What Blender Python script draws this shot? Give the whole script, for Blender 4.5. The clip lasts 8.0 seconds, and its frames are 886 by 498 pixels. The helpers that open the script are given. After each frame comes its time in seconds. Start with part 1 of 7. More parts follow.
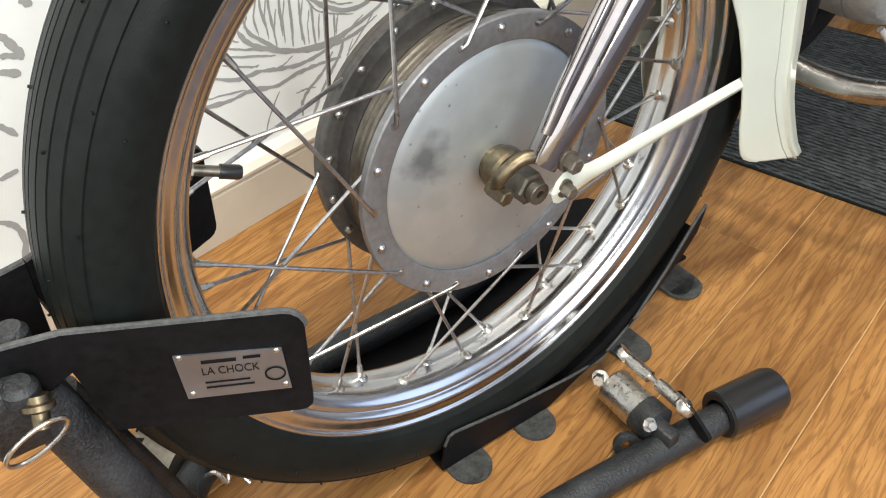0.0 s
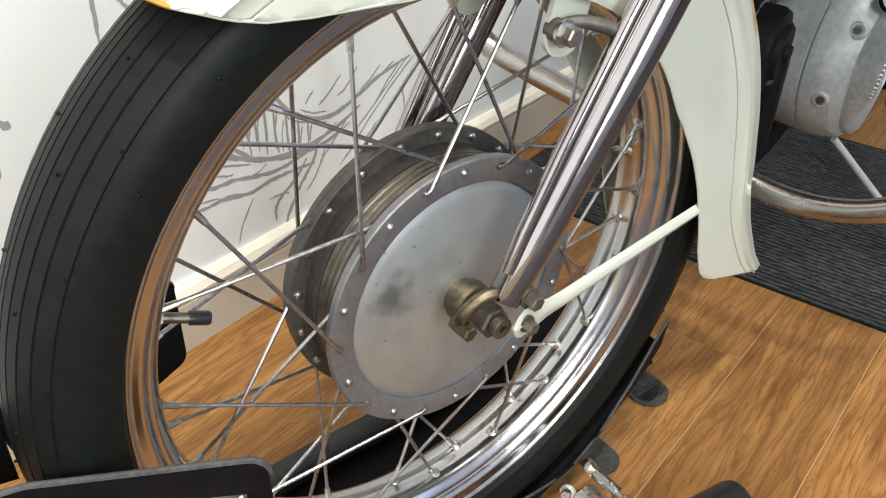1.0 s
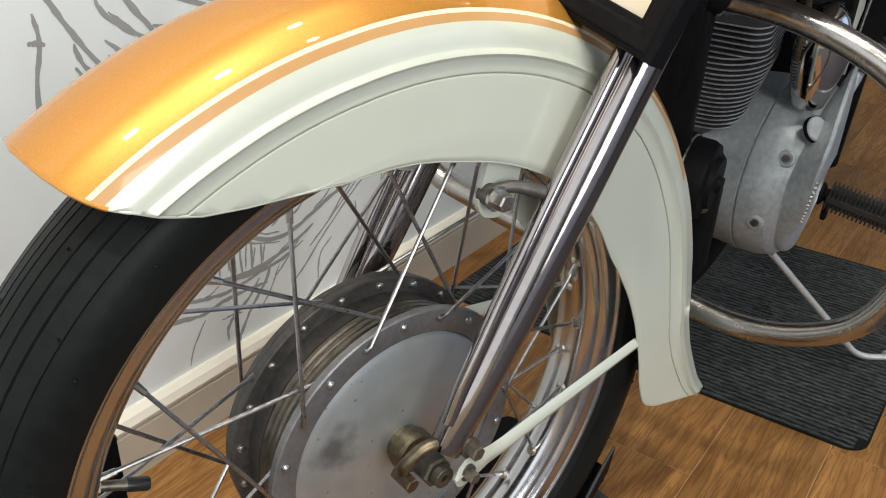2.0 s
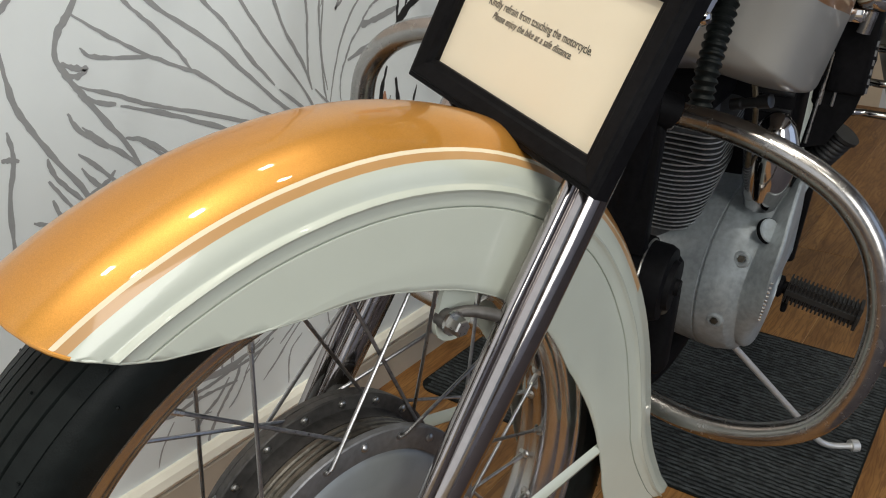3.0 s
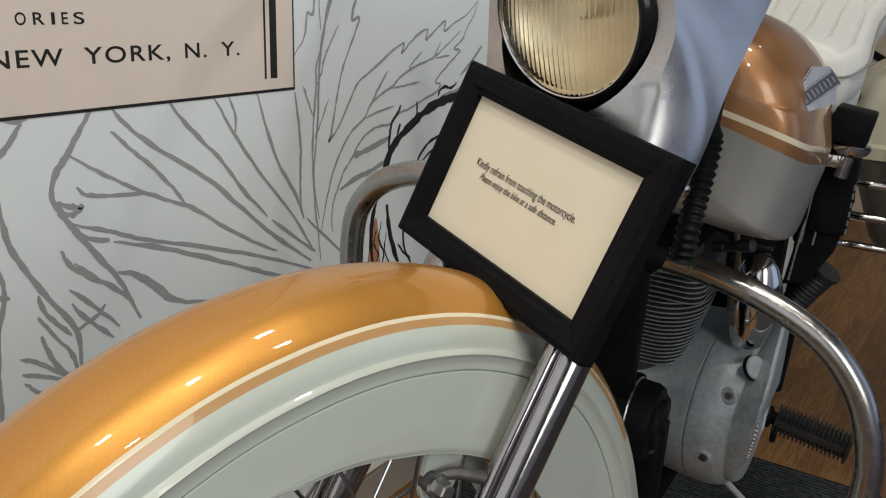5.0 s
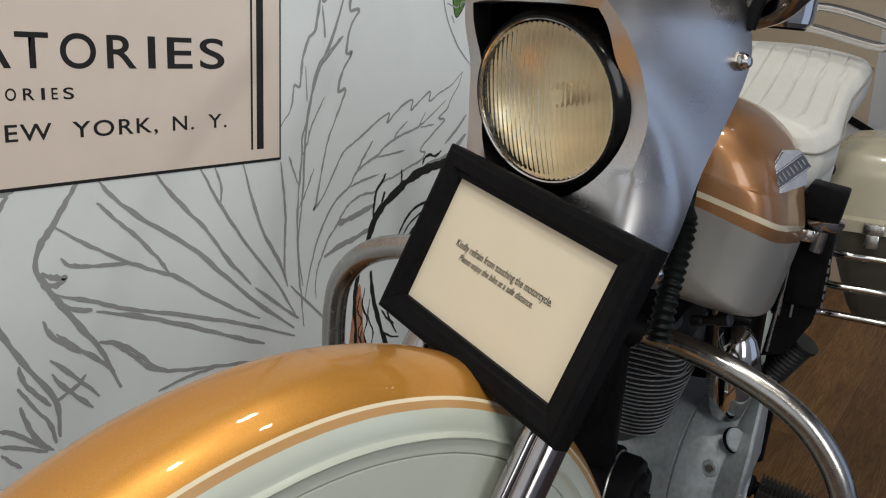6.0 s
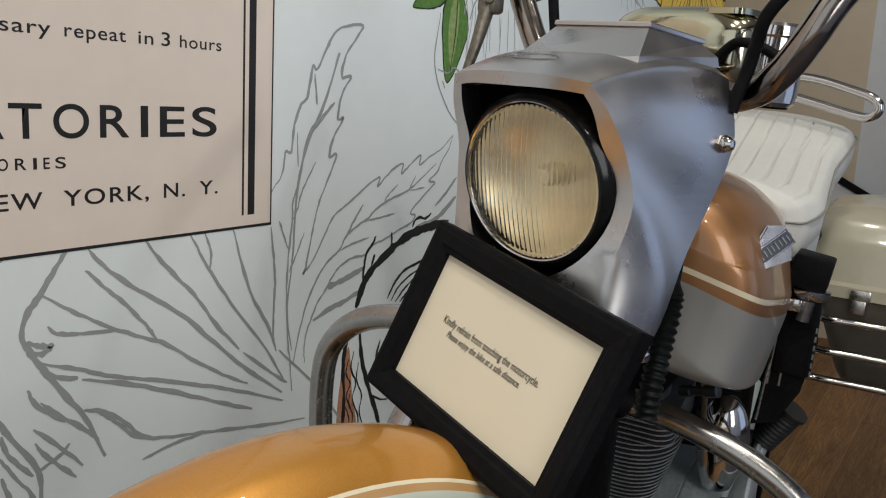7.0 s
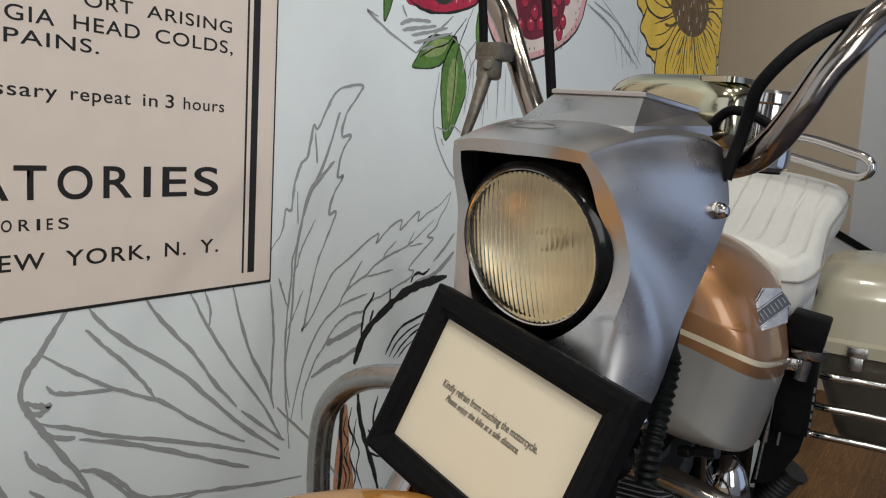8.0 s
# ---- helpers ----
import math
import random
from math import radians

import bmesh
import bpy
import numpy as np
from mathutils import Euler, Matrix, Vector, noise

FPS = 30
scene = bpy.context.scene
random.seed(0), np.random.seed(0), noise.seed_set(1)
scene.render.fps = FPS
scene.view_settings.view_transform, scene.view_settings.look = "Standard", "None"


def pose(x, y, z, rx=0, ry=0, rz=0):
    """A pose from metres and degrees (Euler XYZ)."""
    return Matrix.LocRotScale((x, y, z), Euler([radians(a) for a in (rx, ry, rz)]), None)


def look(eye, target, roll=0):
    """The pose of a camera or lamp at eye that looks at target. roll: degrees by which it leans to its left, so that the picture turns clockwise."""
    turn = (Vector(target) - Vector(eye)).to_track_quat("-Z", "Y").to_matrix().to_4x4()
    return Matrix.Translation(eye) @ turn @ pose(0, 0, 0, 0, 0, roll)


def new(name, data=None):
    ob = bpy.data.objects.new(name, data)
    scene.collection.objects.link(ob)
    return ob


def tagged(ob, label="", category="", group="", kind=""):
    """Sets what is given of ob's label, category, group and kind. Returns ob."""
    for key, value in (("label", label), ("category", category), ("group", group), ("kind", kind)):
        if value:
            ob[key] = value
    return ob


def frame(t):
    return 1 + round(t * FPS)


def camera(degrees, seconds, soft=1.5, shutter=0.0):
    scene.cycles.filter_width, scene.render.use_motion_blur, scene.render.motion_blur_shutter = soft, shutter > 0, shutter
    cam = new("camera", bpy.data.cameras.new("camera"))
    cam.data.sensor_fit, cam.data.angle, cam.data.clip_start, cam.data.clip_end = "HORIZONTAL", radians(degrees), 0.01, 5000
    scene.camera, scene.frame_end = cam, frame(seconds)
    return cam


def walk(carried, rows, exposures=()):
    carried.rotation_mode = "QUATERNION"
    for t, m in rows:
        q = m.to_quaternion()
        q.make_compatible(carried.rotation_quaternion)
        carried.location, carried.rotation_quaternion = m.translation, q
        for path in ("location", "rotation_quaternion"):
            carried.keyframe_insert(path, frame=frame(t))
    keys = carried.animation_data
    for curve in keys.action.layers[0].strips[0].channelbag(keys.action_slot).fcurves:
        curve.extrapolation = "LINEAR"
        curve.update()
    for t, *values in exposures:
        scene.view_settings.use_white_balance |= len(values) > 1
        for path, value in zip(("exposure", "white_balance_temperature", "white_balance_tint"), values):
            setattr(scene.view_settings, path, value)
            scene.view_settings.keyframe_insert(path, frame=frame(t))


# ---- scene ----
cam = camera(54.4, 8.0, soft=1.1)
PATH = [
    (0, (-0.889, -0.784, 0.655), (0.327, 0.233, -0.565), -0.7),
    (0.5, (-0.877, -0.782, 0.682), (0.388, 0.244, -0.479), -0.2),
    (1, (-0.872, -0.782, 0.705), (0.445, 0.25, -0.391), 0.3),
    (1.5, (-0.866, -0.784, 0.73), (0.507, 0.245, -0.297), 0.7),
    (2, (-0.852, -0.788, 0.759), (0.588, 0.236, -0.18), 1.0),
    (2.2, (-0.85, -0.792, 0.769), (0.614, 0.23, -0.13), 0.9),
    (3.3, (-0.845, -0.802, 0.812), (0.691, 0.23, 0.053), 1.3),
    (3.5, (-0.844, -0.801, 0.818), (0.699, 0.236, 0.081), 1.4),
    (4, (-0.844, -0.799, 0.829), (0.717, 0.248, 0.144), 1.5),
    (4.5, (-0.839, -0.797, 0.838), (0.737, 0.257, 0.202), 1.6),
    (6, (-0.84, -0.805, 0.87), (0.797, 0.248, 0.411), 2.5),
    (6.5, (-0.841, -0.807, 0.883), (0.811, 0.246, 0.481), 2.6),
    (7, (-0.838, -0.806, 0.892), (0.826, 0.247, 0.546), 2.9),
    (7.5, (-0.843, -0.808, 0.898), (0.829, 0.25, 0.606), 3.0),
    (8, (-0.844, -0.807, 0.906), (0.834, 0.254, 0.67), 3.0),
]
walk(cam, [(t, look(eye, target, roll)) for t, eye, target, roll in PATH],
     exposures=[(0.0, 1.08, 6490, 8), (0.8, 0.90, 6490, 9), (1.5, 0.50, 6480, 9), (2.2, 0.15, 6460, 9), (3.3, -0.29, 6410, 8), (4.7, -0.51, 6360, 8), (6.0, -0.58, 6340, 8), (8.0, -0.60, 6310, 8)])

# ---- light ----
LAMPS = ((-1.55, -0.9, 16), (-0.8, -1.05, 17), (-0.05, -0.66, 6), (-1.6, -1.9, 8))
WALL_FILLS = (((-0.10, -1.45), (0.10, 0.0, 0.30), 30), ((0.70, -1.50), (0.55, 0.0, 0.90), 76), ((1.60, -1.50), (1.75, 0.0, 1.25), 66), ((1.90, -1.20), (2.9, 0.05, 1.15), 62))
world = bpy.data.worlds.new("world")
scene.world = world
world.use_nodes = True
world.node_tree.nodes["Background"].inputs[0].default_value = (0.75, 0.85, 1.0, 1)
world.node_tree.nodes["Background"].inputs[1].default_value = 0.4


def area_lamp(name, eye, target, sx, sy, power, colour):
    d = bpy.data.lights.new(name, "AREA")
    d.shape, d.size, d.size_y, d.energy, d.color = "RECTANGLE", sx, sy, power, colour
    ob = new(name, d)
    ob.matrix_world = look(eye, target)
    return ob


area_lamp("shop_window_daylight", (-2.42, -0.85, 1.35), (-0.1, -0.25, 0.45), 1.5, 1.6, 7, (1.0, 0.985, 0.96))
area_lamp("side_window_daylight", (-1.6, -2.72, 1.5), (-0.8, 0, 0.6), 0.95, 1.6, 34, (1.0, 0.985, 0.945))
area_lamp("glass_door_daylight", (1.1, -2.74, 1.1), (1.1, 0, 1.1), 1.66, 1.5, 5.5, (0.52, 0.66, 1.0))
for lx, ly, watts in LAMPS:
    area_lamp("ceiling_lamp_light", (lx, ly, 2.655), (lx, ly, 0), 0.11, 0.11, watts, (1.0, 0.935, 0.82))

# unseen fill spots, added to brighten the mural and the end wall
for (lx, ly), aim, watts in WALL_FILLS:
    sd = bpy.data.lights.new("wall_fill_spot", "SPOT")
    sd.energy, sd.color, sd.spot_size, sd.spot_blend, sd.shadow_soft_size = watts, (1.0, 0.96, 0.89), radians(46), 1.0, 0.05
    new("wall_fill_spot", sd).matrix_world = look((lx, ly, 2.62), aim)

# ---- materials ----


def nodes_of(name):
    m = bpy.data.materials.new(name)
    m.use_nodes = True
    nt = m.node_tree
    return m, nt, nt.nodes["Principled BSDF"]


def rgba(c):
    return (c[0], c[1], c[2], 1)


def mat(name, colour, rough=0.5, metal=0.0, vary=0.12, scale=40.0, bump=0.0, bump_scale=300.0, coat=0.0, rough_vary=0.1, second=None, spec=0.5):
    """Surface with broad blotches and fine grain."""
    m, nt, p = nodes_of(name)
    L = nt.links.new
    tc = nt.nodes.new("ShaderNodeTexCoord")
    big = nt.nodes.new("ShaderNodeTexNoise")
    big.inputs["Scale"].default_value = scale * 0.18
    big.inputs["Detail"].default_value = 4
    fine = nt.nodes.new("ShaderNodeTexNoise")
    fine.inputs["Scale"].default_value = scale * 2
    fine.inputs["Detail"].default_value = 6
    L(tc.outputs["Object"], big.inputs["Vector"])
    L(tc.outputs["Object"], fine.inputs["Vector"])
    mixf = nt.nodes.new("ShaderNodeMath")
    mixf.operation = "ADD"
    L(big.outputs["Fac"], mixf.inputs[0])
    L(fine.outputs["Fac"], mixf.inputs[1])
    ramp = nt.nodes.new("ShaderNodeMapRange")
    ramp.inputs["From Min"].default_value = 0.7
    ramp.inputs["From Max"].default_value = 1.3
    L(mixf.outputs[0], ramp.inputs["Value"])
    mix = nt.nodes.new("ShaderNodeMix")
    mix.data_type = "RGBA"
    dark = second if second else tuple(max(0, c * (1 - vary)) for c in colour)
    light = colour if second else tuple(min(1, c * (1 + vary)) for c in colour)
    mix.inputs["A"].default_value = rgba(dark)
    mix.inputs["B"].default_value = rgba(light)
    L(ramp.outputs[0], mix.inputs["Factor"])
    L(mix.outputs["Result"], p.inputs["Base Color"])
    rr = nt.nodes.new("ShaderNodeMapRange")
    rr.inputs["To Min"].default_value = max(0.02, rough - rough_vary * rough)
    rr.inputs["To Max"].default_value = min(1, rough + rough_vary * rough)
    L(fine.outputs["Fac"], rr.inputs["Value"])
    L(rr.outputs[0], p.inputs["Roughness"])
    p.inputs["Metallic"].default_value = metal
    p.inputs["Coat Weight"].default_value = coat
    p.inputs["Coat Roughness"].default_value = 0.04
    p.inputs["Specular IOR Level"].default_value = spec
    if bump:
        bn = nt.nodes.new("ShaderNodeTexNoise")
        bn.inputs["Scale"].default_value = bump_scale
        bn.inputs["Detail"].default_value = 5
        L(tc.outputs["Object"], bn.inputs["Vector"])
        b = nt.nodes.new("ShaderNodeBump")
        b.inputs["Strength"].default_value = bump
        b.inputs["Distance"].default_value = 0.002
        L(bn.outputs["Fac"], b.inputs["Height"])
        L(b.outputs["Normal"], p.inputs["Normal"])
    return m


def wood_mat():
    m, nt, p = nodes_of("laminate_wood")
    L = nt.links.new
    tc = nt.nodes.new("ShaderNodeTexCoord")
    oi = nt.nodes.new("ShaderNodeObjectInfo")
    off = nt.nodes.new("ShaderNodeVectorMath")
    off.operation = "SCALE"
    off.inputs[0].default_value = (7.3, 3.1, 0)
    L(oi.outputs["Random"], off.inputs["Scale"])
    add = nt.nodes.new("ShaderNodeVectorMath")
    L(tc.outputs["Object"], add.inputs[0])
    L(off.outputs[0], add.inputs[1])
    mp = nt.nodes.new("ShaderNodeMapping")
    mp.inputs["Scale"].default_value = (1.6, 14, 1)
    L(add.outputs[0], mp.inputs["Vector"])
    n1 = nt.nodes.new("ShaderNodeTexNoise")
    n1.inputs["Scale"].default_value = 2.2
    n1.inputs["Detail"].default_value = 7
    n1.inputs["Distortion"].default_value = 1.4
    L(mp.outputs[0], n1.inputs["Vector"])
    mp2 = nt.nodes.new("ShaderNodeMapping")
    mp2.inputs["Scale"].default_value = (6.5, 78, 1)
    L(add.outputs[0], mp2.inputs["Vector"])
    n2 = nt.nodes.new("ShaderNodeTexNoise")
    n2.inputs["Scale"].default_value = 2.0
    n2.inputs["Detail"].default_value = 7
    n2.inputs["Distortion"].default_value = 2.4
    L(mp2.outputs[0], n2.inputs["Vector"])
    r1 = nt.nodes.new("ShaderNodeValToRGB")
    r1.color_ramp.elements[0].position = 0.3
    r1.color_ramp.elements[0].color = (0.20, 0.088, 0.025, 1)
    r1.color_ramp.elements[1].position = 0.72
    r1.color_ramp.elements[1].color = (0.40, 0.205, 0.066, 1)
    L(n1.outputs["Fac"], r1.inputs["Fac"])
    r2 = nt.nodes.new("ShaderNodeMapRange")
    r2.inputs["From Min"].default_value = 0.50
    r2.inputs["From Max"].default_value = 0.62
    L(n2.outputs["Fac"], r2.inputs["Value"])
    dk = nt.nodes.new("ShaderNodeMix")
    dk.data_type = "RGBA"
    dk.inputs["B"].default_value = (0.115, 0.048, 0.014, 1)
    L(r1.outputs[0], dk.inputs["A"])
    sc = nt.nodes.new("ShaderNodeMath")
    sc.operation = "MULTIPLY"
    sc.inputs[1].default_value = 0.55
    mp3 = nt.nodes.new("ShaderNodeMapping")
    mp3.inputs["Scale"].default_value = (1.1, 7.5, 1)
    L(add.outputs[0], mp3.inputs["Vector"])
    wv = nt.nodes.new("ShaderNodeTexWave")
    wv.bands_direction = "Y"
    wv.inputs["Scale"].default_value = 3.4
    wv.inputs["Distortion"].default_value = 22.0
    wv.inputs["Detail"].default_value = 3
    wv.inputs["Detail Scale"].default_value = 0.9
    L(mp3.outputs[0], wv.inputs["Vector"])
    thin = nt.nodes.new("ShaderNodeMapRange")
    thin.inputs["From Min"].default_value, thin.inputs["From Max"].default_value = 0.0, 0.22
    thin.inputs["To Min"].default_value, thin.inputs["To Max"].default_value = 1.0, 0.0
    L(wv.outputs["Fac"], thin.inputs["Value"])
    mxx = nt.nodes.new("ShaderNodeMath")
    mxx.operation = "MAXIMUM"
    L(r2.outputs[0], mxx.inputs[0])
    L(thin.outputs[0], mxx.inputs[1])
    L(mxx.outputs[0], sc.inputs[0])
    L(sc.outputs[0], dk.inputs["Factor"])
    hv = nt.nodes.new("ShaderNodeHueSaturation")
    vr = nt.nodes.new("ShaderNodeMapRange")
    vr.inputs["To Min"].default_value = 0.85
    vr.inputs["To Max"].default_value = 1.12
    L(oi.outputs["Random"], vr.inputs["Value"])
    L(vr.outputs[0], hv.inputs["Value"])
    L(dk.outputs["Result"], hv.inputs["Color"])
    L(hv.outputs[0], p.inputs["Base Color"])
    p.inputs["Roughness"].default_value = 0.48
    p.inputs["Specular IOR Level"].default_value = 0.3
    b = nt.nodes.new("ShaderNodeBump")
    b.inputs["Strength"].default_value = 0.25
    b.inputs["Distance"].default_value = 0.001
    L(n2.outputs["Fac"], b.inputs["Height"])
    L(b.outputs["Normal"], p.inputs["Normal"])
    return m


def brushed_mat(name, colour, rough, stretch, strength=0.08):
    """Hand-brushed bare metal with streaks along one axis."""
    m, nt, p = nodes_of(name)
    L = nt.links.new
    tc = nt.nodes.new("ShaderNodeTexCoord")
    mp = nt.nodes.new("ShaderNodeMapping")
    mp.inputs["Scale"].default_value = stretch
    L(tc.outputs["Object"], mp.inputs["Vector"])
    n1 = nt.nodes.new("ShaderNodeTexNoise")
    n1.inputs["Scale"].default_value = 6
    n1.inputs["Detail"].default_value = 8
    L(mp.outputs[0], n1.inputs["Vector"])
    n2 = nt.nodes.new("ShaderNodeTexNoise")
    n2.inputs["Scale"].default_value = 22
    n2.inputs["Detail"].default_value = 6
    L(tc.outputs["Object"], n2.inputs["Vector"])
    rr = nt.nodes.new("ShaderNodeMapRange")
    rr.inputs["From Min"].default_value = 0.3
    rr.inputs["From Max"].default_value = 0.7
    rr.inputs["To Min"].default_value = rough * 0.85
    rr.inputs["To Max"].default_value = rough * 1.22
    L(n2.outputs["Fac"], rr.inputs["Value"])
    L(rr.outputs[0], p.inputs["Roughness"])
    mix = nt.nodes.new("ShaderNodeMix")
    mix.data_type = "RGBA"
    mix.inputs["A"].default_value = rgba([c * f for c, f in zip(colour, (0.70, 0.74, 0.84))])
    mix.inputs["B"].default_value = rgba(colour)
    L(n2.outputs["Fac"], mix.inputs["Factor"])
    L(mix.outputs["Result"], p.inputs["Base Color"])
    p.inputs["Metallic"].default_value = 1
    b = nt.nodes.new("ShaderNodeBump")
    b.inputs["Strength"].default_value = strength
    b.inputs["Distance"].default_value = 0.001
    L(n1.outputs["Fac"], b.inputs["Height"])
    L(b.outputs["Normal"], p.inputs["Normal"])
    return m


def glass_mat(name, colour, rough=0.02):
    m, nt, p = nodes_of(name)
    p.inputs["Base Color"].default_value = rgba(colour)
    p.inputs["Transmission Weight"].default_value = 1
    p.inputs["Roughness"].default_value = rough
    p.inputs["IOR"].default_value = 1.42
    return m


def metallic_paint(name, colour, flake):
    m, nt, p = nodes_of(name)
    L = nt.links.new
    tc = nt.nodes.new("ShaderNodeTexCoord")
    v = nt.nodes.new("ShaderNodeTexVoronoi")
    v.inputs["Scale"].default_value = 2500
    L(tc.outputs["Object"], v.inputs["Vector"])
    mix = nt.nodes.new("ShaderNodeMix")
    mix.data_type = "RGBA"
    mix.inputs["A"].default_value = rgba(colour)
    mix.inputs["B"].default_value = rgba(flake)
    L(v.outputs["Color"], mix.inputs["Factor"])
    L(mix.outputs["Result"], p.inputs["Base Color"])
    p.inputs["Metallic"].default_value = 0.55
    p.inputs["Roughness"].default_value = 0.40
    p.inputs["Coat Weight"].default_value = 0.7
    p.inputs["Coat Roughness"].default_value = 0.03
    return m


def stained_mat():
    """Brushed aluminium with dull patches and dark spots."""
    m, nt, p = nodes_of("hub_disc_aluminium")
    L = nt.links.new
    tc = nt.nodes.new("ShaderNodeTexCoord")
    big = nt.nodes.new("ShaderNodeTexNoise")
    big.inputs["Scale"].default_value = 17
    big.inputs["Detail"].default_value = 5
    spots = nt.nodes.new("ShaderNodeTexVoronoi")
    spots.inputs["Scale"].default_value = 75
    for n in (big, spots):
        L(tc.outputs["Object"], n.inputs["Vector"])
    r1 = nt.nodes.new("ShaderNodeValToRGB")
    r1.color_ramp.elements[0].position, r1.color_ramp.elements[0].color = 0.36, (0.37, 0.40, 0.41, 1)
    r1.color_ramp.elements[1].position, r1.color_ramp.elements[1].color = 0.52, (0.44, 0.475, 0.485, 1)
    L(big.outputs["Fac"], r1.inputs["Fac"])
    r2 = nt.nodes.new("ShaderNodeMapRange")
    r2.inputs["From Min"].default_value, r2.inputs["From Max"].default_value = 0.05, 0.12
    r2.inputs["To Min"].default_value, r2.inputs["To Max"].default_value = 0.55, 1.0
    L(spots.outputs["Distance"], r2.inputs["Value"])
    # one dark oily smudge
    wob = nt.nodes.new("ShaderNodeTexNoise")
    wob.inputs["Scale"].default_value = 60
    L(tc.outputs["Object"], wob.inputs["Vector"])
    far = nt.nodes.new("ShaderNodeVectorMath")
    far.operation = "DISTANCE"
    far.inputs[1].default_value = (-0.062, -0.034, 0.026)
    L(tc.outputs["Object"], far.inputs[0])
    wsum = nt.nodes.new("ShaderNodeMath")
    wsum.operation = "MULTIPLY_ADD"
    wsum.inputs[1].default_value = 0.035
    L(wob.outputs["Fac"], wsum.inputs[0])
    L(far.outputs["Value"], wsum.inputs[2])
    smudge = nt.nodes.new("ShaderNodeMapRange")
    smudge.inputs["From Min"].default_value, smudge.inputs["From Max"].default_value = 0.022, 0.040
    smudge.inputs["To Min"].default_value = 0.45
    L(wsum.outputs[0], smudge.inputs["Value"])
    both = nt.nodes.new("ShaderNodeMath")
    both.operation = "MULTIPLY"
    L(r2.outputs[0], both.inputs[0])
    L(smudge.outputs[0], both.inputs[1])
    mx = nt.nodes.new("ShaderNodeVectorMath")
    mx.operation = "SCALE"
    L(r1.outputs[0], mx.inputs[0])
    L(both.outputs[0], mx.inputs["Scale"])
    L(mx.outputs[0], p.inputs["Base Color"])
    rr = nt.nodes.new("ShaderNodeMapRange")
    rr.inputs["To Min"].default_value, rr.inputs["To Max"].default_value = 0.52, 0.34
    L(big.outputs["Fac"], rr.inputs["Value"])
    L(rr.outputs[0], p.inputs["Roughness"])
    p.inputs["Metallic"].default_value = 0.75
    return m


M_WOOD = wood_mat()
M_JOINT = mat("joint_pale", (0.50, 0.32, 0.15), 0.6)
M_WALL = mat("wall_paint", (0.77, 0.82, 0.84), 0.42, vary=0.02, scale=12, bump=0.05, bump_scale=140)
M_BEIGE = mat("beige_paint", (0.60, 0.50, 0.37), 0.6, vary=0.03, scale=12, bump=0.06, bump_scale=200)
M_GREYWALL = mat("grey_paint", (0.66, 0.67, 0.68), 0.6, vary=0.03, scale=12)
M_CEIL = mat("ceiling_paint", (0.40, 0.36, 0.32), 0.8, vary=0.02)
M_DARKWALL = mat("brown_panelling", (0.09, 0.065, 0.05), 0.6, vary=0.1, scale=20)
# tint of the unseen walls, chosen to make the nacelle reflect blue
M_LILAC = mat("lilac_reflection_tint", (0.44, 0.49, 0.64), 0.6, vary=0.06, scale=10)
M_MAUVE_FLOOR = mat("mauve_reflection_floor", (0.085, 0.075, 0.085), 0.95, vary=0.3, scale=200, bump=0.6, bump_scale=900)
M_BASE = mat("baseboard_paint", (0.50, 0.45, 0.37), 0.5, vary=0.04, scale=20)
M_CREAMTRIM = mat("trim_paint", (0.86, 0.83, 0.72), 0.35, vary=0.03, scale=20)
M_LINE = mat("mural_grey", (0.32, 0.33, 0.34), 0.5, vary=0.06, scale=60)
M_INK = mat("mural_black", (0.015, 0.015, 0.016), 0.5, vary=0.2, scale=60)
M_POSTER = mat("poster_pink", (0.76, 0.66, 0.59), 0.5, vary=0.03, scale=12)
M_LEAF = mat("mural_green", (0.10, 0.22, 0.045), 0.5, vary=0.35, scale=60)
M_LEAF_PALE = mat("mural_pale_green", (0.27, 0.36, 0.13), 0.5, vary=0.3, scale=60)
M_FLESH = mat("mural_cream", (0.78, 0.66, 0.62), 0.5, vary=0.1, scale=60)
M_WINE = mat("mural_wine", (0.16, 0.012, 0.035), 0.5, vary=0.4, scale=60)
M_RED = mat("mural_red", (0.42, 0.02, 0.06), 0.5, vary=0.35, scale=60)
M_PINK = mat("mural_pink", (0.75, 0.42, 0.43), 0.5, vary=0.2, scale=60)
M_YELLOW = mat("mural_yellow", (0.86, 0.58, 0.07), 0.5, vary=0.15, scale=60)
M_BROWN = mat("mural_brown", (0.14, 0.08, 0.03), 0.5, vary=0.5, scale=120)
M_RUST = mat("mural_rust", (0.45, 0.22, 0.13), 0.5, vary=0.4, scale=120)
M_RUBBER = mat("tyre_rubber", (0.0068, 0.0088, 0.0086), 0.46, spec=0.15, vary=0.3, scale=60, bump=0.12, bump_scale=900)
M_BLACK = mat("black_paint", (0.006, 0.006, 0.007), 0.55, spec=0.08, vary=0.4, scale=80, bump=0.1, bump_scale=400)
M_BLACKTEX = mat("textured_black_paint", (0.030, 0.033, 0.037), 0.45, spec=0.4, second=(0.004, 0.005, 0.006), scale=240, bump=0.45, bump_scale=420)
M_GRIT = mat("grit_tape", (0.075, 0.078, 0.076), 0.85, second=(0.008, 0.009, 0.009), scale=600, bump=1.0, bump_scale=900)
M_PLASTIC = mat("black_plastic", (0.014, 0.014, 0.015), 0.3, vary=0.2, scale=50)
M_CHROME = mat("chrome", (0.60, 0.585, 0.58), 0.09, metal=1, vary=0.04, scale=60, rough_vary=0.6)
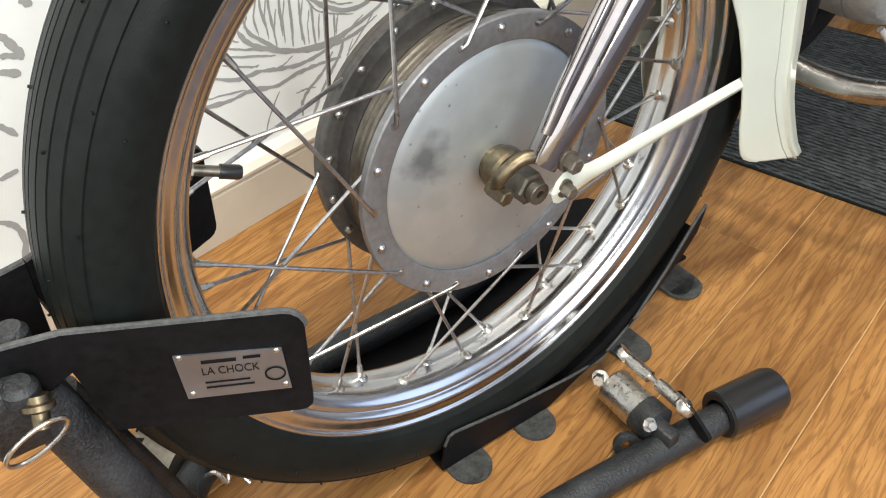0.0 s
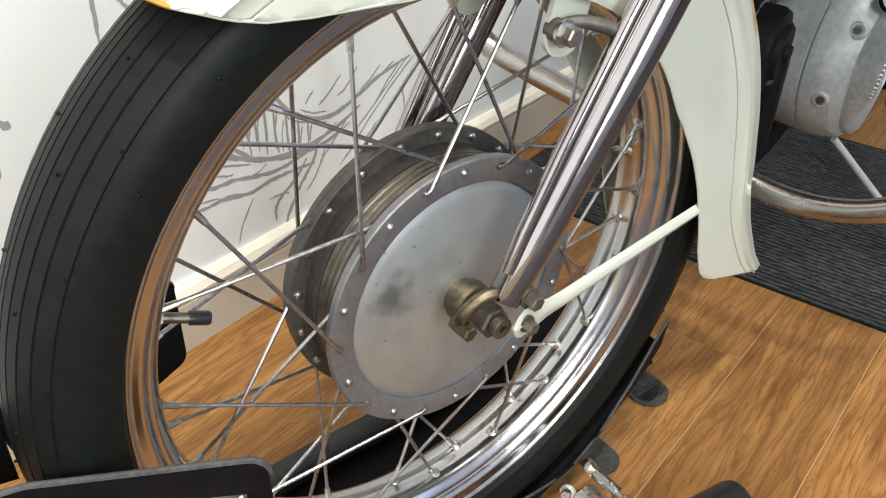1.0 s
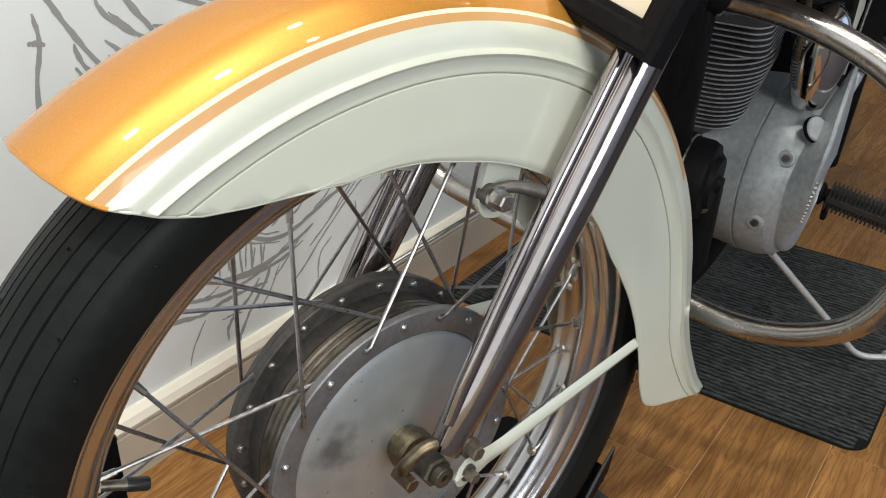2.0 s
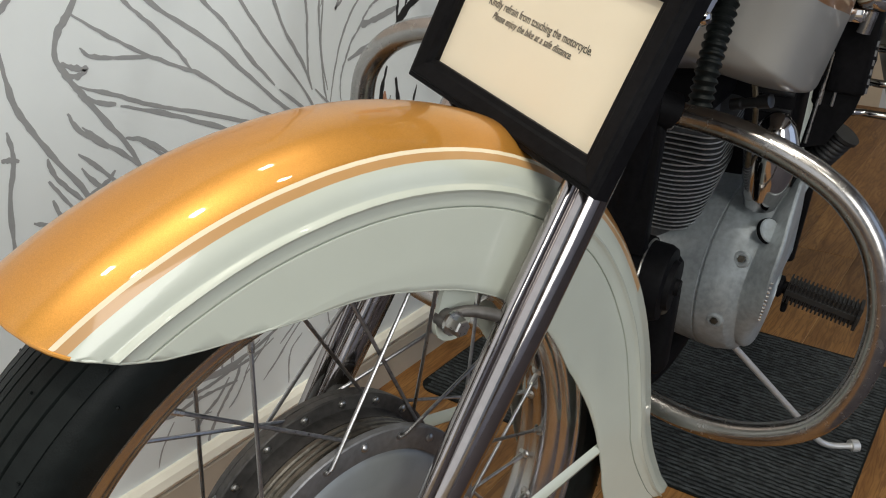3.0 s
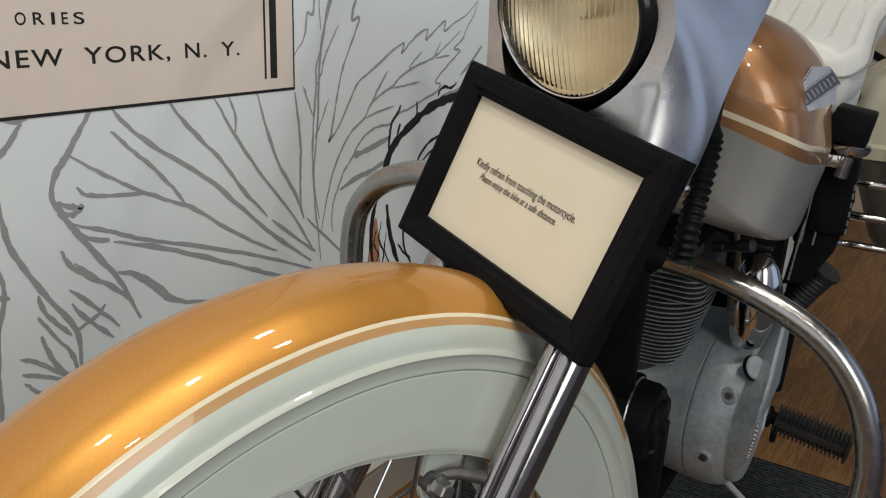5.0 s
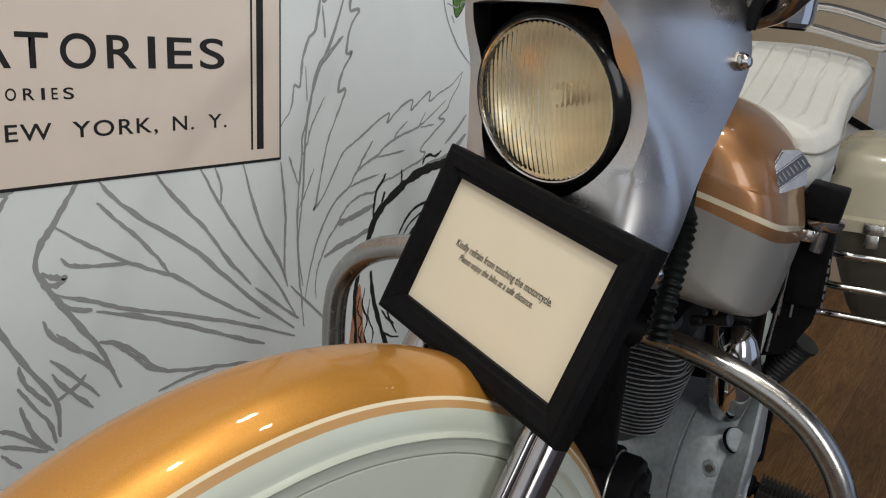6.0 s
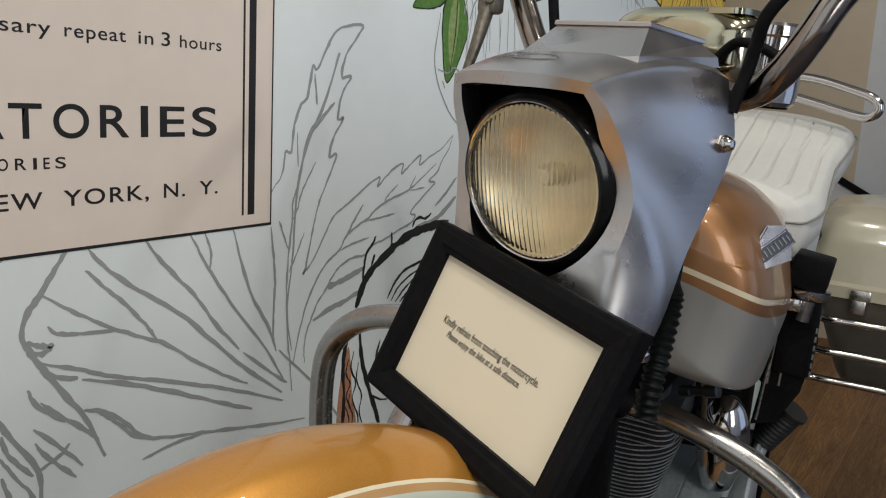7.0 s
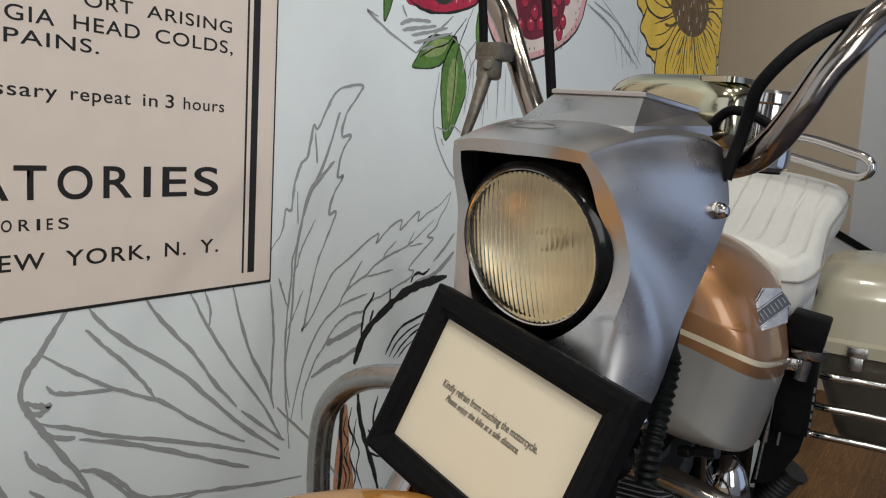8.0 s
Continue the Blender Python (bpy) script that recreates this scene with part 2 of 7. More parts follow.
M_RIM = mat("wheel_rim_chrome", (0.56, 0.565, 0.575), 0.20, metal=1, vary=0.06, scale=60, rough_vary=0.5)
M_BEZEL = mat("bezel_enamel", (0.008, 0.008, 0.008), 0.16, vary=0.2, spec=0.25)
M_FORK = mat("dark_chrome", (0.37, 0.34, 0.33), 0.11, metal=1, vary=0.08, scale=60, rough_vary=0.6)
# chrome with the dark brown room's reflection put into its colour
M_BAR = mat("brown_reflection_chrome", (0.30, 0.265, 0.24), 0.15, metal=1, vary=0.10, scale=60, rough_vary=0.6)
# instrument case chrome, its yellow reflection mixed into the base colour
M_YELLOW_CHROME = mat("yellow_reflection_chrome", (0.52, 0.49, 0.36), 0.12, metal=1, vary=0.08, scale=40, rough_vary=0.6)
M_SATIN = mat("dulled_chrome", (0.40, 0.385, 0.37), 0.24, metal=1, vary=0.10, scale=60, rough_vary=0.5)
M_STEEL = mat("zinc_steel", (0.56, 0.55, 0.52), 0.30, metal=1, vary=0.2, scale=120, rough_vary=0.4)
M_SPOKE = mat("spoke_steel", (0.40, 0.40, 0.405), 0.34, metal=1, vary=0.25, scale=150, rough_vary=0.5)
M_WORN = mat("worn_edge_grey", (0.045, 0.048, 0.050), 0.7, vary=0.6, scale=150, bump=0.4, bump_scale=700)
M_BRASS = mat("aged_brass", (0.20, 0.165, 0.11), 0.42, metal=1, vary=0.35, scale=120)
M_HUBFACE = stained_mat()
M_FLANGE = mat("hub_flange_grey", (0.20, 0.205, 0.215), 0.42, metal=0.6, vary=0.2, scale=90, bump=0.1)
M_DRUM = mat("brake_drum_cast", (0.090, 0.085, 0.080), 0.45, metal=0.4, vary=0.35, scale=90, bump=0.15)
M_HUBCORE = mat("hub_core_cast", (0.16, 0.145, 0.12), 0.42, metal=0.8, vary=0.35, scale=90, bump=0.15)
M_ALU = brushed_mat("nacelle_aluminium", (0.66, 0.625, 0.59), 0.29, (3, 3, 60), 0.04)
M_CASE = mat("crankcase_aluminium", (0.36, 0.40, 0.42), 0.36, metal=0.15, vary=0.22, scale=70, bump=0.12, bump_scale=500)
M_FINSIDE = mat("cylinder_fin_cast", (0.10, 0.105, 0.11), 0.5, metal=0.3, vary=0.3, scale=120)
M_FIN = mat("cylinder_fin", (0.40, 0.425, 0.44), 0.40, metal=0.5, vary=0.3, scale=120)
M_ORANGE = metallic_paint("gold_orange_paint", (0.52, 0.235, 0.037), (0.66, 0.31, 0.055))
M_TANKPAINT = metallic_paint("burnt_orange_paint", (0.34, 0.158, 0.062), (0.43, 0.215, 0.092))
M_STRIPE = mat("cream_stripe_paint", (0.82, 0.72, 0.52), 0.25, coat=1, vary=0.02)
M_PALE = mat("pale_green_white_paint", (0.54, 0.575, 0.50), 0.30, coat=0.6, vary=0.02, scale=15)
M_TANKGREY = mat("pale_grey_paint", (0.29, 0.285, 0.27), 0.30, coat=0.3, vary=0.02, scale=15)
M_VINYL = mat("white_vinyl", (0.58, 0.575, 0.545), 0.40, vary=0.04, scale=40, bump=0.2, bump_scale=700)
M_SEAM = mat("grey_seam_piping", (0.22, 0.215, 0.20), 0.5, vary=0.1)
M_IVORY = mat("ivory_plastic", (0.46, 0.425, 0.32), 0.25, vary=0.04, scale=20, coat=0.4)
M_BAGBODY = mat("taupe_plastic", (0.10, 0.088, 0.070), 0.40, vary=0.08, scale=30, coat=0.2)
M_LENS = glass_mat("headlight_glass", (1.0, 0.94, 0.80), 0.03)
M_REFL = mat("reflector", (0.80, 0.73, 0.60), 0.30, metal=0.65, vary=0.1, scale=60)
M_PAPER = mat("sign_paper", (0.80, 0.72, 0.56), 0.55, vary=0.015, scale=10)
M_TEXT = mat("sign_ink", (0.03, 0.025, 0.02), 0.6)
M_MAT = mat("ribbed_mat_fibre", (0.066, 0.076, 0.080), 0.9, second=(0.006, 0.007, 0.008), scale=420, bump=1.0, bump_scale=700)
M_NAMEPLATE = brushed_mat("nameplate_metal", (0.33, 0.36, 0.40), 0.45, (60, 3, 3), 0.05)
M_STANDROD = mat("bright_rod_steel", (0.74, 0.74, 0.73), 0.38, metal=0.6, vary=0.1)
M_BADGE = mat("badge_enamel", (0.012, 0.016, 0.040), 0.3, vary=0.2)
M_STRIPE_TAN = mat("tan_stripe_paint", (0.50, 0.285, 0.115), 0.3, coat=0.6, vary=0.03)
M_PEG = mat("peg_rubber", (0.012, 0.012, 0.012), 0.5, vary=0.3)

# ---- building helpers ----


def mesh_of(bm, name, materials, smooth=True, sharp=35):
    bm.normal_update()
    bmesh.ops.recalc_face_normals(bm, faces=bm.faces)
    me = bpy.data.meshes.new(name)
    bm.to_mesh(me)
    bm.free()
    for m in materials if isinstance(materials, (list, tuple)) else [materials]:
        me.materials.append(m)
    if smooth:
        me.polygons.foreach_set("use_smooth", [True] * len(me.polygons))
        me.set_sharp_from_angle(angle=radians(sharp))
    return me


def part(name, bm, material, parent=None, label="", smooth=True, sharp=35, m=None):
    ob = new(name, mesh_of(bm, name, material, smooth, sharp))
    if parent:
        ob.parent = parent
        ob.matrix_parent_inverse = parent.matrix_basis.inverted()
    if m is not None:
        ob.matrix_basis = m
    if label:
        tagged(ob, label)
    return ob


def empty(name, m, label, category, group="", kind=""):
    ob = new(name)
    ob.empty_display_size = 0.05
    ob.matrix_world = m
    ob.matrix_basis = m
    return tagged(ob, label, category, group, kind)


def xf(bm, m, verts=None):
    bmesh.ops.transform(bm, matrix=m, verts=verts or bm.verts[:])
    return bm


def box(bm, c, s, m=None, bevel=0.0, seg=2):
    r = bmesh.ops.create_cube(bm, size=1)
    vs = r["verts"]
    bmesh.ops.transform(bm, matrix=Matrix.LocRotScale(c, None, s), verts=vs)
    if bevel:
        es = list({e for v in vs for e in v.link_edges})
        out = bmesh.ops.bevel(bm, geom=es, offset=bevel, segments=seg, affect="EDGES", profile=0.5)
        vs = list({v for v in out["verts"]} | {v for f in out["faces"] for v in f.verts})
        seen, stack = set(vs), list(vs)
        while stack:
            v = stack.pop()
            for e in v.link_edges:
                o = e.other_vert(v)
                if o not in seen:
                    seen.add(o)
                    stack.append(o)
        vs = list(seen)
    if m is not None:
        bmesh.ops.transform(bm, matrix=m, verts=vs)
    return vs


def align(p, q):
    """Matrix that takes the z axis onto the way from p to q, at p."""
    d = Vector(q) - Vector(p)
    return Matrix.Translation(p) @ d.to_track_quat("Z", "Y").to_matrix().to_4x4()


def lathe(bm, profile, seg=48, m=None, closed=False):
    """Revolve (radius, height) pairs round z."""
    rings = []
    for r, h in profile:
        if r < 1e-6:
            rings.append([bm.verts.new((0, 0, h))])
        else:
            rings.append([bm.verts.new((r * math.cos(2 * math.pi * k / seg), r * math.sin(2 * math.pi * k / seg), h)) for k in range(seg)])
    pairs = list(zip(rings, rings[1:])) + ([(rings[-1], rings[0])] if closed else [])
    for A, Bv in pairs:
        for k in range(seg):
            j = (k + 1) % seg
            if len(A) == 1 and len(Bv) == 1:
                continue
            if len(A) == 1:
                bm.faces.new((A[0], Bv[k], Bv[j]))
            elif len(Bv) == 1:
                bm.faces.new((A[k], A[j], Bv[0]))
            else:
                bm.faces.new((A[k], A[j], Bv[j], Bv[k]))
    vs = [v for r in rings for v in r]
    if m is not None:
        bmesh.ops.transform(bm, matrix=m, verts=vs)
    return vs


def rod(bm, p, q, r, r2=None, seg=16, chamfer=0.0):
    """A round bar from p to q with closed ends."""
    r2 = r if r2 is None else r2
    h = (Vector(q) - Vector(p)).length
    c = chamfer
    prof = [(0, 0), (r - c, 0)] + ([(r, c)] if c else []) + ([(r2, h - c)] if c else []) + [(r2 - c, h), (0, h)]
    if not c:
        prof = [(0, 0), (r, 0), (r2, h), (0, h)]
    return lathe(bm, prof, seg, align(p, q))


def hexbolt(bm, p, axis, r, h, washer=True):
    m = align(p, Vector(p) + Vector(axis))
    if washer:
        lathe(bm, [(0, 0), (r * 1.35, 0), (r * 1.35, h * 0.2), (0, h * 0.2)], 20, m)
    vs = lathe(bm, [(0, 0), (r, 0), (r, h * 0.9), (r * 0.85, h), (0, h)], 6, m)
    return vs


def smooth_path(pts, n=8, closed=False):
    """Catmull-Rom through a few control points."""
    P = [Vector(p) for p in pts]
    out = []
    cnt = len(P)
    last = cnt if closed else cnt - 1
    for i in range(last):
        p0 = P[(i - 1) % cnt] if closed or i > 0 else P[0] * 2 - P[1]
        p1, p2 = P[i], P[(i + 1) % cnt]
        p3 = P[(i + 2) % cnt] if closed or i + 2 < cnt else P[-1] * 2 - P[-2]
        for k in range(n):
            t = k / n
            out.append(0.5 * ((2 * p1) + (p2 - p0) * t + (2 * p0 - 5 * p1 + 4 * p2 - p3) * t * t + (3 * p1 - p0 - 3 * p2 + p3) * t ** 3))
    if not closed:
        out.append(P[-1])
    return out


def tube(bm, pts, r, seg=12, closed=False, caps=True):
    """Sweep a circle along points; r may be a function of 0..1."""
    P = [Vector(p) for p in pts]
    cnt = len(P)
    rings = []
    up = None
    for i, p in enumerate(P):
        a = P[(i - 1) % cnt] if closed or i else p
        b = P[(i + 1) % cnt] if closed or i < cnt - 1 else p
        d = (b - a).normalized()
        if up is None:
            up = Vector((0, 0, 1)) if abs(d.z) < 0.9 else Vector((1, 0, 0))
        s = d.cross(up).normalized()
        up = s.cross(d).normalized()
        rr = r(i / (cnt - 1)) if callable(r) else r
        rings.append([bm.verts.new(p + rr * (math.cos(2 * math.pi * k / seg) * s + math.sin(2 * math.pi * k / seg) * up)) for k in range(seg)])
    pairs = list(zip(rings, rings[1:])) + ([(rings[-1], rings[0])] if closed else [])
    for A, Bv in pairs:
        for k in range(seg):
            j = (k + 1) % seg
            bm.faces.new((A[k], A[j], Bv[j], Bv[k]))
    if caps and not closed:
        bm.faces.new(rings[0])
        bm.faces.new(list(reversed(rings[-1])))
    return [v for ring in rings for v in ring]


def loft(bm, rows, close_rows=False, caps=False, mats=None):
    """Skin rows of points of equal length. mats(i, j) gives the material index."""
    V = [[bm.verts.new(p) for p in row] for row in rows]
    n = len(V[0])
    for i in range(len(V) - 1):
        for j in range(n if close_rows else n - 1):
            k = (j + 1) % n
            f = bm.faces.new((V[i][j], V[i][k], V[i + 1][k], V[i + 1][j]))
            if mats:
                f.material_index = mats(i, j)
    if caps:
        bm.faces.new(V[0])
        bm.faces.new(list(reversed(V[-1])))
    return V


def plate(bm, outline, thick, m=None, bevel=0.0):
    """A flat plate from an outline in x, y, thick along z."""
    a = [bm.verts.new((x, y, 0)) for x, y in outline]
    b = [bm.verts.new((x, y, thick)) for x, y in outline]
    n = len(outline)
    bm.faces.new(list(reversed(a)))
    bm.faces.new(b)
    for k in range(n):
        bm.faces.new((a[k], a[(k + 1) % n], b[(k + 1) % n], b[k]))
    vs = a + b
    if m is not None:
        bmesh.ops.transform(bm, matrix=m, verts=vs)
    return vs


def rounded(w, h, r, n=5, cx=0.0, cy=0.0):
    out = []
    for sx, sy, a0 in ((1, 1, 0), (-1, 1, 90), (-1, -1, 180), (1, -1, 270)):
        for k in range(n + 1):
            t = radians(a0 + 90 * k / n)
            out.append((cx + sx * (w / 2 - r) + r * math.cos(t), cy + sy * (h / 2 - r) + r * math.sin(t)))
    return out


def thicken(ob, t, offset=-1.0):
    md = ob.modifiers.new("thickness", "SOLIDIFY")
    md.thickness, md.offset = t, offset
    return ob


def lerp_table(table, x):
    """Piecewise smooth value from (x, y) rows with rising x."""
    if x <= table[0][0]:
        return table[0][1]
    for (x0, y0), (x1, y1) in zip(table, table[1:]):
        if x <= x1:
            return y0 + (y1 - y0) * (x - x0) / (x1 - x0)
    return table[-1][1]

# ---- frames of the machine ----
# front: x back along the wheel, y to its right, z up, at the axle
FRONT = Matrix(((0.97061, 0.24051, -0.00807, -0.44274),
                (-0.24064, 0.97007, -0.03257, -0.43549),
                (0.0, 0.03355, 0.99944, 0.32068),
                (0, 0, 0, 1)))
# bike: x back from the steering head, y to the right, z up from the floor
BIKE = Matrix.Translation((-0.0975, -0.51, 0)) @ pose(0, 0, 0, 0, 0, 5) @ pose(0, 0, 0, 2, 0, 0)
IDENT = Matrix.Identity(4)

# ---- structure ----
MURAL_END = 2.06
ROOM_END = 2.9


def slab(name, c, s, material, label, m=None):
    bm = bmesh.new()
    box(bm, c, s)
    ob = part(name, bm, material, smooth=False)
    return tagged(ob, label, "", "", "structure")


floor = slab("floor", (0.15, -1.4, -0.0265), (5.7, 3.1, 0.05), M_JOINT, "warm brown wood laminate floor")
slab("floor_recess", (2.48, 0.40, -0.0265), (1.04, 0.50, 0.05), M_WOOD, "warm brown wood laminate floor of the recess")
# unseen mauve floor, added to cut orange bounce and grey the reflections
slab("floor_reflection_helper", (0.15, -1.825, 0.002), (5.5, 1.93, 0.008), M_MAUVE_FLOOR, "unseen dark mauve floor added on the open side to dull reflections")
slab("floor_reflection_helper", (-1.83, -0.44, 0.002), (1.54, 0.838, 0.008), M_MAUVE_FLOOR, "unseen dark mauve floor added at the window end to grey reflections")
wall_mural = slab("wall_north", (MURAL_END / 2 - 1.3, 0.05, 1.35), (MURAL_END + 2.6, 0.1, 2.7), M_WALL, "pale blue-white wall with a printed botanical mural")
slab("wall_north_far", (2.45, 0.65, 1.35), (0.9, 0.1, 2.7), M_BEIGE, "beige painted wall of the recess past the mural")
slab("wall_recess", (MURAL_END - 0.055, 0.35, 1.35), (0.1, 0.5, 2.7), M_BEIGE, "beige painted side of the recess")
slab("wall_east", (ROOM_END + 0.05, 0.13, 1.35), (0.1, 0.94, 2.7), M_BEIGE, "beige painted end wall")
slab("wall_east_far", (ROOM_END + 0.05, -1.57, 1.35), (0.1, 2.46, 2.7), M_GREYWALL, "light grey painted end wall")
slab("wall_south_low", (-1.2375, -2.85, 0.31), (2.925, 0.1, 0.62), M_LILAC, "unseen wall below the window, tinted lilac for reflections")
slab("wall_south_high", (0.15, -2.85, 2.48), (5.7, 0.1, 0.44), M_DARKWALL, "brown wall above the windows")
slab("wall_south_left", (-2.4, -2.85, 1.44), (0.55, 0.1, 1.64), M_DARKWALL, "brown wall beside the window")
slab("wall_south_mid", (-0.4625, -2.85, 1.44), (1.375, 0.1, 1.64), M_LILAC, "unseen wall between the windows, tinted lilac for reflections")
slab("wall_south_right", (2.475, -2.85, 1.13), (1.05, 0.1, 2.26), M_LILAC, "unseen wall beside the glass door, tinted lilac for reflections")
slab("door_sill", (1.0875, -2.85, 0.14), (1.725, 0.1, 0.28), M_DARKWALL, "brown kick plate below the door glass")
slab("wall_west_low", (-2.65, -1.4, 0.3), (0.1, 2.9, 0.6), M_BEIGE, "beige wall below the shop window")
slab("wall_west_high", (-2.65, -1.4, 2.54), (0.1, 2.9, 0.32), M_DARKWALL, "brown wall above the shop window")
slab("wall_west_side", (-2.65, -0.14, 1.49), (0.1, 0.28, 1.78), M_DARKWALL, "brown wall beside the shop window")
slab("wall_west_side", (-2.65, -2.6, 1.49), (0.1, 0.4, 1.78), M_DARKWALL, "brown wall beside the shop window")
slab("ceiling", (0.15, -1.4, 2.75), (5.7, 3.0, 0.1), M_CEIL, "off-white painted ceiling")
slab("ceiling_recess", (2.48, 0.40, 2.75), (1.04, 0.60, 0.1), M_CEIL, "off-white painted ceiling of the recess")


def ceiling_ring(lx, ly):
    base = empty("ceiling_ring", Matrix.Translation((lx, ly, 2.7)), "round ceiling ring at an unseen warm light", "lamp", "ceiling lamps")
    bm = bmesh.new()
    lathe(bm, [(0.13, 0), (0.16, -0.004), (0.165, -0.012), (0.15, -0.02), (0.135, -0.012)], 40, closed=True)
    part("ring", bm, M_CREAMTRIM, base, m=Matrix.Translation((lx, ly, 2.7)))
    return base


# the added wall fills get rings too, with no known lamp there
for lx, ly in [lamp[:2] for lamp in LAMPS] + [spot[0] for spot in WALL_FILLS]:
    ceiling_ring(lx, ly)


def baseboard(x0, x1):
    bm = bmesh.new()
    rows = []
    for x in (x0, x1):
        rows.append([(x, 0, 0), (x, -0.013, 0), (x, -0.013, 0.066), (x, -0.009, 0.072), (x, 0, 0.072)])
    loft(bm, rows, close_rows=True, caps=True)
    ob = part("baseboard", bm, M_BASE, smooth=False)
    tagged(ob, "beige painted baseboard along the mural wall", "", "", "structure")
    bm = bmesh.new()
    rows = []
    for x in (x0, x1):
        rows.append([(x, 0, 0.0725), (x, -0.014, 0.0725), (x, -0.016, 0.078), (x, -0.012, 0.088), (x, -0.005, 0.094), (x, 0, 0.094)])
    loft(bm, rows, close_rows=True, caps=True)
    ob = part("trim", bm, M_CREAMTRIM, smooth=False)
    tagged(ob, "cream painted moulding on the baseboard", "", "", "structure")


baseboard(-2.6, MURAL_END)

# ---- motorcycle: front wheel ----
bike = empty("motorcycle", Matrix.Translation((0.25, -0.5, 0)), "vintage orange and cream motorcycle, front wheel in a black chock", "motorcycle")
AXLE = pose(0, 0, 0, 90, 0, 0)  # z of a lathe onto -y


def front_wheel():
    # rim: (radius, width) profile
    bm = bmesh.new()
    half = [(0.2545, 0.0300), (0.2566, 0.0316), (0.2552, 0.0336), (0.2518, 0.0333), (0.2498, 0.0310), (0.2462, 0.0302), (0.2412, 0.0292), (0.2382, 0.0264), (0.2362, 0.0238), (0.2332, 0.0228), (0.2292, 0.0192), (0.2264, 0.0152), (0.2250, 0.0102), (0.2247, 0.0070)]
    half = [(p.x, p.y) for p in smooth_path([(r, h, 0) for r, h in half], 3)]
    prof = half + [(0.2262, 0.003), (0.2262, -0.003)] + [(r, -h) for r, h in reversed(half)]
    prof += [(0.248, -0.025), (0.236, -0.012), (0.236, 0.012), (0.248, 0.025)]
    lathe(bm, prof, 128, AXLE, closed=True)
    rim = part("front_wheel", bm, M_RIM, bike, "chrome spoked front wheel with a large drum hub", sharp=60, m=FRONT)
    # tyre
    bm = bmesh.new()
    side = [(0.2470, 0.0270), (0.2535, 0.0335), (0.2565, 0.0385), (0.2660, 0.0425), (0.2760, 0.0445), (0.2860, 0.0430), (0.2935, 0.0398), (0.2945, 0.0386), (0.2958, 0.0390)]
    tread = []
    edges = [0.036, 0.0305, 0.029, 0.0215, 0.020, 0.0125, 0.011, 0.004, 0.0025]
    crown = lambda y: 0.3115 - 0.0155 * (abs(y) / 0.039) ** 2.2
    for i, y in enumerate(edges):
        r = crown(y)
        groove = i in (1, 3, 5, 7)
        tread.append((r, y))
        if groove:
            tread += [(r - 0.0028, y - 0.0003), (crown(edges[i + 1]) - 0.0028, edges[i + 1] + 0.0003)]
    half = side + tread
    prof = half + [(r, -y) for r, y in reversed(half)]
    prof += [(0.243, -0.02), (0.243, 0.02)]
    lathe(bm, prof, 128, AXLE, closed=True)
    part("tyre", bm, M_RUBBER, rim, "black ribbed front tyre", sharp=30, m=FRONT)
    # moulding pips on the tread and side wall
    bm = bmesh.new()
    for k in range(26):
        for r, y, da in ((0.2965, -0.0375, 0), (0.280, -0.0440, 4), (0.3085, -0.0165, 7), (0.3105, 0.008, 2), (0.2965, 0.0375, 5)):
            a = radians(k * 360 / 26 + da + random.uniform(-1.2, 1.2))
            c = Vector((r * math.cos(a), y, r * math.sin(a)))
            d = Vector((math.cos(a), -0.9 if abs(y) > 0.04 else y * 25, math.sin(a))).normalized()
            rod(bm, c, c + d * 0.0022, 0.0011, 0.0008, seg=6)
    tagged(part("pips", bm, M_RUBBER, rim, m=FRONT), kind="stuff")
    # hub
    bm = bmesh.new()
    fl = 0.1135
    lathe(bm, [(0.0, -0.001), (0.1035, -0.001), (0.1035, 0.002), (0.1010, 0.004), (0.1040, 0.006), (0.1040, 0.009), (0.1015, 0.011), (0.1050, 0.013), (0.1050, 0.016),
               (0.1025, 0.018), (0.1060, 0.020), (0.1070, 0.024), (0.110, 0.029), (0.0, 0.029)], 96, AXLE)
    hub = part("hub", bm, M_HUBCORE, rim, "full-width cast drum hub with circular ribs", sharp=25, m=FRONT)
    bm = bmesh.new()
    lathe(bm, [(0.0, -0.0262), (0.1140, -0.0262), (0.1150, -0.0250), (0.1150, -0.0195), (0.1140, -0.0183), (0.1030, -0.0178), (0.1020, -0.010), (0.1035, -0.002), (0.0, -0.002)], 96, AXLE)
    part("drum_shell", bm, M_DRUM, hub, "dark cast brake drum shell", sharp=25, m=FRONT)
    bm = bmesh.new()
    lathe(bm, [(0.0036, 0.0), (0.0031, 0.0015), (0.0016, 0.0024), (0, 0.0026)], 12)
    dome = mesh_of(bm, "rivet", M_STEEL)
    for k in range(20):
        a = radians(63.4 + 18 * k)
        rv = new("rivet", dome)
        rv.parent = hub
        rv.matrix_parent_inverse = hub.matrix_basis.inverted()
        rv.matrix_basis = FRONT @ Matrix.Translation((0.1090 * math.cos(a), 0.0182, 0.1090 * math.sin(a))) @ AXLE
    for sgn in (1, -1):
        bm = bmesh.new()
        prof = [(0.094, 0.0262), (0.094, 0.0325), (0.0965, 0.0335), (fl - 0.001, 0.0335), (fl, 0.0325), (fl, 0.0275), (fl - 0.001, 0.0262)]
        lathe(bm, [(r, h * sgn) for r, h in prof], 96, AXLE, closed=True)
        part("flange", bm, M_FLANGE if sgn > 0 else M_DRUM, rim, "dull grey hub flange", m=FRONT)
        bm = bmesh.new()
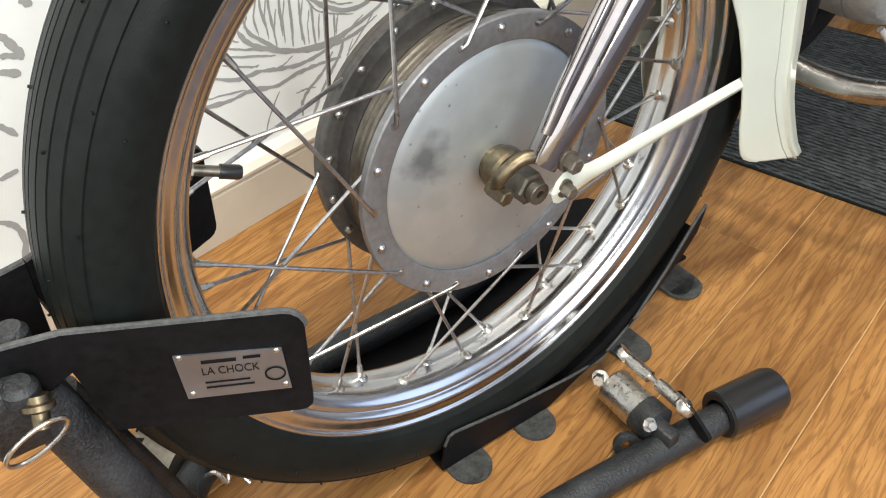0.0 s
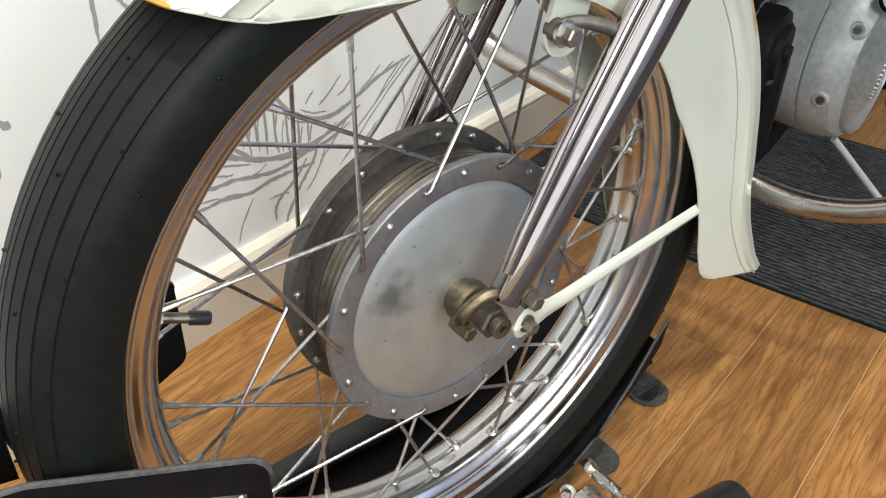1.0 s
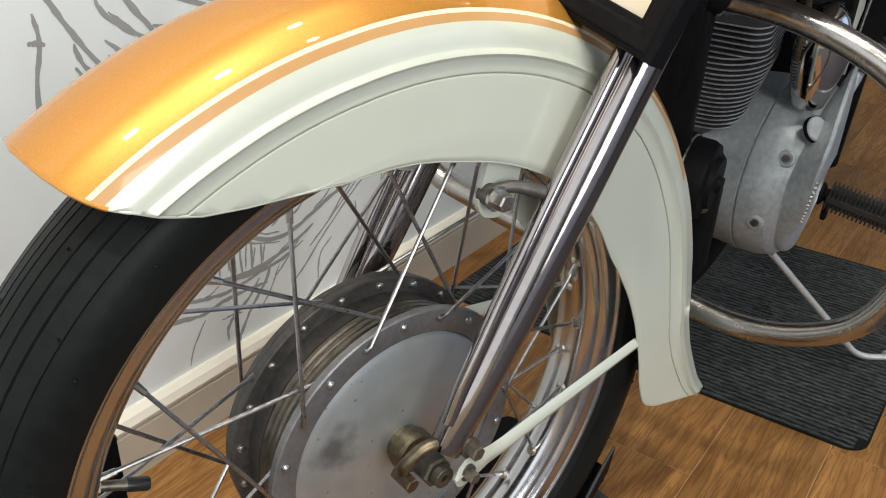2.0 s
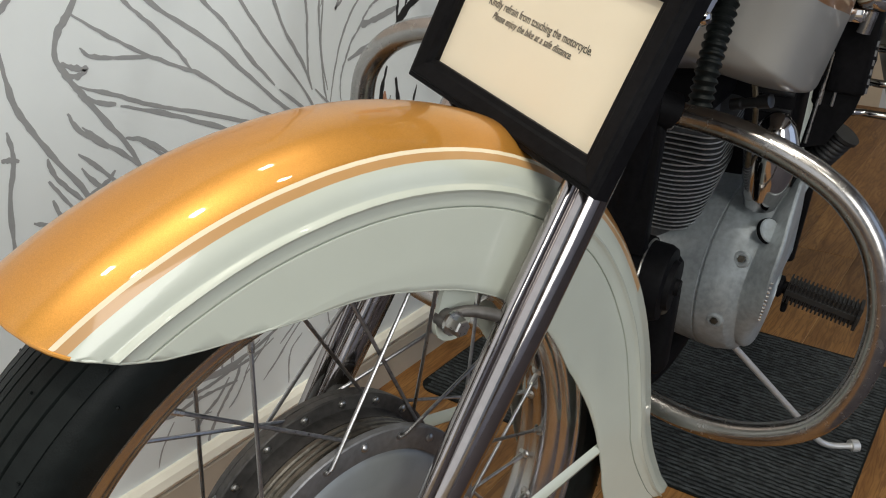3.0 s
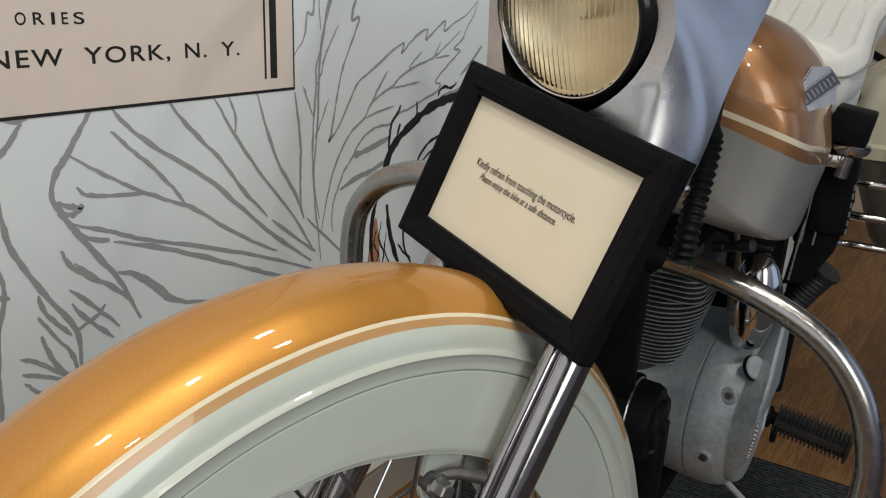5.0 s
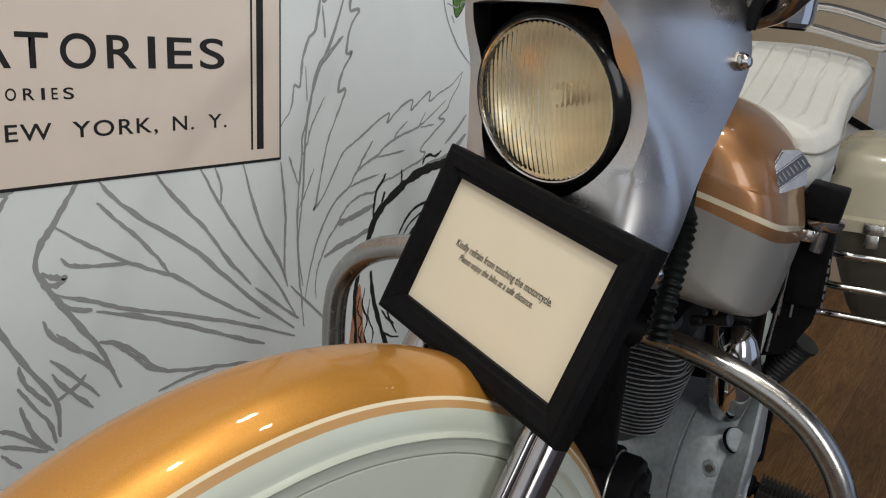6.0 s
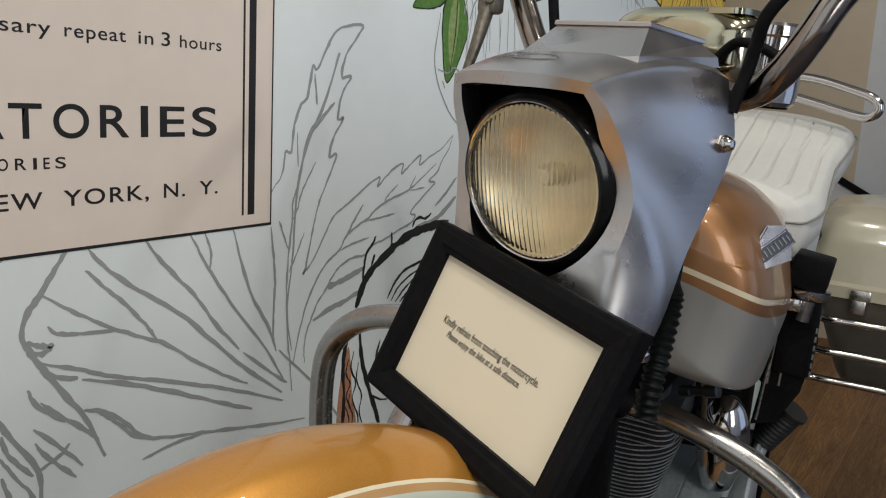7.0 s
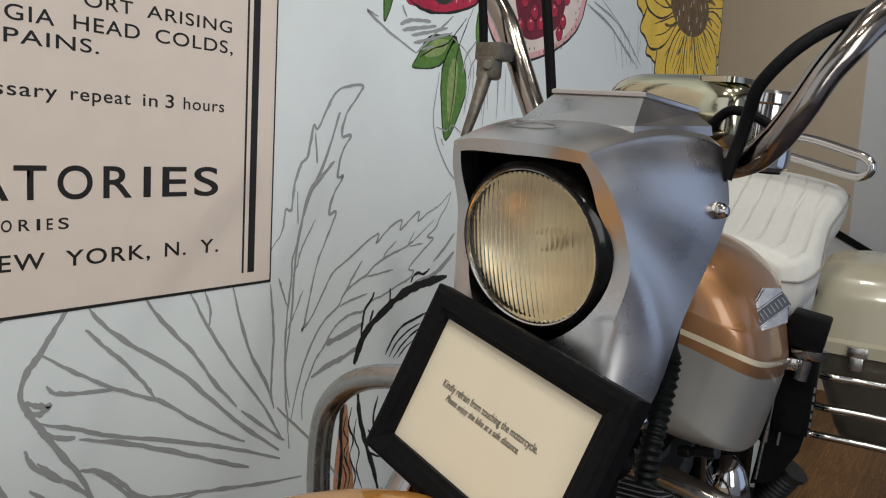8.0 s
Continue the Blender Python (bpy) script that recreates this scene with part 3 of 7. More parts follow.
        prof = [(0.0, 0.0335), (0.086, 0.0335), (0.0915, 0.0312), (0.0945, 0.0300), (0.0945, 0.0270), (0.0, 0.0270)]
        lathe(bm, [(r, h * sgn) for r, h in prof], 96, AXLE)
        part("cover_plate", bm, M_HUBFACE, rim, "brushed and stained round hub cover plate", m=FRONT)
    # spokes
    R1, R2 = 0.1057, 0.2285
    for side in (-1, 1):
        for k in range(20):
            th = 54.4 + 18 * k + (9 if side > 0 else 0)
            hook = k % 2 == 1
            a1 = radians(th)
            a2 = radians(th + (-36 if hook else 36))
            yo = side * (0.036 if hook else 0.0262)
            p = Vector((R1 * math.cos(a1), yo, R1 * math.sin(a1)))
            q = Vector((R2 * math.cos(a2), side * 0.007, R2 * math.sin(a2)))
            bm = bmesh.new()
            d = (q - p).normalized()
            inner = Vector((p.x, side * 0.025, p.z)) if hook else Vector((p.x, side * 0.0345, p.z))
            pts = [inner, Vector((p.x, yo * 0.98 if hook else yo * 1.02, p.z)), p + d * 0.004, q]
            tube(bm, pts, 0.00155, 8)
            if not hook:
                lathe(bm, [(0, 0.0028), (0.0018, 0.0024), (0.0033, 0.001), (0.0036, -0.0006), (0, -0.0006)], 12, align((p.x, side * 0.0335, p.z), (p.x, side * 0.05, p.z)))
            else:
                rod(bm, (p.x, side * 0.0337, p.z), (p.x, side * 0.0339, p.z), 0.0034, seg=12)
            sp = part("spoke", bm, M_SPOKE, rim, m=FRONT)
            bm = bmesh.new()
            n0 = q - d * 0.016
            rod(bm, n0, q - d * 0.001, 0.0023, 0.0029, seg=8)
            lathe(bm, [(0.0, -0.0015), (0.0066, -0.0012), (0.0064, 0.0016), (0.0042, 0.0042), (0, 0.0042)], 14, align(q - d * 0.0005, q - d))
            part("nipple", bm, M_STEEL, rim, m=FRONT)
    # valve stem
    bm = bmesh.new()
    a = radians(164)
    p = Vector((0.2265 * math.cos(a), -0.003, 0.2265 * math.sin(a)))
    d = Vector((-math.cos(a), -0.28, -math.sin(a))).normalized()
    rod(bm, p, p + d * 0.006, 0.006, seg=6)
    rod(bm, p, p + d * 0.026, 0.0035, seg=14)
    part("valve", bm, M_HUBCORE, rim, "steel tyre valve", m=FRONT)
    bm = bmesh.new()
    lathe(bm, [(0, 0.022), (0.0047, 0.022), (0.0047, 0.034), (0.0038, 0.0355), (0, 0.036)], 12, align(p, p + d))
    part("valve_cap", bm, M_PLASTIC, rim, "black ribbed valve cap", m=FRONT)
    # axle, clamp and nuts on the near side, plain nut on the far one
    bm = bmesh.new()
    lathe(bm, [(0, 0.030), (0.0150, 0.030), (0.0150, 0.038), (0.0172, 0.039), (0.0180, 0.042), (0.0176, 0.049), (0.0155, 0.0515), (0.0110, 0.0520), (0.0110, 0.060), (0, 0.060)], 40, AXLE)
    part("axle_collar", bm, M_BRASS, rim, "aged brass-coloured axle collar", m=FRONT)
    bm = bmesh.new()
    rod(bm, (0, -0.055, 0), (0, -0.076, 0), 0.0128, seg=6, chamfer=0.0015)
    lathe(bm, [(0.0032, 0.076), (0.0085, 0.077), (0.0085, 0.083), (0.0078, 0.0835), (0.0032, 0.0835), (0.003, 0.078), (0, 0.078)], 24, AXLE)
    part("axle_nut", bm, M_HUBCORE, rim, m=FRONT)
    bm = bmesh.new()
    rod(bm, (0, 0.03, 0), (0, 0.09, 0), 0.014, seg=20)
    part("axle_end", bm, M_STEEL, rim, m=FRONT)
    return rim


front_wheel()

# ---- motorcycle: front fender ----
CREST = [(-18.5, 0.455), (-16.5, 0.433), (-13, 0.409), (-8, 0.385), (-3, 0.372), (6, 0.362), (15, 0.357), (30, 0.352), (45, 0.350), (60, 0.349), (80, 0.348), (100, 0.349), (115, 0.352), (127.7, 0.356)]
EDGE = [(-18.5, 0.326), (-18.3, 0.312), (-17.8, 0.300), (-16.8, 0.291), (-14.5, 0.281), (-10.7, 0.27), (0, 0.251), (9.1, 0.239), (20, 0.227), (30.5, 0.22), (46.4, 0.225), (70.6, 0.232), (84, 0.237), (94.7, 0.246), (104, 0.2525), (111.6, 0.265), (117.8, 0.280),
        (121, 0.2915), (123, 0.3022), (124, 0.3095), (125, 0.3171), (126, 0.3248), (126.5, 0.3292), (127, 0.3355), (127.35, 0.342), (127.6, 0.350), (127.7, 0.3558)]
# half section as (sideways, below the crest), bead and groove included
SECTION = [(0.0512, 0.0257), (0.0533, 0.0290), (0.0552, 0.0330), (0.0561, 0.0375), (0.0566, 0.0400), (0.0572, 0.0410), (0.0592, 0.0420), (0.0603, 0.0436), (0.0592, 0.0452), (0.0580, 0.0464), (0.0580, 0.0500),
           (0.0581, 0.0540), (0.0580, 0.0550), (0.0560, 0.0554), (0.0560, 0.0560), (0.0580, 0.0564), (0.0583, 0.0574), (0.0588, 0.068), (0.0595, 0.080), (0.0600, 0.090)]
HALF_W = 0.060


def fender_section(th):
    """Half section from crest to skirt edge as (y, radius)."""
    c, e = lerp_table(CREST, th), lerp_table(EDGE, th)
    out = []
    for deg in (0, 8, 16, 24, 31, 37, 43, 47, 48.6, 50, 51.5):
        s = radians(deg)
        out.append((HALF_W * math.sin(s) ** 0.92, c - 0.056 * (1 - math.cos(s))))
    tail = min(1.0, max(0.0, (45 - th) / 35))
    out += [(y, c - d * (1 + 0.22 * tail)) for y, d in SECTION]
    low = out[-1][1]
    for k in range(1, 6):
        out.append((HALF_W + 0.0003, low + (e - low) * k / 5))
    # stop at the skirt edge
    res, cut = [out[0]], None
    for (y0, ra), (y1, rb) in zip(out, out[1:]):
        if cut is None and rb < e:
            f = min(1.0, max(0.0, (ra - e) / max(1e-9, ra - rb)))
            cut = y0 + (y1 - y0) * f
        res.append((y1, rb) if cut is None else (cut, e + (rb - e) * 0.001))
    return res


def front_fender():
    bm = bmesh.new()
    rows = []
    ths = [127.7, 127.6, 127.35, 127, 126.5, 126, 125, 124, 123, 122, 121, 120] + [119 - k for k in range(24)] + [93 - 3.0 * k for k in range(36)] + [-14.5, -15.7, -16.8, -17.3, -17.8, -18.1, -18.3, -18.5]
    n = len(fender_section(0))
    for th in ths:
        a = radians(th)
        sec = fender_section(th)
        row = [(r * math.cos(a), y, r * math.sin(a)) for y, r in reversed(sec)]
        row += [(r * math.cos(a), -y, r * math.sin(a)) for y, r in sec[1:]]
        rows.append(row)

    def band(i, j):
        k = abs(j - (n - 1) + 0.5)
        if ths[i] < 30:
            return 2
        if k < 8:
            return 0
        if k < 10:
            return 1
        return 3 if k < 11 else 2
    loft(bm, rows, mats=band)
    bmesh.ops.remove_doubles(bm, verts=bm.verts[:], dist=0.0002)
    ob = part("front_fender", bm, [M_ORANGE, M_STRIPE, M_PALE, M_STRIPE_TAN], bike, "metallic orange and pale cream front fender with pinstripes", sharp=50, m=FRONT)
    thicken(ob, 0.0022)
    wn = ob.modifiers.new("even_normals", "WEIGHTED_NORMAL")
    wn.keep_sharp = True
    # rolled bead along the skirt edge
    def edge_run(ths, sgn):
        pts = []
        for th in ths:
            a, r = radians(th), lerp_table(EDGE, th)
            pts.append((r * math.cos(a), sgn * (fender_section(th)[-1][0] - 0.0010), r * math.sin(a)))
        return pts
    for sgn in (1, -1):
        bm = bmesh.new()
        tube(bm, edge_run([126.35, 125.6, 125, 124, 123] + [121 - 4 * k for k in range(35)] + [-16.8, -17.4, -17.8, -18.1, -18.3, -18.5], sgn), 0.0011, 8)
        part("rolled_edge", bm, M_PALE, ob, m=FRONT)
    bm = bmesh.new()
    tube(bm, edge_run([126.3, 126.6, 127, 127.35, 127.6], -1) + [(0.3562 * math.cos(radians(127.7)), 0, 0.3562 * math.sin(radians(127.7)))] + edge_run([127.6, 127.35, 127, 126.6, 126.3], 1), 0.0014, 8)
    part("rolled_tip", bm, M_ORANGE, ob, m=FRONT)
    # strut from axle to the skirt, near and far side
    for sgn in (1, -1):
        bm = bmesh.new()
        p, q = Vector((0.012, sgn * -0.092, 0.006)), Vector((0.272, sgn * -0.053, -0.006))
        rows = []
        d = (q - p).normalized()
        s = Vector((-d.z, 0, d.x))
        wide = [(0.0, 0.001), (0.004, 0.009), (0.010, 0.0125), (0.022, 0.0125), (0.040, 0.009), (0.055, 0.0082), (0.200, 0.0075), ((q - p).length, 0.007)]
        for x, w in wide:
            c = p + d * (x - 0.012)
            ridge = 0.003 if x > 0.045 else 0.0005
            o = Vector((0, sgn * -1, 0))
            rows.append([c - s * w, c - s * w * 0.6 + o * ridge, c + o * (ridge + 0.0015), c + s * w * 0.6 + o * ridge, c + s * w, c + s * w * 0.5 - o * 0.002, c - s * w * 0.5 - o * 0.002])
        loft(bm, rows, close_rows=True, caps=True)
        part("strut", bm, M_PALE, ob, "pale painted fender strut", m=FRONT)
    return ob


front_fender()

# ---- motorcycle: fork ----
FORK_DIR = Vector((0.526, 0, 0.850)).normalized()


def fork_leg(sgn):
    y = -0.076 * sgn
    base = Vector((-0.004, y, 0.004))
    at = lambda s: base + FORK_DIR * s
    bm = bmesh.new()
    lathe(bm, [(0, 0.017), (0.0115, 0.018), (0.0130, 0.024), (0.0150, 0.065), (0.0168, 0.135), (0.0176, 0.225), (0.0176, 0.43), (0, 0.43)], 40, align(base, at(1)))
    leg = part("fork_leg", bm, M_FORK, bike, "polished chrome telescopic fork leg", m=FRONT)
    # ridge strip in front of the leg
    bm = bmesh.new()
    off = Vector((-FORK_DIR.z, 0, FORK_DIR.x)) * 0.022
    tube(bm, [at(0.040) + off * 0.52, at(0.07) + off * 0.72, at(0.135) + off * 0.88, at(0.225) + off, at(0.33) + off], 0.0062, 12)
    part("front_rib", bm, M_FORK, leg, m=FRONT)
    # pinch lug and bolts at the axle
    bm = bmesh.new()
    tube(bm, smooth_path([(-0.024, y + sgn * 0.012, 0.004), (-0.024, y + sgn * 0.008, 0.016), (-0.010, y + sgn * 0.004, 0.027), (0.006, y, 0.026), (0.018, y - sgn * 0.006, 0.022)], 5), 0.0052, 12)
    rod(bm, (-0.025, y + sgn * 0.018, 0.003), (-0.025, y - sgn * 0.002, 0.003), 0.0060, seg=6, chamfer=0.001)
    part("pinch_clamp", bm, M_BRASS, leg, "worn brass-toned axle clamp", m=FRONT)
    bm = bmesh.new()
    hexbolt(bm, (0.018, y - sgn * 0.012, 0.024), (0, -sgn, 0), 0.0062, 0.011)
    part("bolt", bm, M_HUBCORE, leg, m=FRONT)
    bm = bmesh.new()
    hexbolt(bm, (0.013, y - sgn * 0.0165, 0.006), (0, -sgn, 0), 0.0052, 0.010)
    part("bolt", bm, M_HUBCORE, leg, m=FRONT)
    # fender bracket with nut
    bm = bmesh.new()
    ol = rounded(0.034, 0.062, 0.015)
    plate(bm, ol, 0.004, pose(0.067, -0.048 * sgn, 0.212, 90, 14, 0))
    part("bracket", bm, M_PALE, leg, "pale painted fender bracket", m=FRONT)
    bm = bmesh.new()
    hexbolt(bm, (0.054, -0.0600 * sgn, 0.202), (0, -sgn, 0), 0.0068, 0.012)
    part("bracket_nut", bm, M_STEEL, leg, m=FRONT)
    bm = bmesh.new()
    tube(bm, smooth_path([(0.056, -0.0560 * sgn, 0.206), (0.068, -0.0610 * sgn, 0.207), (0.080, -0.0680 * sgn, 0.204), (0.090, -0.0730 * sgn, 0.200)], 5), lambda t: 0.0040 + 0.0010 * t, 14)
    rod(bm, (0.054, -0.048 * sgn, 0.202), (0.054, -0.0605 * sgn, 0.202), 0.0078, seg=20, chamfer=0.001)
    part("bracket_lug", bm, M_DRUM, leg, "dark cast lug", m=FRONT)


fork_leg(1)
fork_leg(-1)

# ---- motorcycle: headlight nacelle ----
RIM_FRONT = [(0.203, 0.0, 0.418), (0.205, -0.040, 0.420), (0.213, -0.074, 0.445), (0.223, -0.089, 0.497), (0.218, -0.086, 0.533), (0.202, -0.079, 0.565), (0.189, -0.067, 0.5885), (0.178, -0.036, 0.592), (0.174, 0.0, 0.593)]
RIM_MID = [(0.190, 0.0, 0.375), (0.193, -0.044, 0.377), (0.205, -0.082, 0.392), (0.250, -0.099, 0.445), (0.262, -0.093, 0.503), (0.268, -0.098, 0.562), (0.262, -0.083, 0.606), (0.242, -0.046, 0.611), (0.238, 0.0, 0.612)]
RIM_REAR = [(0.176, 0.0, 0.335), (0.180, -0.046, 0.337), (0.196, -0.081, 0.345), (0.250, -0.100, 0.400), (0.291, -0.098, 0.468), (0.329, -0.103, 0.546), (0.327, -0.093, 0.600), (0.331, -0.060, 0.614), (0.332, 0.0, 0.617)]
LAMP_AT = Vector((0.217, -0.001, 0.510))


def nacelle():
    def ring(half, n=5):
        P = [Vector(p) for p in half]
        P[6:7] = [P[6] + (P[5] - P[6]) * 0.13, P[6] + (P[7] - P[6]) * 0.10]
        h = smooth_path(P, n)
        return h + [Vector((p.x, -p.y, p.z)) for p in reversed(h[:-1])][:-1]
    f, mid, r = ring(RIM_FRONT), ring(RIM_MID), ring(RIM_REAR)
    rows = []
    for k in range(13):
        t = k / 12
        row = []
        for a, b, c in zip(f, mid, r):
            ctl = 2 * b - 0.5 * (a + c)
            row.append((1 - t) ** 2 * a + 2 * t * (1 - t) * ctl + t * t * c)
        rows.append(row)
    # flange: a narrow lip above, running round the lamp below
    lip = []
    for p in f:
        d = Vector((0, p.y - LAMP_AT.y, p.z - LAMP_AT.z))
        up = min(1.0, max(0.0, (p.z - 0.540) / 0.045))
        up = up * up * (3 - 2 * up)
        ring_r = min(0.0745, d.length - 0.004) * (1 - up) + (d.length - 0.010) * up
        q = LAMP_AT + d.normalized() * ring_r
        q.x = p.x - 0.001 + 0.003 * up
        lip.append(q)
    back = [p + Vector((0.020, 0, 0)) for p in lip]
    bm = bmesh.new()
    loft(bm, [back, lip] + rows, close_rows=True)
    ob = part("headlight_nacelle", bm, M_ALU, bike, "brushed bare aluminium headlight nacelle", sharp=26, m=FRONT)
    # black sheet closing the recess behind the rim
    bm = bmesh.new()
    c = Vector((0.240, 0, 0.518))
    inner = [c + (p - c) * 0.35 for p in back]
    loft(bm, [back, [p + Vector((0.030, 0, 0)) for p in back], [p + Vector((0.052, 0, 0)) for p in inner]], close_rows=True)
    part("recess", bm, M_BLACK, ob, "black sheet closing the recess round the lamp", m=FRONT)
    # headlight: axis forward, a touch down
    AX = Matrix.Translation(LAMP_AT + Vector((0, -0.0050, 0.0035))) @ pose(0, 0, 0, 0, 0, 5) @ pose(0, 0, 0, 0, -100, 0)
    bm = bmesh.new()
    lathe(bm, [(0.0612, 0.0100), (0.0622, 0.0128), (0.0640, 0.0126), (0.0655, 0.0095), (0.0672, 0.0080), (0.0690, 0.0040), (0.0706, 0.0), (0.0706, -0.030), (0.058, -0.030), (0.0600, 0.006)], 72, AX, closed=True)
    part("bezel", bm, M_BEZEL, ob, "glossy black headlight bezel", m=FRONT)
    # thin ring added to draw the highlight line along the bezel
    bm = bmesh.new()
    lathe(bm, [(0.0606, 0.0110), (0.0612, 0.0126), (0.0622, 0.0132), (0.0622, 0.0120), (0.0612, 0.0105)], 72, AX, closed=True)
    part("bezel_highlight", bm, M_CHROME, ob, "thin chrome ring added as the bezel's bright highlight line", m=FRONT)
    bm = bmesh.new()
    prof = [(0.0005 + 0.0595 * math.sin(radians(a)), 0.004 - 0.030 * math.cos(radians(a))) for a in range(0, 91, 6)]
    lathe(bm, prof, 64, AX)
    part("reflector", bm, M_REFL, ob, "silvered reflector bowl", m=FRONT)
    bm = bmesh.new()
    lathe(bm, [(0, -0.008), (0.006, -0.009), (0.009, -0.014), (0.009, -0.030), (0, -0.030)], 24, AX)
    part("bulb", bm, M_REFL, ob, m=FRONT)
    # domed lens with moulded vertical flutes
    bm = bmesh.new()
    nf = 64
    grid = []
    for i in range(nf * 2 + 1):
        u = -1 + i / nf
        col = []
        hh = math.sqrt(max(0.0, 1 - u * u))
        for j in range(25):
            v = -hh + 2 * hh * j / 24
            rr = u * u + v * v
            z = 0.0075 * (1 - rr) + 0.0105
            flute = 0.00030 * (1 - math.cos(u * 26 * math.pi)) if rr < 0.93 else 0
            col.append((0.0612 * u, 0.0612 * v, z - flute))
        grid.append(col)
    V = loft(bm, grid)
    bmesh.ops.remove_doubles(bm, verts=bm.verts[:], dist=0.0002)
    xf(bm, AX @ pose(0, 0, 0, 0, 0, -90))
    lens = part("lens", bm, M_LENS, ob, "ribbed clear headlight glass", m=FRONT, sharp=60)
    lens.visible_shadow = False
    thicken(lens, 0.002, 1)
    # console: a ramp rising from the shell to a thin overhanging plate
    bm = bmesh.new()
    top = [(0.268, 0.032, 0.6335), (0.272, -0.053, 0.6330), (0.333, -0.062, 0.6255), (0.335, 0.040, 0.6270)]
    foot = [(0.222, 0.030, 0.6075), (0.240, -0.069, 0.6100), (0.333, -0.078, 0.6155), (0.335, 0.050, 0.6165)]
    sunk = [(0.215, 0.032, 0.600), (0.236, -0.071, 0.600), (0.333, -0.080, 0.608), (0.335, 0.052, 0.606)]
    loft(bm, [sunk, foot, top], close_rows=True, caps=True)
    part("console", bm, M_ALU, ob, "raised brushed aluminium console with angled sides", m=FRONT, smooth=False)
    bm = bmesh.new()
    mid_top = Vector((0.302, -0.011, 0.6298))
    rows = []
    for dz, k in ((0.0, 1.02), (0.0004, 1.05), (0.0030, 1.05), (0.0040, 1.02)):
        rows.append([mid_top + Vector(((p[0] - mid_top.x) * k, (p[1] - mid_top.y) * k, p[2] - mid_top.z + dz)) for p in top])
    loft(bm, rows, close_rows=True, caps=True)
    part("top_plate", bm, M_ALU, ob, "thin brushed aluminium plate", m=FRONT, smooth=False)
    # shallow oval slot in the top
    bm = bmesh.new()
    tube(bm, [(0.206 + 0.008 * math.cos(t), 0.000 + 0.022 * math.sin(t), 0.6050 + 0.0022 * math.cos(t)) for t in [2 * math.pi * k / 28 for k in range(28)]], 0.0007, 8, closed=True)
    part("slot_ring", bm, M_FLANGE, ob, m=FRONT)
    # domed side bolts
    for p, r in (((0.312, -0.0985, 0.551), 0.0078), ((0.214, -0.1085, 0.4035), 0.0070), ((0.311, 0.108, 0.551), 0.0078)):
        s = -1 if p[1] < 0 else 1
        bm = bmesh.new()
        rod(bm, p, (p[0], p[1] + s * 0.006, p[2]), r, seg=6)
        lathe(bm, [(r * 0.8, 0.006), (r * 0.78, 0.010), (r * 0.5, 0.0135), (0, 0.0145)], 20, align(p, (p[0], p[1] + s, p[2])))
        part("dome_bolt", bm, M_CHROME, ob, "chrome acorn bolt", m=FRONT)
    return ob


nacelle()

# ---- motorcycle: handlebar, levers, cables ----


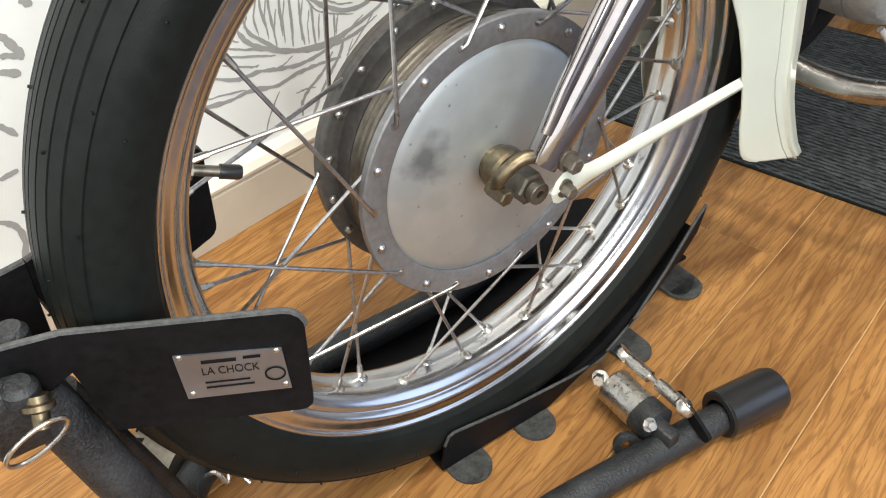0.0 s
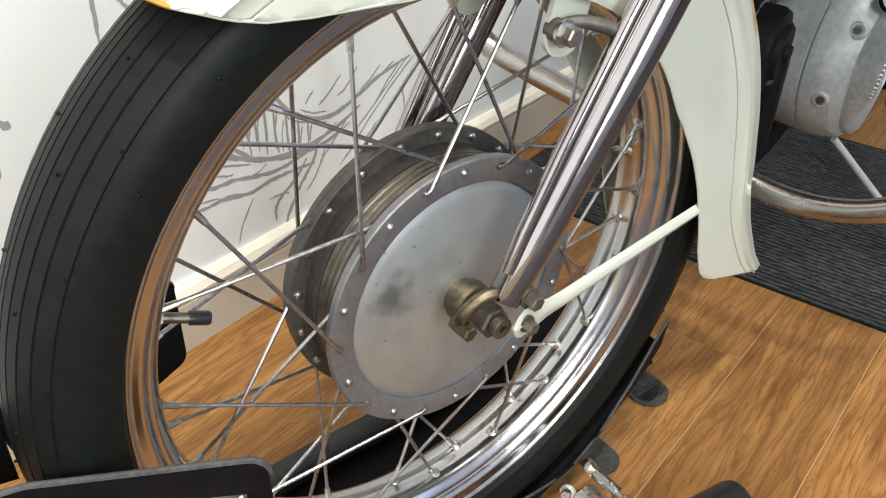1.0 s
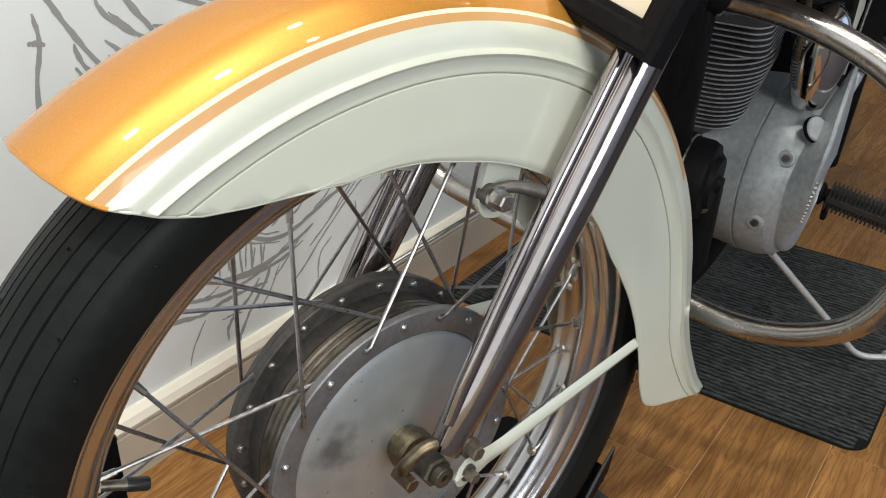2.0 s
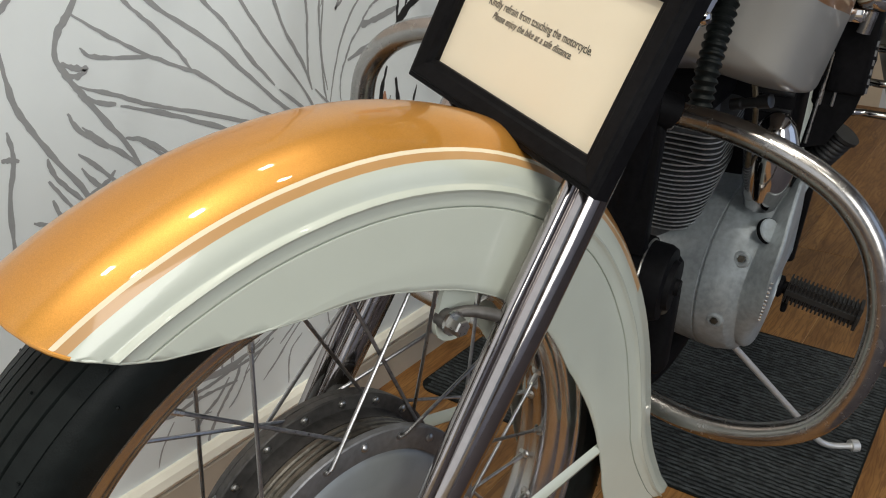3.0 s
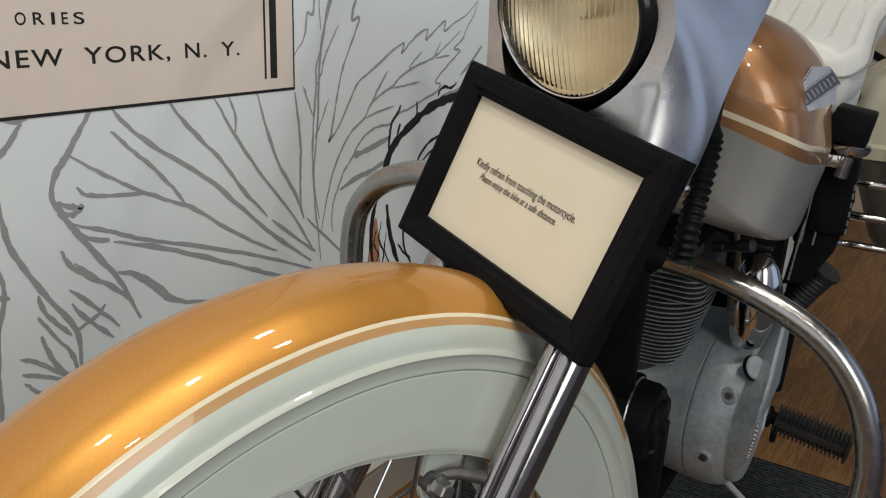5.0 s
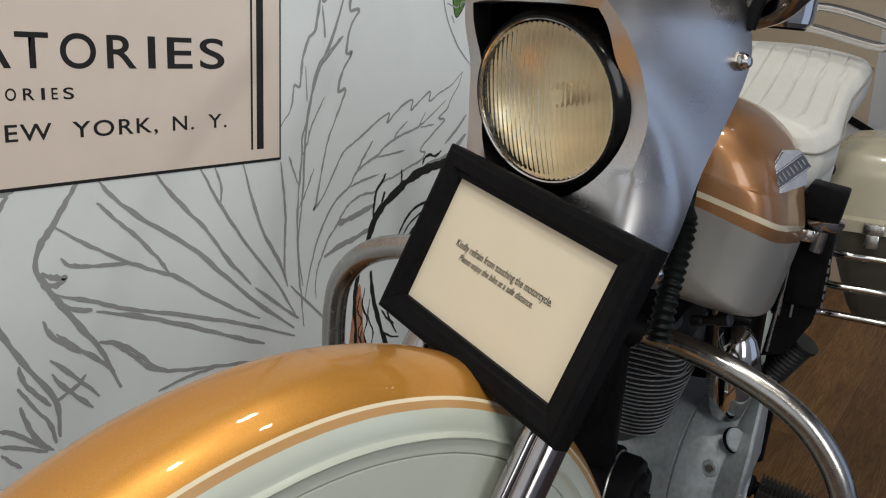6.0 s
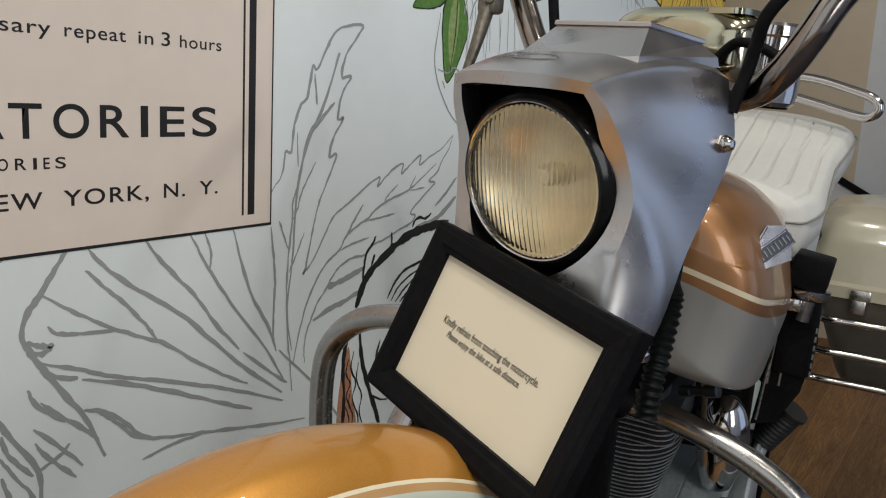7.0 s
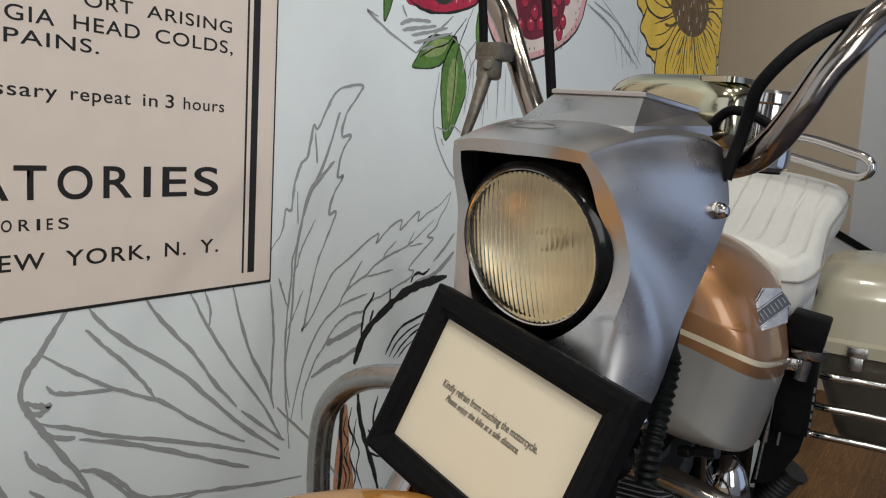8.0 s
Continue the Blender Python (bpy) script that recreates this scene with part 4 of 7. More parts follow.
def handlebar():
    bm = bmesh.new()
    half = [(0.345, -0.075, 0.592), (0.345, -0.102, 0.596), (0.356, -0.132, 0.626), (0.364, -0.160, 0.665), (0.368, -0.190, 0.712), (0.376, -0.232, 0.748), (0.400, -0.295, 0.765), (0.440, -0.360, 0.762)]
    near = [(0.345, -0.060, 0.585), (0.352, -0.100, 0.590), (0.346, -0.125, 0.607), (0.345, -0.143, 0.633), (0.352, -0.155, 0.660), (0.362, -0.166, 0.680), (0.376, -0.174, 0.698), (0.400, -0.186, 0.716), (0.445, -0.225, 0.745), (0.470, -0.290, 0.765), (0.490, -0.370, 0.765)]
    path = smooth_path([(x, -y, z) for x, y, z in reversed(half)] + near, 6)
    tube(bm, path, 0.0122, 20)
    bar = part("handlebar", bm, M_BAR, bike, "chrome high handlebar", m=FRONT)
    for pts in ([(0.410, 0.312, 0.765), (0.425, 0.336, 0.765), (0.446, 0.370, 0.762)], [(0.472, -0.296, 0.766), (0.482, -0.336, 0.766), (0.494, -0.385, 0.765)]):
        bm = bmesh.new()
        tube(bm, smooth_path(pts, 5), 0.0150, 16)
        part("grip", bm, M_RUBBER, bar, "black rubber grip", m=FRONT)
    # lever perch and lever on the far side
    bm = bmesh.new()
    box(bm, (0.338, 0.172, 0.676), (0.024, 0.034, 0.018), bevel=0.003)
    box(bm, (0.332, 0.172, 0.660), (0.016, 0.024, 0.024), bevel=0.004)
    part("lever_perch", bm, M_HUBCORE, bar, "worn brass-coloured lever perch", m=FRONT)
    bm = bmesh.new()
    tube(bm, smooth_path([(0.330, 0.174, 0.658), (0.324, 0.172, 0.642), (0.314, 0.170, 0.618), (0.305, 0.172, 0.590)], 5), lambda t: 0.0085 - 0.004 * t, 12)
    part("lever", bm, M_HUBCORE, bar, "dark grey metal lever", m=FRONT)
    bm = bmesh.new()
    lathe(bm, [(0, -0.0006), (0.005, -0.0006), (0.005, 0.002), (0.004, 0.003), (0, 0.003)], 16, align((0.3235, 0.166, 0.662), (0.28, 0.130, 0.662)))
    part("pivot_screw", bm, M_HUBCORE, bar, m=FRONT)
    for pts, r in (([(0.330, 0.190, 0.800), (0.330, 0.188, 0.740), (0.334, 0.184, 0.682)], 0.0045),
                   ([(0.330, 0.112, 0.800), (0.322, 0.100, 0.740), (0.326, 0.092, 0.680), (0.334, 0.086, 0.612)], 0.0048),
                   ([(0.328, -0.098, 0.575), (0.330, -0.100, 0.588), (0.333, -0.104, 0.606), (0.330, -0.110, 0.627), (0.326, -0.118, 0.648), (0.335, -0.135, 0.673), (0.353, -0.150, 0.691), (0.373, -0.165, 0.703), (0.390, -0.190, 0.712), (0.44, -0.25, 0.725)], 0.0052),
                   ([(0.372, -0.048, 0.610), (0.375, -0.0553, 0.6192), (0.375, -0.0685, 0.6297), (0.376, -0.0838, 0.6290), (0.380, -0.1005, 0.6215), (0.384, -0.108, 0.612)], 0.0042)):
        bm = bmesh.new()
        tube(bm, smooth_path(pts, 8), r, 12)
        part("cable", bm, M_BLACK, bar, "black control cable", m=FRONT)
    return bar


handlebar()


def instrument():
    """Chrome instrument case behind the nacelle."""
    bm = bmesh.new()
    rows = []
    for x, w, z0, z1 in ((0.394, 0.030, 0.612, 0.640), (0.397, 0.056, 0.600, 0.652), (0.403, 0.066, 0.593, 0.659), (0.412, 0.072, 0.590, 0.663), (0.428, 0.073, 0.590, 0.664), (0.444, 0.066, 0.592, 0.660), (0.448, 0.050, 0.600, 0.650)):
        rows.append([(x, cy * w / 0.5 + 0.009, z0 + (cz + 0.5) * (z1 - z0)) for cy, cz in rounded(1.0, 1.0, 0.30, 8)])
    loft(bm, rows, close_rows=True, caps=True)
    case = part("instrument_case", bm, M_YELLOW_CHROME, bike, "chrome instrument case with rounded corners", sharp=50, m=FRONT)
    bm = bmesh.new()
    plate(bm, rounded(0.046, 0.040, 0.010, 5, 0.424, -0.036), 0.005, Matrix.Translation((0, 0, 0.6560)))
    part("case_lid", bm, M_YELLOW_CHROME, case, m=FRONT)
    POD = align((0.472, -0.047, 0.583), (0.472, -0.050, 0.66))
    bm = bmesh.new()
    lathe(bm, [(0.026, -0.002), (0.030, 0.002), (0.031, 0.010), (0.031, 0.058), (0.0335, 0.060), (0.0335, 0.068), (0.031, 0.071), (0, 0.073)], 48, POD)
    pod = part("instrument_pod", bm, M_CHROME, case, "round chrome pod", m=FRONT)
    bm = bmesh.new()
    lathe(bm, [(0, -0.004), (0.024, -0.004), (0.0258, -0.002), (0.0258, 0.004), (0, 0.004)], 40, POD)
    part("pod_base", bm, M_BLACK, pod, "black rubber base", m=FRONT)


instrument()

# ---- motorcycle: tank, seat, frame, engine ----


def tank():
    stations = [(0.0120, 0.014, 0.772, 0.700), (0.0140, 0.044, 0.778, 0.684), (0.018, 0.074, 0.788, 0.668), (0.023, 0.096, 0.808, 0.655), (0.034, 0.109, 0.822, 0.647), (0.060, 0.116, 0.836, 0.637), (0.100, 0.121, 0.842, 0.625), (0.155, 0.1245, 0.842, 0.613),
                (0.23, 0.1245, 0.832, 0.603), (0.30, 0.116, 0.815, 0.602), (0.36, 0.096, 0.798, 0.605), (0.40, 0.070, 0.780, 0.615)]
    bm = bmesh.new()
    rows = []
    for x, w, zt, zb in stations:
        zs = lerp_table([(0.012, 0.758), (0.014, 0.752), (0.018, 0.743), (0.023, 0.736), (0.034, 0.730), (0.060, 0.723), (0.100, 0.717), (0.155, 0.709), (0.23, 0.697), (0.30, 0.683), (0.40, 0.672)], x)
        half = [(0, zt), (0.25 * w, zt - 0.002), (0.45 * w, zt - 0.008), (0.62 * w, zt - 0.018), (0.77 * w, zt - 0.034), (0.89 * w, zt - 0.056), (0.965 * w, zs + 0.028), (0.995 * w, zs + 0.011),
                (1.0 * w, zs + 0.0045), (1.0 * w, zs), (0.994 * w, zs - 0.0075), (0.93 * w, min(zb + 0.045, zs - 0.020)), (0.868 * w, zb + 0.010), (0.856 * w, zb + 0.003), (0.836 * w, zb), (0.66 * w, zb - 0.001), (0.45 * w, zb + 0.001), (0.22 * w, zb + 0.006), (0, zb + 0.010)]
        fixed = []
        for i, (y, z) in enumerate(half):
            if i < 7:
                z = max(z, zs + 0.010 + 0.004 * (7 - i))
            fixed.append((y, z))
        rows.append([(x, -y, z) for y, z in fixed] + [(x, y, z) for y, z in reversed(fixed[1:-1])])
    n = len(rows[0])

    def band(i, j):
        k = min(j, n - 1 - j)
        if k < 8:
            return 0
        if k == 8:
            return 1
        if k == 9:
            return 0
        return 2
    loft(bm, rows, close_rows=True, caps=True, mats=band)
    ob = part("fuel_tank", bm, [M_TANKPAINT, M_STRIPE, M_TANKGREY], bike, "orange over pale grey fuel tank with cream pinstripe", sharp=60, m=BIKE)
    sub = ob.modifiers.new("smooth", "SUBSURF")
    sub.levels = sub.render_levels = 2
    # raised badge: chrome hexagon with dark bars
    P = Matrix.Translation((0.086, -0.1150, 0.768)) @ pose(0, 0, 0, 0, 0, -58) @ pose(0, 0, 0, 75, 0, 0) @ pose(0, 0, 0, 0, 0, 43)
    bm = bmesh.new()
    rim = [(-0.0234, 0.0195), (-0.0253, 0.0009), (0.0025, -0.0103), (0.0186, 0.0070), (0.0183, 0.0181), (0.0051, 0.0288)]
    P = P @ Matrix.Translation((0, 0, 0.0085))
    plate(bm, rim, 0.0035, P)
    plate(bm, [(0.94 * x, 0.92 * y + 0.0005) for x, y in rim], 0.0050, P)
    box(bm, (0, 0.008, -0.010), (0.022, 0.018, 0.020), P)
    part("badge", bm, M_CHROME, ob, "chrome six-sided tank badge with dark bars", smooth=False, m=BIKE)
    BAND = P @ Matrix.Translation((-0.003, 0.0092, 0.005)) @ pose(0, 0, 0, 0, 0, -5)
    bm = bmesh.new()
    box(bm, (0.0, 0.0, 0.0004), (0.0385, 0.0150, 0.0008), BAND)
    part("badge_band", bm, M_BADGE, ob, "dark blue band across the badge", smooth=False, m=BIKE)
    for k in range(8):
        bm = bmesh.new()
        box(bm, (-0.0155 + 0.0044 * k, 0.0, 0.0011), (0.0012, (0.0078, 0.0066, 0.0078, 0.0058)[k % 4], 0.0010), BAND)
        part("badge_bar", bm, M_FLANGE, ob, smooth=False, m=BIKE)
    for yy in (0.0066, -0.0066):
        bm = bmesh.new()
        box(bm, (0.0, yy, 0.0006), (0.036, 0.0010, 0.0010), BAND)
        part("badge_bar", bm, M_CHROME, ob, smooth=False, m=BIKE)


tank()


def seat():
    def cushion(name, stations, thick, pleats, material, label, parent):
        bm = bmesh.new()
        rows = []
        N = 230
        for x, w, z, dip in stations:
            row = []
            for k in range(N + 1):
                u = -1 + 2 * k / N
                e = abs(u)
                y = w * u
                top = z - dip * e ** 2.4 - thick * 0.35 * max(0, e - 0.9) ** 2 * 100
                g = 0
                if pleats:
                    for q in range(-4, 5):
                        d = (y - q * 0.027) / 0.0014
                        if abs(d) < 3:
                            g += math.exp(-d * d)
                    if 0.02 < (x - stations[0][0]) and x < stations[-1][0] - 0.02 and e < 0.88:
                        top -= 0.0045 * g
                row.append((x, y, top))
            row += [(x, w * 0.985, row[-1][2] - thick * 0.6), (x, w * 0.9, row[N][2] - thick)]
            row += [(x, -w * 0.9, row[N][2] - thick), (x, -w * 0.985, row[0][2] - thick * 0.6)]
            rows.append(row)
        fine = []
        for a, b in zip(rows, rows[1:]):
            for k in range(4):
                t = k / 4
                fine.append([tuple(p + (q - p) * t for p, q in zip(pa, pb)) for pa, pb in zip(a, b)])
        fine.append(rows[-1])
        loft(bm, fine, close_rows=True, caps=True)
        return part(name, bm, material, parent, label, sharp=50, m=BIKE)
    top = [(0.385, 0.090, 0.800, 0.026), (0.395, 0.114, 0.812, 0.036), (0.43, 0.131, 0.818, 0.027), (0.48, 0.130, 0.830, 0.018), (0.54, 0.130, 0.850, 0.012), (0.60, 0.139, 0.870, 0.010), (0.66, 0.144, 0.890, 0.012), (0.70, 0.134, 0.898, 0.018), (0.715, 0.116, 0.890, 0.022)]
    s = cushion("seat", top, 0.045, True, M_VINYL, "white pleated vinyl saddle", bike)
    low = [(x + 0.012, w * (0.98 if x < 0.45 else 0.86), z - 0.032 - 0.02 * (x - 0.375), d) for x, w, z, d in top]
    cushion("seat_skirt", low, 0.036, False, M_VINYL, "white vinyl lower seat cushion", s)
    # piping round the cushion
    for dz, f in ((-0.001, 1.003), (-0.046, 0.905)):
        for sgn in (1, -1):
            bm = bmesh.new()
            tube(bm, smooth_path([(x, sgn * w * f, z - d - 0.010 + dz) for x, w, z, d in top], 4), 0.0015, 8)
            part("piping", bm, M_SEAM, s, m=BIKE)
    # chrome grab rail
    bm = bmesh.new()
    pts = [(0.66, 0.02, 0.938), (0.65, -0.06, 0.951), (0.63, -0.138, 0.934), (0.622, -0.162, 0.924), (0.620, -0.168, 0.912), (0.622, -0.158, 0.900), (0.63, -0.135, 0.902), (0.65, -0.045, 0.922), (0.66, 0.02, 0.926)]
    tube(bm, smooth_path(pts, 6), 0.0068, 12)
    part("grab_rail", bm, M_CHROME, bike, "chrome grab rail loop behind the saddle", m=BIKE)


seat()


def frame_tubes():
    bm = bmesh.new()
    tube(bm, smooth_path([(0.0, 0.0, 0.86), (0.02, 0.012, 0.76), (0.09, 0.045, 0.50), (0.15, 0.045, 0.30), (0.22, 0.03, 0.20), (0.40, 0.02, 0.19), (0.75, 0.02, 0.22)], 6), 0.018, 16)
    fr = part("frame", bm, M_BLACK, bike, "black tubular frame", m=BIKE)
    bm = bmesh.new()
    tube(bm, [(0.02, 0.0, 0.78), (0.35, 0.0, 0.66), (0.55, 0.0, 0.62)], 0.019, 14)
    part("top_tube", bm, M_BLACK, fr, m=BIKE)
    for sgn in (1, -1):
        bm = bmesh.new()
        tube(bm, [(0.42, -0.09 * sgn, 0.75), (0.45, -0.10 * sgn, 0.50), (0.50, -0.09 * sgn, 0.30)], 0.013, 12)
        part("side_tube", bm, M_BLACK, fr, m=BIKE)
        bm = bmesh.new()
        tube(bm, [(0.36, -0.09 * sgn, 0.73), (0.90, -0.11 * sgn, 0.70)], 0.012, 12)
        part("seat_rail", bm, M_BLACK, fr, m=BIKE)
    # steering head with lower yoke
    bm = bmesh.new()
    rod(bm, (-0.045, 0, 0.70), (0.03, 0, 0.86), 0.028, seg=24)
    part("steering_head", bm, M_BLACK, fr, m=BIKE)
    # dark electrical box, horn and wiring in front of the engine
    bm = bmesh.new()
    box(bm, (0.135, 0.045, 0.385), (0.05, 0.060, 0.085), pose(0, 0, 0), bevel=0.008)
    part("rectifier", bm, M_BLACK, fr, "black finned electrical box", m=BIKE)
    bm = bmesh.new()
    lathe(bm, [(0, 0), (0.030, 0), (0.034, 0.006), (0.034, 0.016), (0.022, 0.026), (0.020, 0.05), (0, 0.05)], 32, align((0.115, 0.02, 0.36), (0.17, 0.05, 0.36)))
    part("horn", bm, M_BLACK, fr, "round black horn", m=BIKE)
    # ribbed rubber boot over the wiring loom
    bm = bmesh.new()
    path = smooth_path([(0.030, -0.048, 0.825), (-0.020, -0.050, 0.778), (-0.030, -0.050, 0.748), (-0.036, -0.050, 0.728), (-0.048, -0.050, 0.705), (-0.060, -0.050, 0.684), (-0.070, -0.050, 0.662), (-0.074, -0.050, 0.640)], 14)
    tube(bm, path, lambda t: (0.0094 + 0.0013 * math.cos(t * 2 * math.pi * 24)) if t > 0.34 else 0.0042 + 0.0052 * max(0.0, (t - 0.28) / 0.06), 16)
    part("wiring_boot", bm, M_RUBBER, fr, "black ribbed rubber boot", m=BIKE)
    # side stand
    bm = bmesh.new()
    tube(bm, smooth_path([(0.37, -0.062, 0.200), (0.45, -0.165, 0.070), (0.48, -0.205, 0.022), (0.505, -0.245, 0.016)], 5), 0.0048, 12)
    lathe(bm, [(0, 0), (0.010, 0), (0.010, 0.012), (0, 0.012)], 14, align((0.505, -0.243, 0.016), (0.52, -0.262, 0.015)))
    part("side_stand", bm, M_STANDROD, fr, "thin chrome side stand touching the mat", m=BIKE)


frame_tubes()


def engine():
    # crankcase: a drum across the machine with a flanged outer edge
    bm = bmesh.new()
    TURN = Matrix.Translation((0.37, -0.008, 0.335)) @ Matrix.Rotation(-0.11, 4, "Z")
    secs = [(0.085, 0.090), (0.078, 0.104), (0.020, 0.115), (-0.0285, 0.118), (-0.0293, 0.1160), (-0.0315, 0.1160), (-0.0325, 0.1180), (-0.050, 0.118), (-0.068, 0.114), (-0.078, 0.1090), (-0.082, 0.1080), (-0.085, 0.1085), (-0.090, 0.112), (-0.096, 0.115), (-0.101, 0.1165), (-0.1035, 0.1165), (-0.105, 0.1145), (-0.1065, 0.095)]
    N = 96

    def skin(deg, y, r):
        a = radians(deg)
        rear = 1.25 if math.cos(a) < 0 else 0.85
        r += 0.022 * min(1.0, max(0.0, (195 - deg) / 90), max(0.0, deg / 80)) * min(1.0, max(0.0, (-y - 0.083) / 0.018))
        low = min(1.0, max(0.0, (deg - 140) / 80), max(0.0, (360 - deg) / 45)) * min(1.0, max(0.0, (-y - 0.070) / 0.030))
        y += 0.016 * low
        r -= 0.022 * min(1.0, max(0.0, (deg - 150) / 70), max(0.0, (360 - deg) / 45)) * min(1.0, max(0.0, (-y - 0.074) / 0.018))
        flange = min(1.0, max(0.0, (-y - 0.080) / 0.014))
        return TURN @ Vector((r * rear * math.cos(a), y + 0.15 * flange * r * rear * math.cos(a) + 0.008 * flange, r * math.sin(a)))
    loft(bm, [[skin(360 * k / N, y, r) for k in range(N)] for y, r in secs], close_rows=True, caps=True)
    case = part("crankcase", bm, M_CASE, bike, "dull cast aluminium crankcase cover", sharp=30, m=BIKE)
    for k in range(11):
        bm = bmesh.new()
        p = skin(160 + 2.8 * k, -0.1040, 0.1155)
        rod(bm, p, p + Vector((0, -0.003, 0)), 0.0018, seg=6)
        part("rim_pip", bm, M_STEEL, case, m=BIKE)
    for deg, y, r0 in ((152, -0.071, 0.1125), (194, -0.058, 0.116)):
        p, o = skin(deg, y, r0), skin(deg, y, r0 + 0.05)
        d = (o - p).normalized()
        bm = bmesh.new()
        lathe(bm, [(0.0, -0.003), (0.0105, -0.003), (0.0105, 0.002), (0.0085, 0.0035), (0.0060, 0.0035), (0.0060, 0.0015), (0.0, 0.0015)], 24, align(p, p + d))
        part("bolt_boss", bm, M_CASE, case, m=BIKE)
        bm = bmesh.new()
        rod(bm, p + d * 0.001, p + d * 0.0045, 0.0045, seg=6)
        part("case_bolt", bm, M_HUBCORE, case, m=BIKE)
    p, o = skin(132, -0.0900, 0.1175), skin(132, -0.0800, 0.15)
    d = ((o - p).normalized() * 0.60 + Vector((0, -0.80, 0))).normalized()
    p -= d * 0.0035
    bm = bmesh.new()
    lathe(bm, [(0, -0.010), (0.0150, -0.010), (0.0150, -0.0025), (0.0138, -0.001), (0.0, -0.001)], 36, align(p, p + d))
    part("inspection_cap", bm, M_CASE, case, m=BIKE)
    bm = bmesh.new()
    lathe(bm, [(0.0151, -0.008), (0.0159, -0.008), (0.0159, -0.0028), (0.0151, -0.0028)], 36, align(p, p + d), closed=True)
    part("cap_seal", bm, M_BLACK, case, m=BIKE)
    # black bracket lump in front of the crankcase; its box fills the dark gap
    bm = bmesh.new()
    box(bm, (0.135, 0.035, 0.325), (0.040, 0.110, 0.120), bevel=0.014, seg=4)
    rod(bm, (0.145, -0.014, 0.390), (0.145, 0.06, 0.390), 0.022, seg=24, chamfer=0.005)
    cradle = part("cradle_filler", bm, M_BLACK, bike, "black engine bracket lump with a box filling the dark gap", m=BIKE)
    # added slab, no known part: blacks out the dark area left of the fins
    bm = bmesh.new()
    box(bm, (0.092, 0.060, 0.515), (0.022, 0.090, 0.175), bevel=0.005)
    part("dark_filler", bm, M_BLACK, cradle, "added black slab darkening the left of the cylinder", m=BIKE)
    for bx, by, bz in ((0.113, -0.006, 0.360), (0.113, 0.012, 0.300)):
        bm = bmesh.new()
        hexbolt(bm, (bx, by, bz), (-1, 0, 0), 0.0065, 0.007)
        part("cradle_bolt", bm, M_HUBCORE, cradle, m=BIKE)
    # black dynamo housing ahead of the crankcase
    bm = bmesh.new()
    lathe(bm, [(0, 0), (0.040, 0), (0.045, 0.004), (0.045, 0.080), (0.042, 0.087), (0.030, 0.089), (0.028, 0.095), (0.010, 0.096), (0.009, 0.101), (0, 0.102)], 36, align((0.116, 0.078, 0.392), (0.116, -0.01, 0.388)))
    dyn = part("dynamo", bm, M_BLACK, bike, "black round dynamo housing with a steel strap", m=BIKE)
    bm = bmesh.new()
    tube(bm, [Matrix.Translation((0.116, 0.016, 0.3892)) @ Vector((0.0456 * math.cos(t), 0, 0.0456 * math.sin(t))) for t in [2 * math.pi * k / 40 for k in range(40)]], 0.0013, 8, closed=True)
    part("strap", bm, M_STEEL, dyn, "thin steel strap", m=BIKE)
    # finned cylinder
    axis0, axis1 = Vector((0.285, 0.048, 0.405)), Vector((0.262, 0.048, 0.545))
    ax = align(axis0, axis1)
    bm = bmesh.new()
    lathe(bm, [(0, -0.03), (0.034, -0.03), (0.038, 0.0), (0.052, 0.09), (0.050, 0.185), (0, 0.185)], 40, ax)
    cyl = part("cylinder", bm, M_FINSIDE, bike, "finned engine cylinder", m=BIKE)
    for k in range(22):
        h = 0.004 + 0.0068 * k
        wide = min(0.142, 0.092 + 0.0040 * k)
        bm = bmesh.new()
        ol = rounded(wide, wide * 0.98, wide * 0.40 if k < 16 else 0.022, 8)
        plate(bm, ol, 0.0021, ax @ Matrix.Translation((0, 0, h)))
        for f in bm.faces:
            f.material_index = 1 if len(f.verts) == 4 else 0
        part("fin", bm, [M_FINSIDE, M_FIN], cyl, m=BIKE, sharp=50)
    bm = bmesh.new()
    box(bm, (0.255, 0.046, 0.590), (0.115, 0.110, 0.050), bevel=0.012)
    box(bm, (0.255, 0.046, 0.630), (0.080, 0.075, 0.035), bevel=0.010)
    part("cylinder_head", bm, M_BLACK, cyl, "dark cylinder head", m=BIKE)
    bm = bmesh.new()
    lathe(bm, [(0, 0), (0.007, 0), (0.007, 0.012), (0.0055, 0.014), (0.0055, 0.030), (0.0075, 0.031), (0.0075, 0.045), (0, 0.046)], 16, align((0.18, -0.030, 0.585), (0.165, -0.075, 0.60)))
    part("spark_plug_cap", bm, M_PLASTIC, cyl, m=BIKE)
    # polished intake bell
    bm = bmesh.new()
    prof = [(0.0, 0.118), (0.010, 0.115), (0.020, 0.104), (0.028, 0.085), (0.032, 0.066), (0.029, 0.040), (0.023, 0.012), (0.019, -0.004), (0.017, -0.006), (0, -0.006)]
    lathe(bm, prof, 36, align((0.285, -0.066, 0.448), (0.268, -0.070, 0.56)))
    part("intake_bell", bm, M_CHROME, bike, "polished chrome bullet-shaped cover", m=BIKE)
    bm = bmesh.new()
    tube(bm, smooth_path([(0.20, -0.045, 0.610), (0.205, -0.052, 0.575), (0.23, -0.050, 0.530), (0.25, -0.048, 0.500)], 6), 0.0032, 10)
    part("fuel_hose", bm, M_BRASS, bike, "amber fuel hose", m=BIKE)
    # exhaust header
    bm = bmesh.new()
